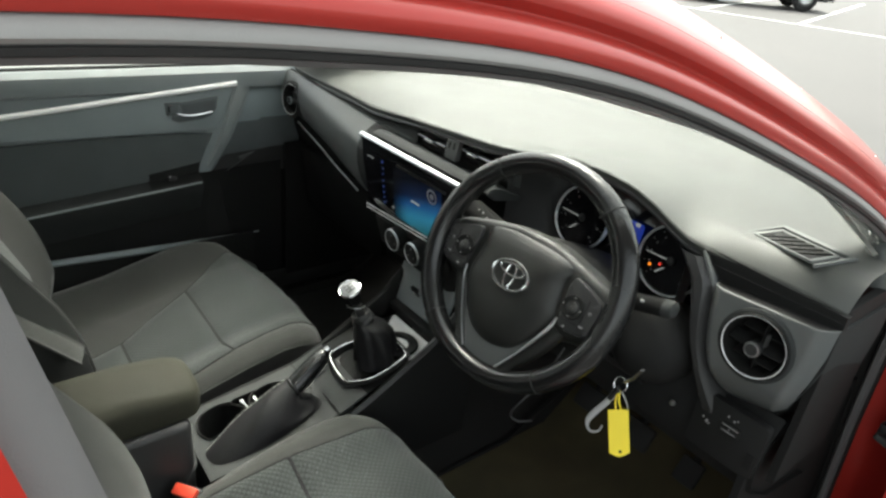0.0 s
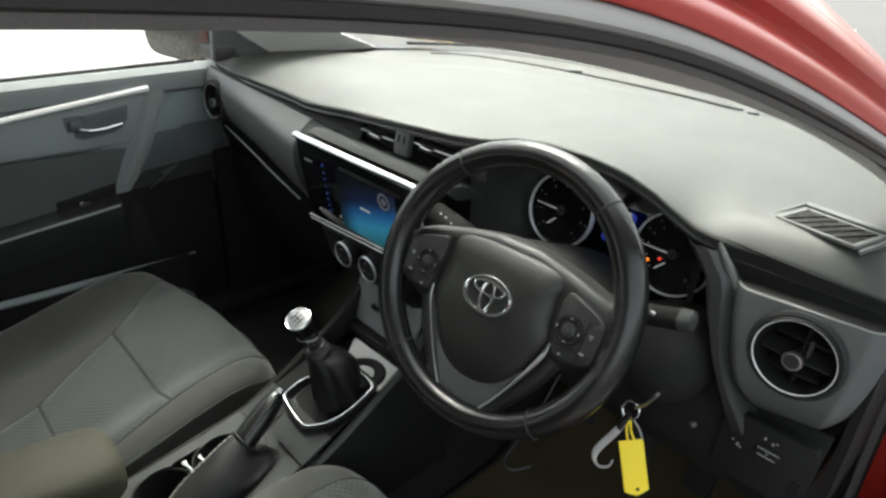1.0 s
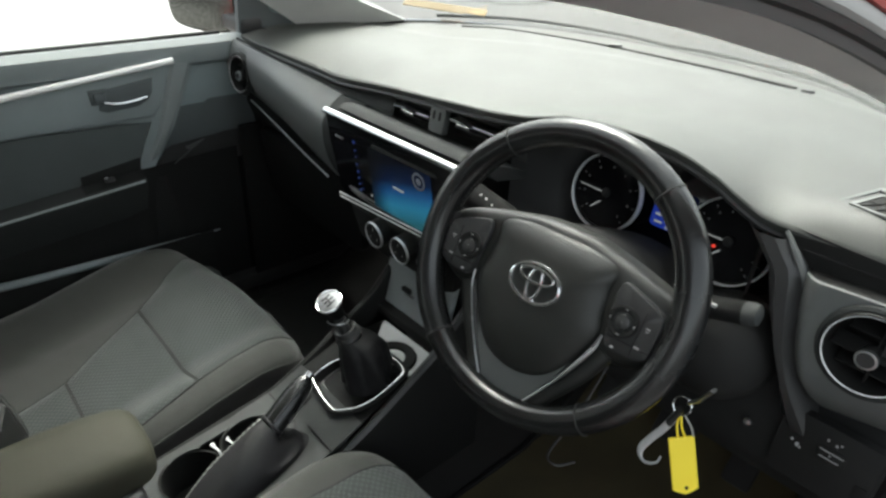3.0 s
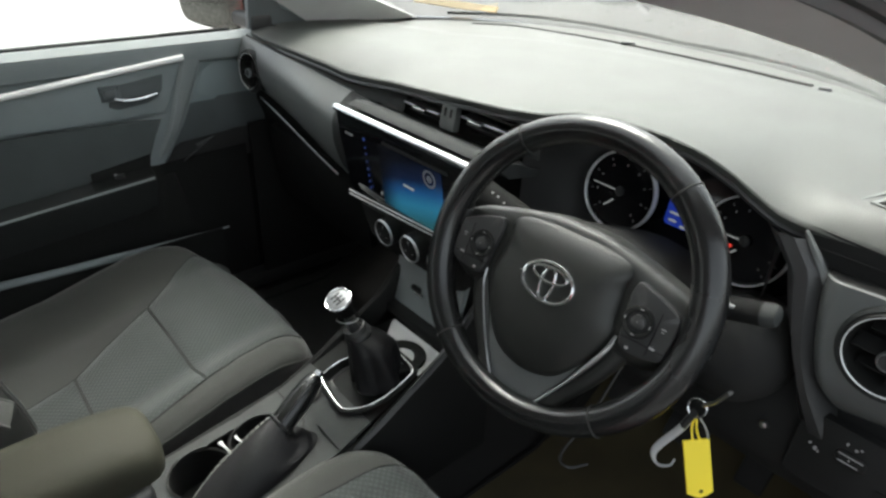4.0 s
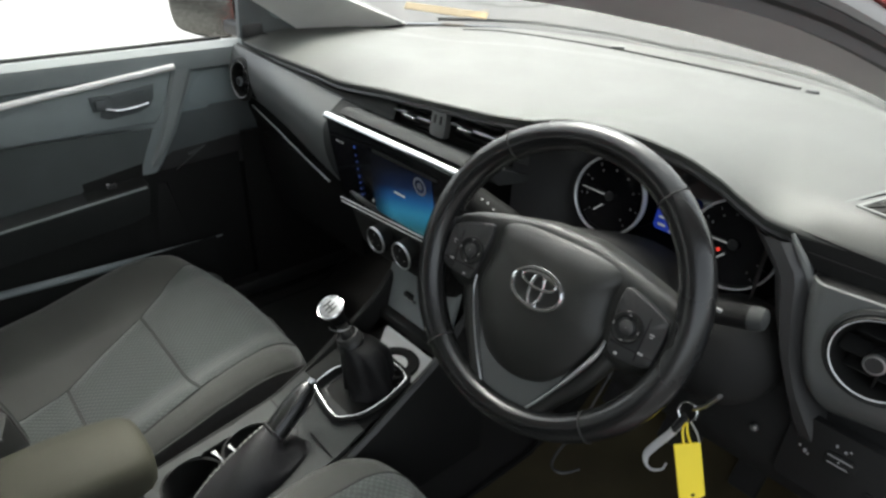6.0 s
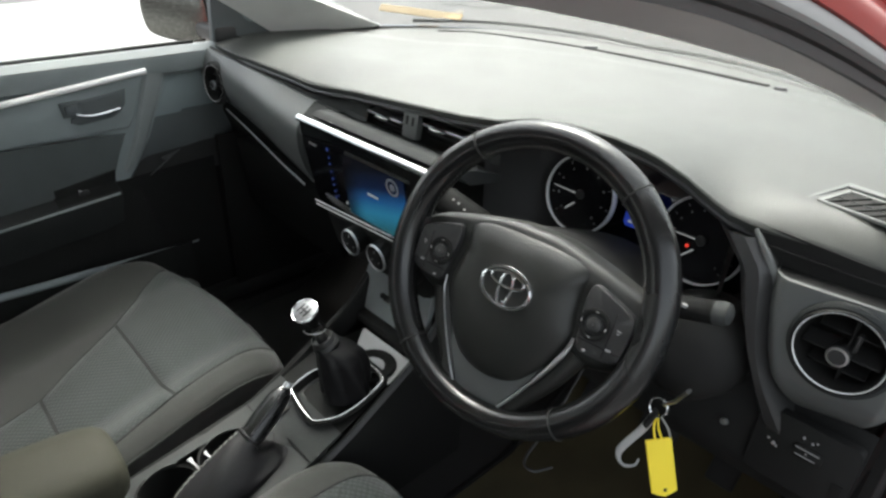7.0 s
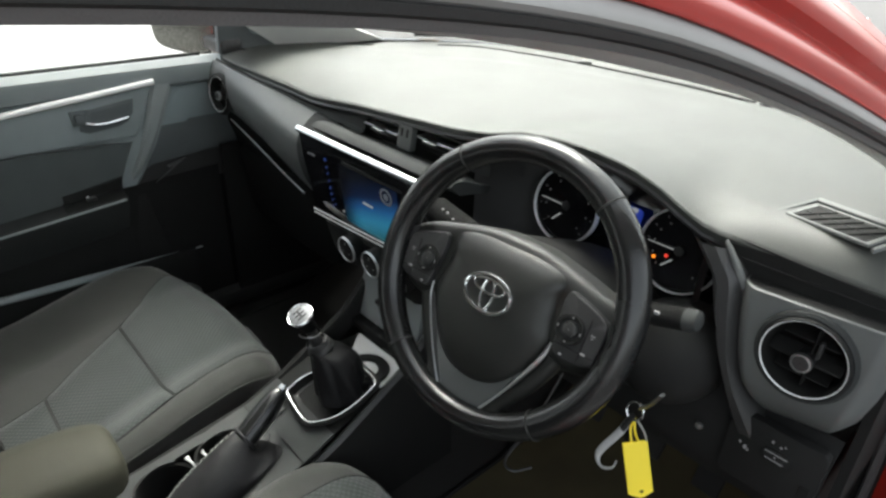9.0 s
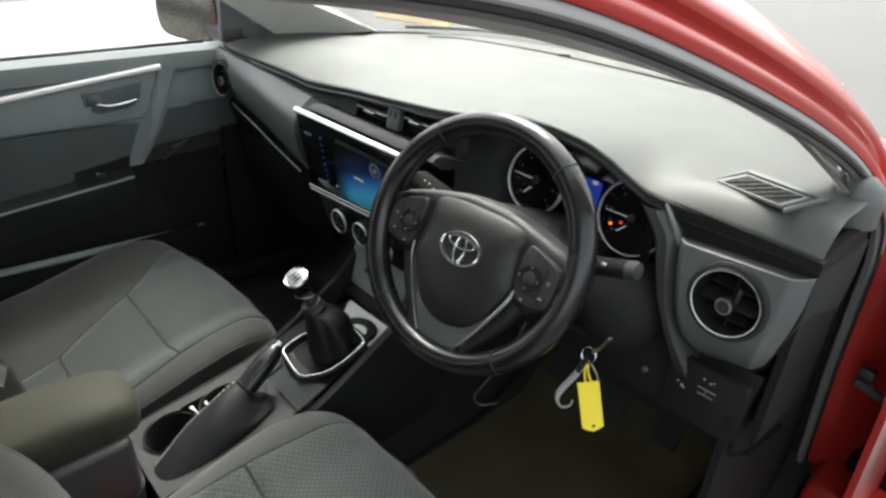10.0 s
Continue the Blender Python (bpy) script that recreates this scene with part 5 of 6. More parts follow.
part("gate_ring", tube([GM @ p for p in ring], 0.0012, n=8, closed=True, squash=0.8), M_CHROME, gear, "bright chrome gate ring")
part("gate_collar", tube([GM @ V(0.012 + (p.x - 0.012) * 1.045, -0.008 + (p.y + 0.008) * 1.045, -0.004) for p in ring], 0.004, n=8, closed=True, squash=0.8), M_DEEP, gear, "black collar outside the chrome ring")
part("gate", loft([[GM @ V(0.012 + (p.x - 0.012) * k, -0.008 + (p.y + 0.008) * k, h) for p in ring] for k, h in ((0.975, 0.0), (0.94, -0.008), (0.9, -0.016), (0.3, -0.018))], wrap=True), M_DEEP, gear, "black gate surround")
part("gate_lip", tube([GM @ V(0.012 + (p.x - 0.012) * 0.84, -0.008 + (p.y + 0.008) * 0.84, -0.0145) for p in ring], 0.003, n=6, closed=True, squash=0.8), M_BLACK, gear, "black inner lip of the gate")
BOOT = [(0.0, (0.06, -0.004, 0.65, 0.044)), (0.25, (0.06, -0.006, 0.672, 0.0415)), (0.55, (0.058, -0.008, 0.698, 0.04)), (0.75, (0.056, -0.01, 0.72, 0.0375)), (0.88, (0.053, -0.015, 0.733, 0.031)), (1.0, (0.044, -0.0275, 0.742, 0.021))]
boot = []
for k in range(23):
    t = k / 22
    cx, cy, cz, rad = lerp(BOOT, t)
    rr = []
    for j in range(60):
        a = 2 * math.pi * j / 60
        w = 2.5 * (a + 0.5) + 0.5 * math.sin(2.2 * t)
        fold = 1 + (0.26 * (abs(math.sin(w)) ** 0.7 - 0.62) + 0.04 * math.sin(9 * a + 5 * t)) * (1 - t ** 3) - 0.07 * max(0.0, math.cos(a + 2.4)) * (1 - t)
        rr.append(V(cx + rad * fold * math.cos(a), cy + rad * fold * math.sin(a), cz + 0.0025 * math.sin(3 * a + 8 * t) * (1 - t)))
    boot.append(rr)
part("boot", loft(boot, wrap=True), M_BOOT, gear, "creased black leatherette boot", 60)
part("boot_collar", lathe([(0.0215, -0.012), (0.0228, -0.0085), (0.0215, -0.005), (0.0195, -0.003), (0.0195, 0.003), (0.0182, 0.0065), (0.0165, 0.007), (0.015, 0.004), (0.0105, 0.003)], Matrix.Translation((0.042, -0.03, 0.75)) @ pose(0, 0, 0, 20, -12), 28), M_BLACK, gear, "ringed black collar")
part("lever", tube([V(0.043, -0.029, 0.745), V(0.037, -0.038, 0.775)], 0.009, n=14), M_BLACK, gear)
part("lift_collar", tube([V(0.0395, -0.0425, 0.775) + V(0.0165 * math.cos(w), 0.0165 * math.sin(w), 0.003 * math.cos(w + 0.5)) for w in [radians(-118 + 172 * k / 20) for k in range(21)]], 0.0011, n=6), M_SATIN, gear, "bright reverse collar")
KM = Matrix.Translation((0.031, -0.0515, 0.809)) @ pose(0, 0, 0, 27, 6)
part("knob", lathe([(0.011, -0.052), (0.0115, -0.036), (0.013, -0.024), (0.0165, -0.012), (0.0195, -0.004), (0.0208, -0.0015)], KM, 28), M_MATT, gear, "black knob")
part("knob_cap", lathe([(0.0208, -0.0015), (0.0215, 0.0), (0.0212, 0.0018), (0.0195, 0.003), (0.0182, 0.003), (0.0178, 0.0022), (0.009, 0.0034), (0.0005, 0.0038)], KM, 28), M_PLATE, gear, "bright metal knob cap")
part("cap_rim", tube([KM @ V(0.0204 * math.cos(w), 0.0204 * math.sin(w), 0.002) for w in [2 * math.pi * k / 32 for k in range(32)]], 0.0013, n=6, closed=True, ref=(0, 0, 1)), M_CHROME, gear, "chrome rim of the knob cap")
bars([(-0.008, 0, 0.0026, 0.017), (0, 0, 0.0026, 0.018), (0.008, 0, 0.0026, 0.017), (0, 0, 0.018, 0.0026)], KM, M_BLACK, gear, "shift_mark", 0.0036)

# handbrake
brake = thing("handbrake", (0.055, -0.24, 0.57), "black handbrake lever in a stitched leatherette gaiter", "handbrake")
a, b = V(0.047, -0.174, 0.638), V(0.027, -0.097, 0.679)
axis = (b - a).normalized()
ln = [a.lerp(b, t) for t in (-0.25, 0, 0.15, 0.35, 0.55, 0.72, 0.86, 0.95, 1.0)]
part("grip", tube(ln, [0.0188, 0.0188, 0.0192, 0.0194, 0.0188, 0.0175, 0.0155, 0.0132, 0.0105], n=22), M_LEATHER, brake, "black grip")
part("grip_ridge", tube([a.lerp(b, t) + V(0.012, -0.006, 0.0145 - 0.004 * t * t) for t in (0.05, 0.3, 0.6, 0.82)], 0.0012, n=6), M_BLACK, brake)
part("button", tube([b, b + axis * 0.0085, b + axis * 0.0105], [0.0078, 0.0074, 0.005], n=16), M_CHROME, brake, "chrome release button")
# gaiter: from its footprint on the console up to the cuff
FOOT = [(0.037, -0.15), (0.06, -0.128), (0.084, -0.135), (0.0975, -0.17), (0.107, -0.24), (0.106, -0.3), (0.095, -0.338), (0.07, -0.348), (0.052, -0.34), (0.047, -0.3), (0.042, -0.24), (0.036, -0.19)]
foot = curve([V(x, y, 0) for x, y in FOOT], 5, True)
down = axis.cross(V(1, 0, 0)).normalized()
turns = [math.atan2((p.y + 0.235) / 0.11, (p.x - 0.07) / 0.036) for p in foot]
rows = []
for k in range(17):
    t = k / 16
    row = []
    for p, w in zip(foot, turns):
        low = V(p.x, p.y, con_z(p.y) + 0.0015)
        high = a + V(1, 0, 0) * 0.0212 * math.cos(w) + down * 0.0212 * math.sin(w) - axis * 0.004
        q = low.lerp(high, t ** 0.92)
        q.z += 0.008 * math.sin(math.pi * t) * max(0.0, 0.4 - math.sin(w)) + 0.0035 * math.sin(7 * t + 3 * w) * (1 - t) * t * 3
        q.x += 0.007 * math.sin(math.pi * t) * math.cos(w) + 0.004 * math.sin(11 * t - 2 * w) * (1 - t) * max(0.0, math.sin(w))
        row.append(q)
    rows.append(row)
part("gaiter", loft(rows, wrap=True), M_BOOT, brake, "black leatherette gaiter", 60)
ridge = min(range(len(foot)), key=lambda i: abs(turns[i] + 2.0))
for q in (ridge, ridge + 2):
    for k in range(0, 16):
        c, d = rows[k][q], rows[k + 1][q]
        part("stitching", tube([c.lerp(d, 0.1) + V(-0.0006, -0.0004, 0.0012), c.lerp(d, 0.8) + V(-0.0006, -0.0004, 0.0012)], 0.0007, n=5), M_STITCH, brake)
part("gaiter_cuff", tube([a + V(1, 0, 0) * 0.0218 * math.cos(w) + down * 0.0218 * math.sin(w) for w in [2 * math.pi * k / 24 for k in range(24)]], 0.0022, n=6, closed=True, ref=tuple(axis)), M_BOOT, brake)

# armrest box
arm = thing("armrest_box", (0.02, -0.55, 0.42), "warm grey vinyl armrest on a black storage box", "armrest")
rows = []
for y, k in ((-0.86, 0.8), (-0.84, 1.0), (-0.6, 1.0), (-0.45, 1.0), (-0.4, 0.985), (-0.375, 0.95), (-0.358, 0.87), (-0.348, 0.74), (-0.343, 0.55)):
    rows.append([V(0.006 + 0.066 * k * x - 0.006 * (y + 0.4), y, 0.698 + (0.036 * k * z) - 0.008 * max(0, (y + 0.45) / 0.1)) for x, z in ((-0.97, -0.75), (-1, -0.3), (-1, 0.2), (-0.94, 0.6), (-0.78, 0.88), (-0.4, 1.0), (0, 1.04), (0.4, 1.0), (0.78, 0.88), (0.94, 0.6), (1, 0.2), (1, -0.3), (0.97, -0.75))])
part("armrest", loft(rows, wrap=True, caps=True), M_VINYL, arm, "warm grey vinyl armrest", 55)
part("bin", box((0.012, -0.62, 0.515), (0.145, 0.5, 0.31), 0.012, 3), M_BLACK, arm, "black storage bin")

part("bin_edge", tube(curve([V(0.0, -0.3665, 0.572), V(0.055, -0.367, 0.573), V(0.079, -0.372, 0.572), V(0.0865, -0.386, 0.56), V(0.0865, -0.42, 0.52)], 6), 0.0032, n=8), M_CONSOLE, arm, "grey moulded edge of the bin")

# ---- seats ----
def top_of(y):
    return lerp([(-0.66, 0.5), (-0.5, 0.512), (-0.36, 0.535), (-0.2, 0.578), (-0.08, 0.598), (-0.02, 0.594)], y)


def back_y(h):
    return lerp([(0.0, -0.53), (0.06, -0.533), (0.11, -0.538), (0.15, -0.544), (0.2, -0.556), (0.25, -0.574), (0.33, -0.616), (0.48, -0.69), (0.6, -0.745)], h)


def seat(name_label, cx, side, dy, pan):
    """A front seat; side is -1 where the console lies to its right, dy sets it back, pan gives the edges of its knit insert."""
    s = thing("front_seat", (cx, -0.35, 0.36), name_label, "seat", "front seats")
    plan = [(0.265, -0.62), (0.285, -0.45), (0.288, -0.28), (0.28, -0.16), (0.257, -0.085), (0.206, -0.034), (0.122, -0.002), (0.032, 0.009), (-0.068, 0.011), (-0.165, 0.005), (-0.222, -0.009), (-0.255, -0.036), (-0.272, -0.095), (-0.279, -0.2), (-0.279, -0.35), (-0.268, -0.62)]
    line = curve([V(cx + side * x, y + dy, 0) for x, y in plan], 7, True)
    edge = np.array([(p.x, p.y) for p in line])
    nxt = np.roll(edge, -1, 0) - edge

    def inset(x, y):
        """The distance from a place to the cushion's outline."""
        d = np.array([x, y]) - edge
        t = np.clip((d * nxt).sum(1) / (nxt * nxt).sum(1), 0, 1)
        return float(np.hypot(*(d - nxt * t[:, None]).T).min())

    def cushion_z(x, y):
        """Its top: a dished seat between bolsters, rolled over at the rim and falling away to the front."""
        u, yy = side * (x - cx) / 0.285, y - dy
        b = 0.03 * min(1.0, max(0.0, (-yy + 0.02) / 0.16)) * (1.0 if u > 0 else 0.45)
        h = lerp([(0.0, 0.005), (0.3, 0.003), (0.5, 0.0), (0.6, 0.004 + 0.25 * b), (0.7, 0.01 + 0.7 * b), (0.8, 0.016 + b), (0.9, 0.018 + 0.9 * b), (1.0, 0.014 + 0.6 * b)], abs(u))
        e = inset(x, y)
        r = lerp([(-0.3, 0.05), (-0.1, 0.055), (-0.02, 0.075)], yy)
        roll = r * (0.72 if u > -0.2 else lerp([(-0.12, 0.26), (-0.02, 0.6)], yy)) * (1 - math.sqrt(max(0.0, 1 - max(0.0, 1 - e / r) ** 2)))
        return top_of(yy) + h - roll

    cen = V(cx, -0.3 + dy, 0)
    rows = []
    for k in (1.0, 0.994, 0.985, 0.972, 0.955, 0.935, 0.91, 0.88, 0.84, 0.79, 0.73, 0.66, 0.58, 0.49, 0.39, 0.28, 0.16, 0.05):
        ring = []
        for p in line:
            q = cen.lerp(p, k)
            ring.append(V(q.x, q.y, cushion_z(q.x, q.y)))
        rows.append(ring)
    cush = part("cushion", loft(rows, wrap=True), M_CLOTH, s, "plain grey cloth cushion", 80)
    rim = rows[0]
    skirt = [[V(cen.x + (p.x - cen.x) * k, cen.y + (p.y - cen.y) * k, max(0.42, p.z - d)) for p in rim] for k, d in ((1.0, -0.001), (1.01, 0.006), (1.02, 0.02), (1.026, 0.045), (1.02, 0.075), (0.98, 0.12))]
    part("side_panel", loft(skirt, wrap=True), M_SIDE, cush, "dark cloth side panel", 80)
    part("piping", tube([p + V(0, 0, 0.0005) for p in rim], 0.0019, n=6, closed=True), M_CLOTH, cush)

    # knit insert in three stitched panels, lying in the cushion
    def insert(y0, y1, n=20):
        rr = []
        for j in range(n + 1):
            y = y0 + (y1 - y0) * j / n
            e = min(j, n - j) / n * (y1 - y0)
            row = []
            x0, x1 = lerp(pan, y)
            for i in range(27):
                u = i / 26
                near = min(u, 1 - u) * (x1 - x0)
                puff = 0.0055 * min(1, min(near, e) / 0.02) ** 0.6
                x = cx + side * (x0 + (x1 - x0) * u)
                row.append(V(x, y + dy, cushion_z(x, y + dy) + puff + 0.0006))
            rr.append(row)
        edge = rr[0] + [r[-1] for r in rr[1:-1]] + rr[-1][::-1] + [r[0] for r in rr[-2:0:-1]]
        return loft(rr), edge
    for y0, y1 in ((-0.6, -0.3815), (-0.3785, -0.2105), (-0.2075, -0.004)):
        piece, edging = insert(y0, y1)
        part("insert", piece, M_KNIT, cush, "grey lozenge knit insert", 70)
        part("seam", tube([p + V(0, 0, 0.0002) for p in edging], 0.0015, n=5, closed=True), M_SEAM, cush, "dark stitched seam")
    part("valance", box((cx, -0.3, 0.41), (0.5, 0.56, 0.1), 0.02, 3), M_DEEP, s, "black seat base")
    for dx in (-0.2, 0.2):
        part("runner", box((cx + dx, -0.28, 0.362), (0.04, 0.6, 0.028), 0.006), M_DEEP, s)
    # backrest
    rows = []
    for k in range(29):
        h = 0.6 * k / 28
        w, th = lerp([(0.0, (0.235, 0.1)), (0.06, (0.245, 0.12)), (0.2, (0.25, 0.12)), (0.35, (0.25, 0.12)), (0.42, (0.246, 0.118)), (0.48, (0.235, 0.11)), (0.53, (0.22, 0.1)), (0.57, (0.195, 0.085)), (0.6, (0.16, 0.06))], h)
        c = V(cx, back_y(h), 0.53 + h * 0.93)
        bol = 0.02 + 0.03 * min(1.0, h / 0.08) * min(1.0, max(0.0, (0.56 - h) / 0.12))
        prof = [(-1, -th), (-1.02, -0.03), (-0.98, 0.02 + bol * 0.6), (-0.88, 0.03 + bol), (-0.75, 0.025 + bol * 0.8), (-0.6, 0.015), (-0.3, 0.012), (0, 0.014), (0.3, 0.012), (0.6, 0.015), (0.75, 0.025 + bol * 0.8), (0.88, 0.03 + bol), (0.98, 0.02 + bol * 0.6), (1.02, -0.03), (1, -th)]
        rows.append([c + V(w * u, d * 0.92, d * 0.38) for u, d in prof])
    part("backrest", loft(rows, wrap=True, caps=True), M_CLOTH, s, "plain grey cloth backrest", 60)
    rows = [[V(cx + x, back_y(h) + 0.024, 0.53 + h * 0.93 + 0.008) for x in (-0.145, -0.07, 0, 0.07, 0.145)] for h in (0.03, 0.15, 0.3, 0.45, 0.54)]
    part("back_insert", sheet(rows, 0.006), M_KNIT, s, "grey lozenge knit insert")
    for q in (-1, 1):
        crest = []
        for k in range(4, 25):
            h = 0.6 * k / 28
            w = lerp([(0.0, 0.235), (0.06, 0.245), (0.2, 0.25), (0.42, 0.246), (0.53, 0.22)], h)
            d = 0.03 + 0.02 + 0.03 * min(1.0, h / 0.08) * min(1.0, max(0.0, (0.56 - h) / 0.12))
            crest.append(V(cx + q * w * 0.92, back_y(h), 0.53 + h * 0.93) + V(0, d * 0.92 - 0.003, d * 0.38))
        part("piping", tube(crest, 0.0022, n=6), M_PIPING, s, "pale piping along the bolster")
    if side < 0:
        top, low = [V(-0.152, -0.64, 0.898), V(-0.15, -0.578, 0.828), V(-0.148, -0.52, 0.764), V(-0.146, -0.4775, 0.717)], [V(-0.1, -0.64, 0.889), V(-0.1, -0.56, 0.795), V(-0.1, -0.52, 0.749), V(-0.1, -0.491, 0.7146)]
        part("side_band", sheet([list(r) for r in zip(top, [p.lerp(r, 0.5) + V(0.002, 0.002, 0.004) for p, r in zip(top, low)], low)], 0.006), M_CLOTH, s, "grey band along the side of the backrest", 60)
        for edge in (top, low):
            part("band_piping", tube([p + V(0.002, 0, 0) for p in edge], 0.0022, n=6), M_PIPING, s)
    hr = part("headrest", box((cx, -0.83, 1.17), (0.26, 0.1, 0.17), 0.045, 4, pose(0, 0, 0, -14)), M_CLOTH, s, "grey cloth headrest")
    for dx in (-0.06, 0.06):
        part("headrest_post", tube([V(cx + dx, -0.8, 1.05), V(cx + dx, -0.825, 1.12)], 0.006, n=10), M_CHROME, s)
    return s


PANEL = [(-0.6, (-0.25, 0.0)), (-0.46, (-0.255, -0.012)), (-0.385, (-0.245, 0.0)), (-0.31, (-0.24, 0.045)), (-0.21, (-0.225, 0.092)), (-0.125, (-0.212, 0.16)), (-0.055, (-0.205, 0.196)), (-0.02, (-0.2, 0.195)), (0.0, (-0.19, 0.15))]
seat("grey cloth front passenger seat with knit inserts", -0.388, -1, 0.0, PANEL)
seat("grey cloth driver's seat with knit inserts", 0.397, 1, -0.034, PANEL)
buckle = thing("belt_buckle", (0.105, -0.42, 0.5), "black seat belt buckle with a red button", "belt buckle")
part("stem", tube([V(0.11, -0.47, 0.45), V(0.115, -0.402, 0.53)], 0.01, n=8, squash=0.5), M_BLACK, buckle)
BK = Matrix.Translation((0.114, -0.391, 0.545)) @ pose(0, 0, 0, 30, 0, 35) @ Matrix.Scale(0.85, 4)
part("case", box((0, 0, 0), (0.056, 0.03, 0.05), 0.006, 3, BK), M_BLACK, buckle, "black buckle case")
part("button", box((0, 0, 0), (0.048, 0.022, 0.016), 0.003, 2, BK @ Matrix.Translation((0, 0.0, 0.03))), M_REDPLASTIC, buckle, "red release button")
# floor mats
# the driver's brown mat also carries a yellow glow in its colour
for cx, lab, mt_ in ((0.4, "brown-black carpet floor mat tinted with yellow glow in the driver's footwell", M_MAT), (-0.42, "black carpet floor mat in the passenger's footwell", M_CARPET)):
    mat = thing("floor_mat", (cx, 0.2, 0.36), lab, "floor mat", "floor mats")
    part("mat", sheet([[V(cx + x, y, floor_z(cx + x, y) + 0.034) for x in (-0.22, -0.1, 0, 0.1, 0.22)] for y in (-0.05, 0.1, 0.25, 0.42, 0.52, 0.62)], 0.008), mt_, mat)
    part("binding", tube([V(cx + x, y, floor_z(cx + x, y) + 0.036) for x, y in ((-0.22, -0.05), (0.22, -0.05), (0.22, 0.3), (0.22, 0.62), (-0.22, 0.62), (-0.22, 0.3))], 0.006, n=6, closed=True), M_DEEP, mat)
# pedals
for x, w in ((0.27, 0.07), (0.4, 0.075), (0.53, 0.05)):
    pd = thing("pedal", (x, 0.5, 0.5), "black rubber-faced foot pedal", "pedal", "pedals")
    part("pad", box((x, 0.46, 0.5), (w, 0.014, 0.055), 0.005, 2, pose(0, 0, 0, -35)), M_TYRE, pd)
    part("arm", tube(curve([V(x, 0.468, 0.5), V(x, 0.54, 0.6), V(x, 0.58, 0.72)], 5), 0.008, n=8), M_DEEP, pd)
tab = thing("bonnet_lever", (0.655, 0.2, 0.77), "dark grey bonnet release lever under the dash", "lever")
part("handle", prism([(-0.024, 0.006), (-0.01, 0.014), (0.02, 0.01), (0.022, -0.008), (-0.022, -0.012)], 0, 0.014, facing((0.63, 0.195, 0.8), 20), 0.003), M_HOOD, tab)

# ---- passenger's door, closed ----
pdoor = thing("passenger_door", (-0.74, -0.1, 0.4), "dark grey passenger door card with a silver strip", "car door")
X = -0.715


def card(pts, depth=0.0, th=0.02):
    """A moulded piece of the door card from an outline in (y, z), its face turned to the car's middle."""
    m = Matrix(((0, 0, 1, X), (1, 0, 0, 0), (0, 1, 0, 0), (0, 0, 0, 1)))
    return prism(pts, depth - th, depth, m, min(0.006, th * 0.45), 3)


FRONT = [(1.058, 0.105), (1.03, 0.085), (0.95, 0.05), (0.87, 0.012), (0.77, -0.045), (0.6, -0.075), (0.42, -0.07)]
fy = lambda z: lerp([(b, (a,)) for b, a in [(q[0], q[1]) for q in FRONT][::-1]], z)[0]
part("skin", box((-0.795, -0.22, 0.7), (0.07, 0.84, 0.64), 0.02, 3), M_RED, pdoor, "red outer skin")
part("card", card([(-0.62, 0.42), (-0.62, 1.045), (0.1, 1.05), (0.085, 1.03), (0.05, 0.95), (0.012, 0.87), (-0.03, 0.8), (-0.1, 0.72), (-0.14, 0.6), (-0.14, 0.42)], -0.012), M_CARD, pdoor, "dark grey door card")
# sill roll along the glass
part("window_sill", loft([[V(X + a, y, z) for a, z in ((-0.045, 1.05), (-0.035, 1.062), (-0.012, 1.064), (0.004, 1.052), (0.008, 1.03), (0.002, 1.012), (-0.02, 1.0))] for y in (-0.62, -0.4, -0.2, 0.0, 0.11, 0.2)], wrap=True, caps=True), M_SILL, pdoor, "soft dark grey window sill")
part("glass_seal", box((X - 0.04, -0.24, 1.064), (0.014, 0.8, 0.01), 0.003), M_DEEP, pdoor, "black glass seal")
part("strip", tube(curve([V(X + 0.008, -0.62, 0.962), V(X + 0.01, -0.4, 0.983), V(X + 0.01, -0.244, 0.999), V(X + 0.01, -0.12, 1.011), V(X + 0.01, 0.026, 1.025)], 6), 0.0068, n=10, squash=1.0), M_BRIGHT, pdoor, "bright silver trim strip")
part("upper_panel", card([(-0.62, 0.915), (-0.62, 0.955), (-0.24, 0.99), (0.022, 1.016), (-0.012, 0.93), (-0.03, 0.905), (-0.27, 0.912)], 0.004, 0.016), M_CARD, pdoor, "satin grey upper panel")
# insert and armrest are darkened to carry the light's fall-off down the door
part("lower_pad", card([(-0.62, 0.72), (-0.62, 0.905), (-0.268, 0.904), (-0.035, 0.896), (-0.085, 0.81), (-0.09, 0.78), (-0.21, 0.76)], -0.002, 0.012), M_INSERT, pdoor, "grey cloth insert, darkened for shade")
part("armrest", loft([[V(X + a, y, z + 0.08 * (y + 0.22)) for a, z in ((-0.01, 0.782), (0.02, 0.775), (0.036, 0.77), (0.041, 0.762), (0.038, 0.75), (0.02, 0.72), (-0.01, 0.66))] for y in (-0.62, -0.4, -0.22, -0.12, -0.085)], wrap=True, caps=True), M_HOOD, pdoor, "dark grey door armrest, darkened for shade")
part("grip_recess", card([(-0.209, 0.765), (-0.208, 0.8), (-0.078, 0.818), (-0.085, 0.775)], 0.002, 0.008), M_DEEP, pdoor, "black window switch recess")
part("switch_plate", loft([[V(X + q, y, z + 0.0012 + 0.08 * (y + 0.22)) for q, z in ((-0.004, 0.7815), (0.02, 0.7755), (0.034, 0.7715))] for y in (-0.213, -0.15, -0.087)]), M_DEEP, pdoor, "black window switch plate")
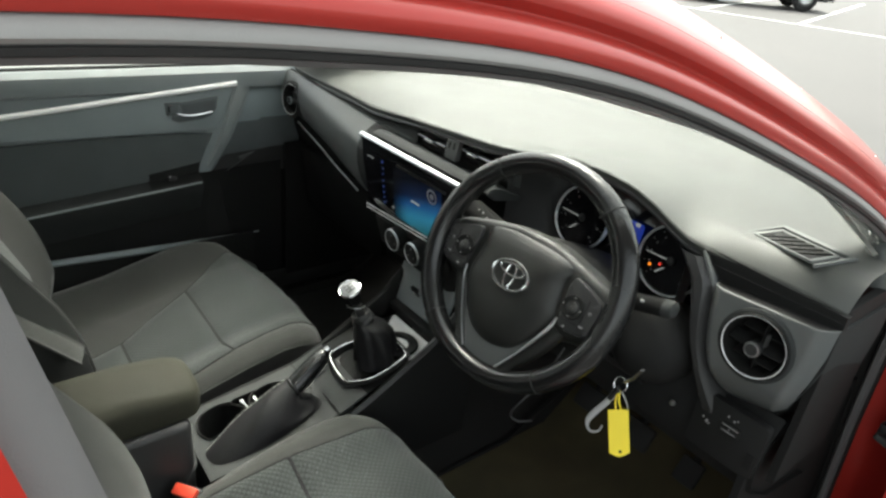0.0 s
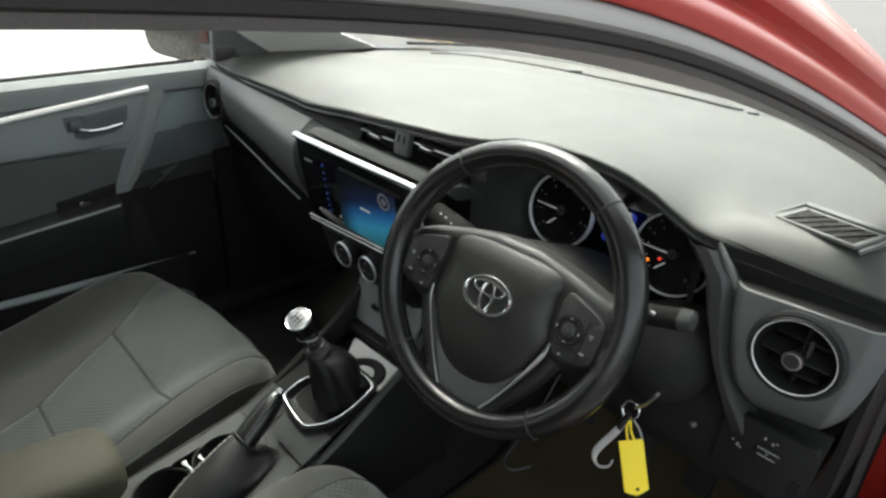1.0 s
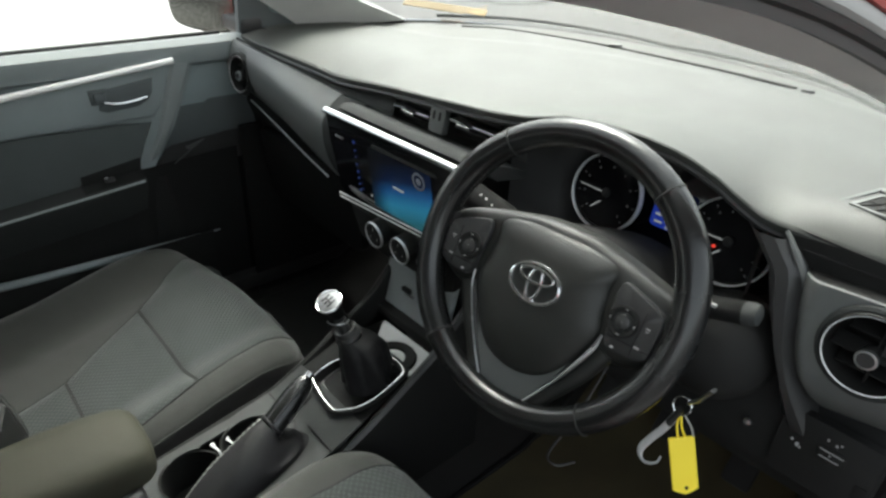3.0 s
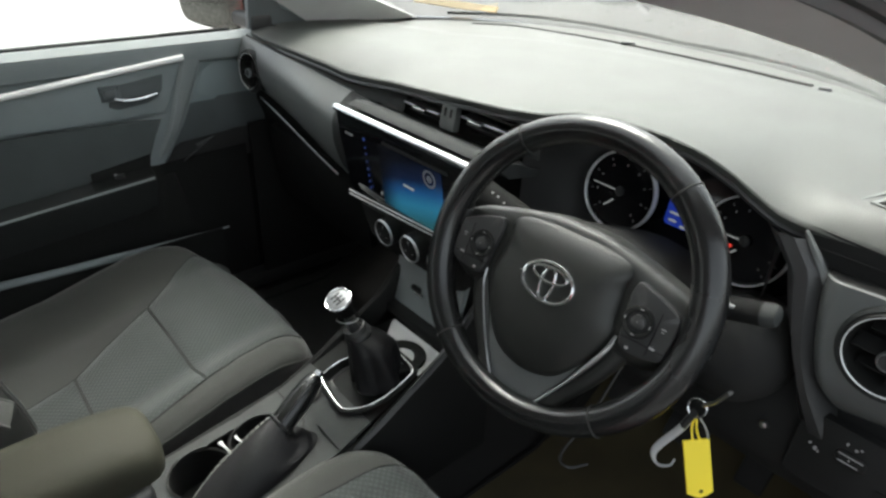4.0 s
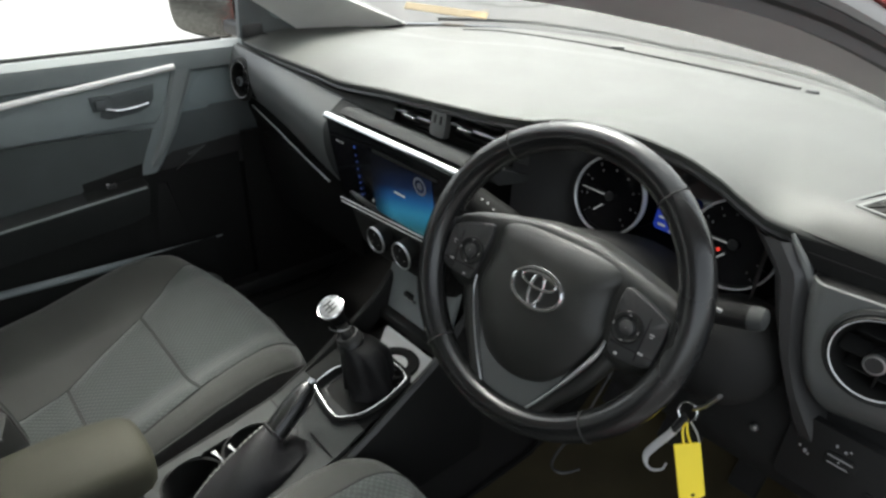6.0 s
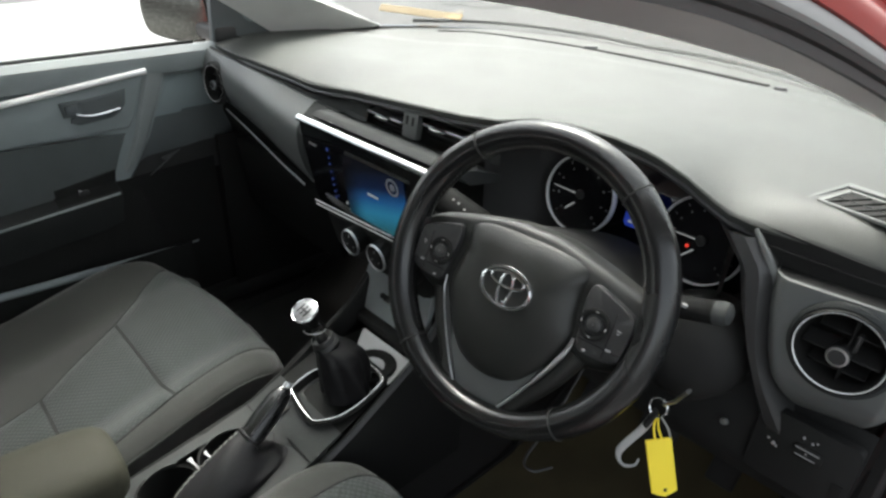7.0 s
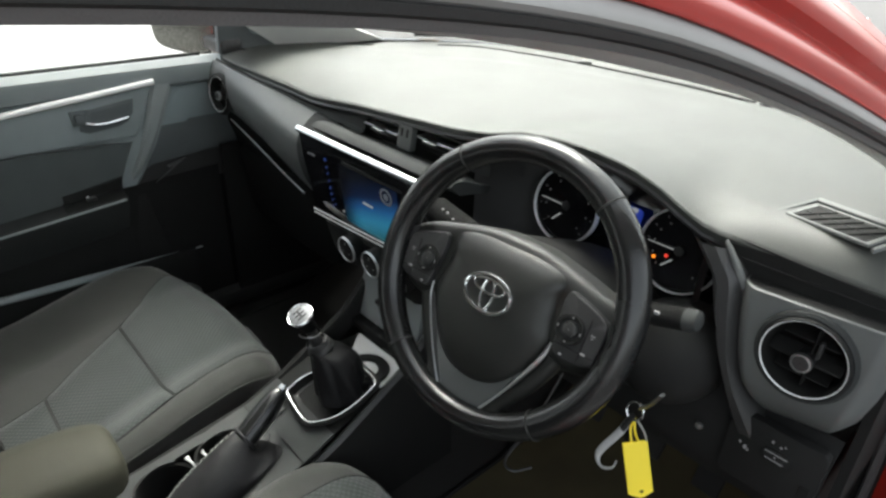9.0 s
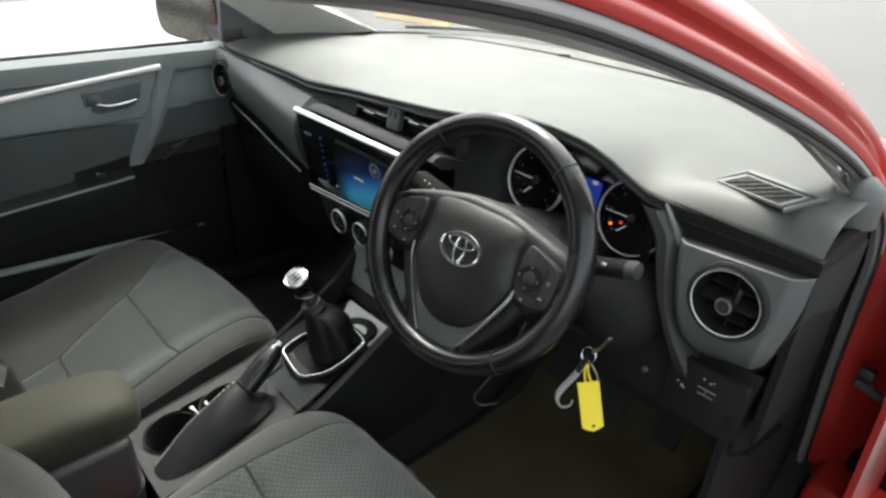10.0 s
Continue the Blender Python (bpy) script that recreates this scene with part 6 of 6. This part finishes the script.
part("window_switch", box((X + 0.016, -0.155, 0.788), (0.012, 0.02, 0.01), 0.003), M_BLACK, pdoor)
part("switch_mark", box((X + 0.02, -0.163, 0.7955), (0.004, 0.006, 0.002), 0.0005, 1), M_PRINT, pdoor)
part("pocket_edge", tube(curve([V(X + 0.02, -0.62, 0.622), V(X + 0.026, -0.426, 0.612), V(X + 0.026, -0.206, 0.602), V(X + 0.006, 0.075, 0.588)], 6), [0.009] * 12 + [0.009 - 0.0011 * k for k in range(7)], n=8), M_CARD, pdoor, "grey door pocket edge")
part("pocket", sheet([[V(X + 0.024, y, z) for z in (0.42, 0.5, 0.602)] for y in (-0.6, -0.3, 0.05)], 0.006), M_DEEP, pdoor, "black door pocket")
hb = part("handle_bezel", card([(-0.119, 0.9815), (-0.0225, 0.9935), (-0.028, 0.962), (-0.041, 0.945), (-0.062, 0.9365), (-0.126, 0.931), (-0.142, 0.9385), (-0.14, 0.95), (-0.118, 0.948)], 0.006, 0.004), M_DOORARM, pdoor, "dark door handle recess")
part("recess_back", card([(-0.112, 0.978), (-0.03, 0.988), (-0.034, 0.966), (-0.112, 0.953)], 0.0072, 0.002), M_DOORARM, hb, "dark back of the recess")
part("handle", tube(curve([V(X + 0.008, -0.13, 0.956), V(X + 0.014, -0.11, 0.951), V(X + 0.018, -0.08, 0.952), V(X + 0.016, -0.044, 0.957)], 5), [0.004] * 4 + [0.0048] * 9 + [0.004] * 3, n=10, squash=0.8), M_CHROME, hb, "chrome door handle")
part("lock_plate", card([(-0.1565, 0.9835), (-0.119, 0.9835), (-0.1175, 0.95), (-0.1535, 0.9515)], 0.007, 0.004), M_DOORARM, hb, "square lock surround")
part("lock_knob", box((X + 0.011, -0.137, 0.968), (0.01, 0.024, 0.02), 0.004), M_DOORARM, hb)
lip = lambda z: lerp([(0.78, (-0.031,)), (0.79, (-0.032,)), (0.913, (-0.044,)), (1.02, (-0.056,)), (1.05, (-0.06,))], z)[0]
tuck = lambda z: -0.022 * max(0.0, (0.88 - z) / 0.095) ** 2
EDGE_Z = (1.045, 1.0, 0.96, 0.92, 0.88, 0.865, 0.85, 0.835, 0.82, 0.8, 0.785)
part("front_edge", loft([[V(X - 0.002 + tuck(z), fy(z) + lip(z) - 0.001, z), V(X + 0.004 + tuck(z), fy(z) + lip(z) + 0.006, z), V(X + 0.003 + tuck(z), fy(z) - 0.02, z), V(X - 0.003 + tuck(z), fy(z) - 0.009, z), V(X - 0.012 + tuck(z), fy(z) - 0.004, z)] for z in EDGE_Z]), M_EDGE, pdoor, "pale grey door edge")
part("edge_panel", loft([[V(X - 0.008, fy(z) - 0.12, z), V(X - 0.0035 + tuck(z), fy(z) - 0.085, z), V(X - 0.003 + tuck(z), fy(z) + lip(z) - 0.0015, z)] for z in EDGE_Z]), M_CARD, pdoor, "grey panel beside the door edge")
part("edge_return", loft([[V(X - 0.012 + tuck(z), fy(z) - 0.0035, z), V(X - 0.016 + tuck(z), fy(z) + 0.015, z), V(-0.735 + tuck(z) * 0.8, max(0.16, fy(z) + 0.09), z)] for z in (1.045, 1.0, 0.96, 0.935, 0.915)]), M_SHUT, pdoor, "dark door edge")
# glass and its frame
part("door_glass", sheet([[V(-0.755, y, 1.05), V(-0.715, y, 1.2), V(-0.665, y, 1.36)] for y in (-0.58, -0.2, 0.0)], 0.004), M_GLASS, pdoor, "clear side window").visible_shadow = False
part("mirror_triangle", prism([(0.2, 1.055), (0.49, 1.055), (0.47, 1.078), (0.36, 1.143), (0.22, 1.215), (0.21, 1.2)], -0.015, 0.0, Matrix(((0, 0, 1, -0.735), (1, 0, 0, 0), (0, 1, 0, 0), (0, 0, 0, 1))), 0.003), M_DOORARM, pdoor, "dark corner panel by the mirror")
part("tweeter_ring", tube([V(-0.733, 0.305 + 0.024 * math.cos(w), 1.125 + 0.024 * math.sin(w)) for w in [2 * math.pi * k / 28 for k in range(28)]], 0.0022, n=6, closed=True, ref=(1, 0, 0)), M_SHUT, pdoor, "round speaker ring")
# door shut face and, between door and dash, darker steps that paint the shade
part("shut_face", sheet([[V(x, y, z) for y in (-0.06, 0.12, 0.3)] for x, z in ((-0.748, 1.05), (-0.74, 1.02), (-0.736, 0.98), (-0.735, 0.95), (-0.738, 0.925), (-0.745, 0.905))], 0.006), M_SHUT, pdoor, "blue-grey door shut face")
part("return_shade", loft([[V(X - 0.012 + tuck(z), fy(z) - 0.0035, z), V(X - 0.016 + tuck(z), fy(z) + 0.015, z), V(-0.735 + tuck(z) * 0.8, max(0.16, fy(z) + 0.09), z)] for z in (0.915, 0.895, 0.875, 0.85, 0.82, 0.8, 0.785)]), M_DOORARM, pdoor, "door edge lower down, darkened a step for shade")
part("shut_shade", sheet([[V(x, y, z) for y in (-0.06, 0.12, 0.3)] for x, z in ((-0.739, 0.925), (-0.738, 0.9), (-0.74, 0.86), (-0.7435, 0.835))], 0.006), M_DOORARM, pdoor, "shut face lower down, darkened a step for shade")
part("lower_edge", loft([[V(X - 0.003, fy(z) - 0.06, z), V(X + 0.001, fy(z) - 0.03, z), V(X - 0.004, fy(z) - 0.006, z), V(-0.738, max(0.16, fy(z) + 0.09), z)] for z in (0.79, 0.77, 0.72, 0.66, 0.55, 0.43)]), M_DEEP, pdoor, "lower door edge, black for the shade")
part("shade_step_mid", sheet([[V(-0.744, y, z) for y in (-0.06, 0.12, 0.3)] for z in (0.85, 0.8, 0.76)], 0.005), M_BLACK, pdoor, "shut face, third and darker step of the shade")
part("foot_shade", sheet([[V(-0.745, y, z) for y in (-0.06, 0.12, 0.3)] for z in (0.76, 0.6, 0.42)], 0.006), M_MATT, pdoor, "last black step of the shade, beside the footwell")
part("lower_card", card([(-0.62, 0.43), (-0.62, 0.735), (-0.1, 0.775), (-0.03, 0.76), (0.0, 0.6), (0.06, 0.43)], -0.004, 0.01), M_DEEP, pdoor, "black lower door card")
part("armrest_edge", tube([V(X + 0.041, y, 0.767 + 0.08 * (y + 0.22)) for y in (-0.62, -0.4, -0.22, -0.09)], 0.0026, n=6), M_EDGE, pdoor, "pale armrest edge")
part("trim_wedge", prism([(-0.005, 0.784), (0.0745, 0.831), (0.0275, 0.82), (0.032, 0.813), (0.05, 0.818)], 0, 0.004, Matrix(((0, 0, 1, -0.7215), (1, 0, 0, 0), (0, 1, 0, 0), (0, 0, 0, 1)))), M_TRIM, pdoor, "small grey trim wedge")
# outside mirror
mir = thing("door_mirror", (-0.86, 0.22, 1.05), "black-backed outside mirror with rain on its glass", "mirror")
MM = Matrix.Translation((-0.9, 0.2, 1.112)) @ pose(0, 0, 0, 90, 0, 24)
part("housing", dome(curve([V(-0.1, -0.045, 0), V(-0.105, 0.03, 0), V(-0.06, 0.07, 0), V(0.05, 0.068, 0), V(0.1, 0.04, 0), V(0.1, -0.045, 0), V(0.05, -0.068, 0), V(-0.05, -0.066, 0)], 5, True), 0.02, -0.08, [(1, 0), (1.04, 0.15), (1.0, 0.55), (0.8, 0.85), (0.4, 1.0)], MM), M_BLACK, mir, "black housing", 60)
part("glass", dome(curve([V(-0.098, -0.043, 0), V(-0.103, 0.028, 0), V(-0.06, 0.066, 0), V(0.049, 0.063, 0), V(0.098, 0.037, 0), V(0.098, -0.042, 0), V(0.049, -0.064, 0), V(-0.049, -0.062, 0)], 5, True), 0.018, 0.023, [(1, 0), (1, 0.8), (0.97, 1)], MM), M_MIRROR, mir, "mirror glass with raindrops")
part("foot", box((-0.79, 0.235, 1.075), (0.12, 0.06, 0.04), 0.012, 3), M_BLACK, mir, "black mirror foot")

# ---- driver's door, standing open ----
ddoor = thing("driver_door", (0.84, 0.46, 0.4), "open red driver's door", "car door")
def dbox(c, s, r=0.012, seg=3):
    b = box(c, s, r, seg)
    bmesh.ops.transform(b, matrix=Matrix.Translation((0.86, 0.47, 0)) @ pose(0, 0, 0, 0, 0, 66), verts=b.verts)
    return b


part("skin", dbox((0.03, -0.55, 0.72), (0.05, 1.02, 0.64), 0.02), M_RED, ddoor, "red outer skin")
part("card", dbox((-0.02, -0.55, 0.72), (0.05, 0.98, 0.62), 0.015), M_CARD, ddoor, "dark grey door card")
part("shut_edge", dbox((0.006, -0.045, 0.72), (0.09, 0.02, 0.62), 0.006), M_RED, ddoor, "red door edge")
strap = thing("door_check_strap", (0.8, 0.5, 0.77), "steel check strap of the open driver's door", "door check")
part("bar", box((0.815, 0.462, 0.782), (0.09, 0.01, 0.012), 0.003, 2, pose(0, 0, 0, 0, 20, 10)), M_CONSOLE, strap)
part("bracket", box((0.782, 0.478, 0.795), (0.022, 0.018, 0.034), 0.004), M_BLACK, strap)
part("bolt", lathe([(0.0005, 0.006), (0.006, 0.005), (0.007, 0)], facing((0.795, 0.466, 0.79), 0), 10), M_SATIN, strap)
# card lying against the windscreen
note = thing("paper_card", (-0.5, 0.72, 1.09), "tan paper card leaning at the foot of the windscreen", "card")
part("sheet", box((-0.53, 0.665, 1.118), (0.26, 0.004, 0.02), 0.001, 1, pose(0, 0, 0, -40, 0, 12)), M_TAN, note)

# ---- car park ----
bay_line((-14.0, 14.6, 0), (6.0, 17.4, 0))
for k in range(5):
    bay_line((-8.86 + 2.5 * k, 15.4 + 0.35 * k, 0), (-12.1 + 2.5 * k, 27.4 + 0.35 * k, 0))
# pale patch added so the ground past the passenger's window looks overexposed
bm = bmesh.new()
bmesh.ops.create_grid(bm, x_segments=6, y_segments=6, size=1)
bmesh.ops.transform(bm, matrix=Matrix.Translation((-5.6, -2.6, 0.004)) @ Matrix.Diagonal((4.0, 5.6, 1, 1)), verts=bm.verts)
site("pavement", bm, surface("pale ground for glare", (0.3, 0.3, 0.285), 0.55, grain=70, bump=0.4, var=0.25, scale=1.5), "pale ground patch added for the glare beside the bay", "pavement")
bay_line((-1.35, -3, 0), (-1.35, 2.2, 0))
bay_line((1.5, -3, 0), (1.5, 2.2, 0))


def parked_car(c, turn):
    """A dark saloon seen far off: shell, glass, wheels."""
    t = new("parked_car")
    t["site"] = 1
    t.matrix_world = pose(*c, 0, 0, turn)
    tagged(t, "dark parked car far off in the car park", "car")
    def add(name, bm, mat, label=""):
        me = bpy.data.meshes.new(name)
        bmesh.ops.recalc_face_normals(bm, faces=bm.faces)
        for f in bm.faces:
            f.smooth = True
        bm.to_mesh(me)
        bm.free()
        me.materials.append(mat)
        o = new(name, me)
        o.parent = t
        if label:
            tagged(o, label)
        return o
    rows = []
    for x, z, w in ((-2.1, 0.6, 0.7), (-2.0, 0.85, 0.8), (-1.4, 0.95, 0.86), (-0.9, 1.4, 0.66), (0.2, 1.45, 0.66), (1.0, 0.98, 0.86), (1.9, 0.85, 0.82), (2.1, 0.6, 0.7)):
        rows.append([V(x, -w, 0.3), V(x, -0.88, 0.5), V(x, -w, z * 0.9), V(x, -w * 0.8, z), V(x, w * 0.8, z), V(x, w, z * 0.9), V(x, 0.88, 0.5), V(x, w, 0.3)])
    add("body", loft(rows, wrap=True, caps=True), M_DARKPAINT, "dark painted body")
    for sx in (-1.3, 1.3):
        for sy in (-0.82, 0.82):
            wl_ = add("tyre", lathe([(0.2, -0.09), (0.31, -0.09), (0.325, -0.05), (0.325, 0.05), (0.31, 0.09), (0.2, 0.09)], Matrix.Translation((sx, sy, 0.325)) @ pose(0, 0, 0, 90), 28), M_TYRE)
            rim_ = add("rim", lathe([(0.0005, 0.04), (0.08, 0.05), (0.2, 0.085), (0.205, 0.0), (0.2, -0.085), (0.0005, -0.05)], Matrix.Translation((sx, sy, 0.325)) @ pose(0, 0, 0, 90), 20), M_SATIN)
            rim_.parent = wl_
    return t


parked_car((-9.7, 19.5, 0), 40)

# rain beads on the bonnet, windscreen and mirror
rng = random.Random(5)
beads = thing("raindrops", (0.4, 1.0, 1.05), "beads of rain lying on the paint and glass", "raindrops", kind="stuff")
verts, faces = [], []


def bead(c, n, r):
    n = n.normalized()
    s = n.cross(V(1, 0.3, 0)).normalized()
    u = n.cross(s)
    k0 = len(verts)
    for h, q in ((0.0, 1.0), (0.35, 0.85), (0.55, 0.45)):
        for j in range(7):
            a = 2 * math.pi * j / 7
            verts.append(c + (s * math.cos(a) + u * math.sin(a)) * r * q + n * r * h * 0.8)
    verts.append(c + n * r * 0.5)
    for lvl in (0, 1):
        for j in range(7):
            faces.append((k0 + lvl * 7 + j, k0 + lvl * 7 + (j + 1) % 7, k0 + lvl * 7 + 7 + (j + 1) % 7, k0 + lvl * 7 + 7 + j))
    for j in range(7):
        faces.append((k0 + 14 + j, k0 + 14 + (j + 1) % 7, k0 + 21))


BON = [(0.93, (1.03, 0.74)), (1.1, (1.005, 0.77)), (1.35, (0.96, 0.79)), (1.6, (0.9, 0.79)), (1.8, (0.83, 0.76))]
for _ in range(2600):
    u, yy = rng.uniform(-0.5, 1), rng.uniform(0.95, 1.78)
    z, w = lerp(BON, yy)
    k = u * 12
    bead(V(w * u, yy - 0.12 * u * u, z + 0.012 * math.cos(k * 0.5) - 0.075 * abs(u) ** 3 + 0.002), V(0, 0.1, 1), rng.uniform(0.003, 0.0075))
for _ in range(110):
    i, j = rng.randrange(14, len(roof_edge) - 30), rng.randrange(2, 6)
    p = roof_edge[i][j].lerp(roof_edge[i + 1][j + 1], rng.random())
    n = (roof_edge[i + 1][j] - roof_edge[i][j]).cross(roof_edge[i][j + 1] - roof_edge[i][j]).normalized()
    bead(p, n if n.z > 0 else -n, rng.uniform(0.001, 0.0026))
gl = [glass_row(t / 24) for t in range(25)]
for _ in range(900):
    i, j = rng.randrange(24), rng.randrange(10, 24)
    p = gl[i][j].lerp(gl[i + 1][j + 1], rng.random()) if rng.random() < 0.5 else gl[i][j].lerp(gl[i][j + 1], rng.random())
    e1, e2 = gl[i + 1][j] - gl[i][j], gl[i][j + 1] - gl[i][j]
    n = e2.cross(e1).normalized()
    n = n if n.z > 0 else -n
    bead(p + n * 0.0055, n, rng.uniform(0.0015, 0.004))
bm = bmesh.new()
vv = [bm.verts.new(p) for p in verts]
for f in faces:
    bm.faces.new([vv[i] for i in f])
part("beads", bm, M_DROP, beads)
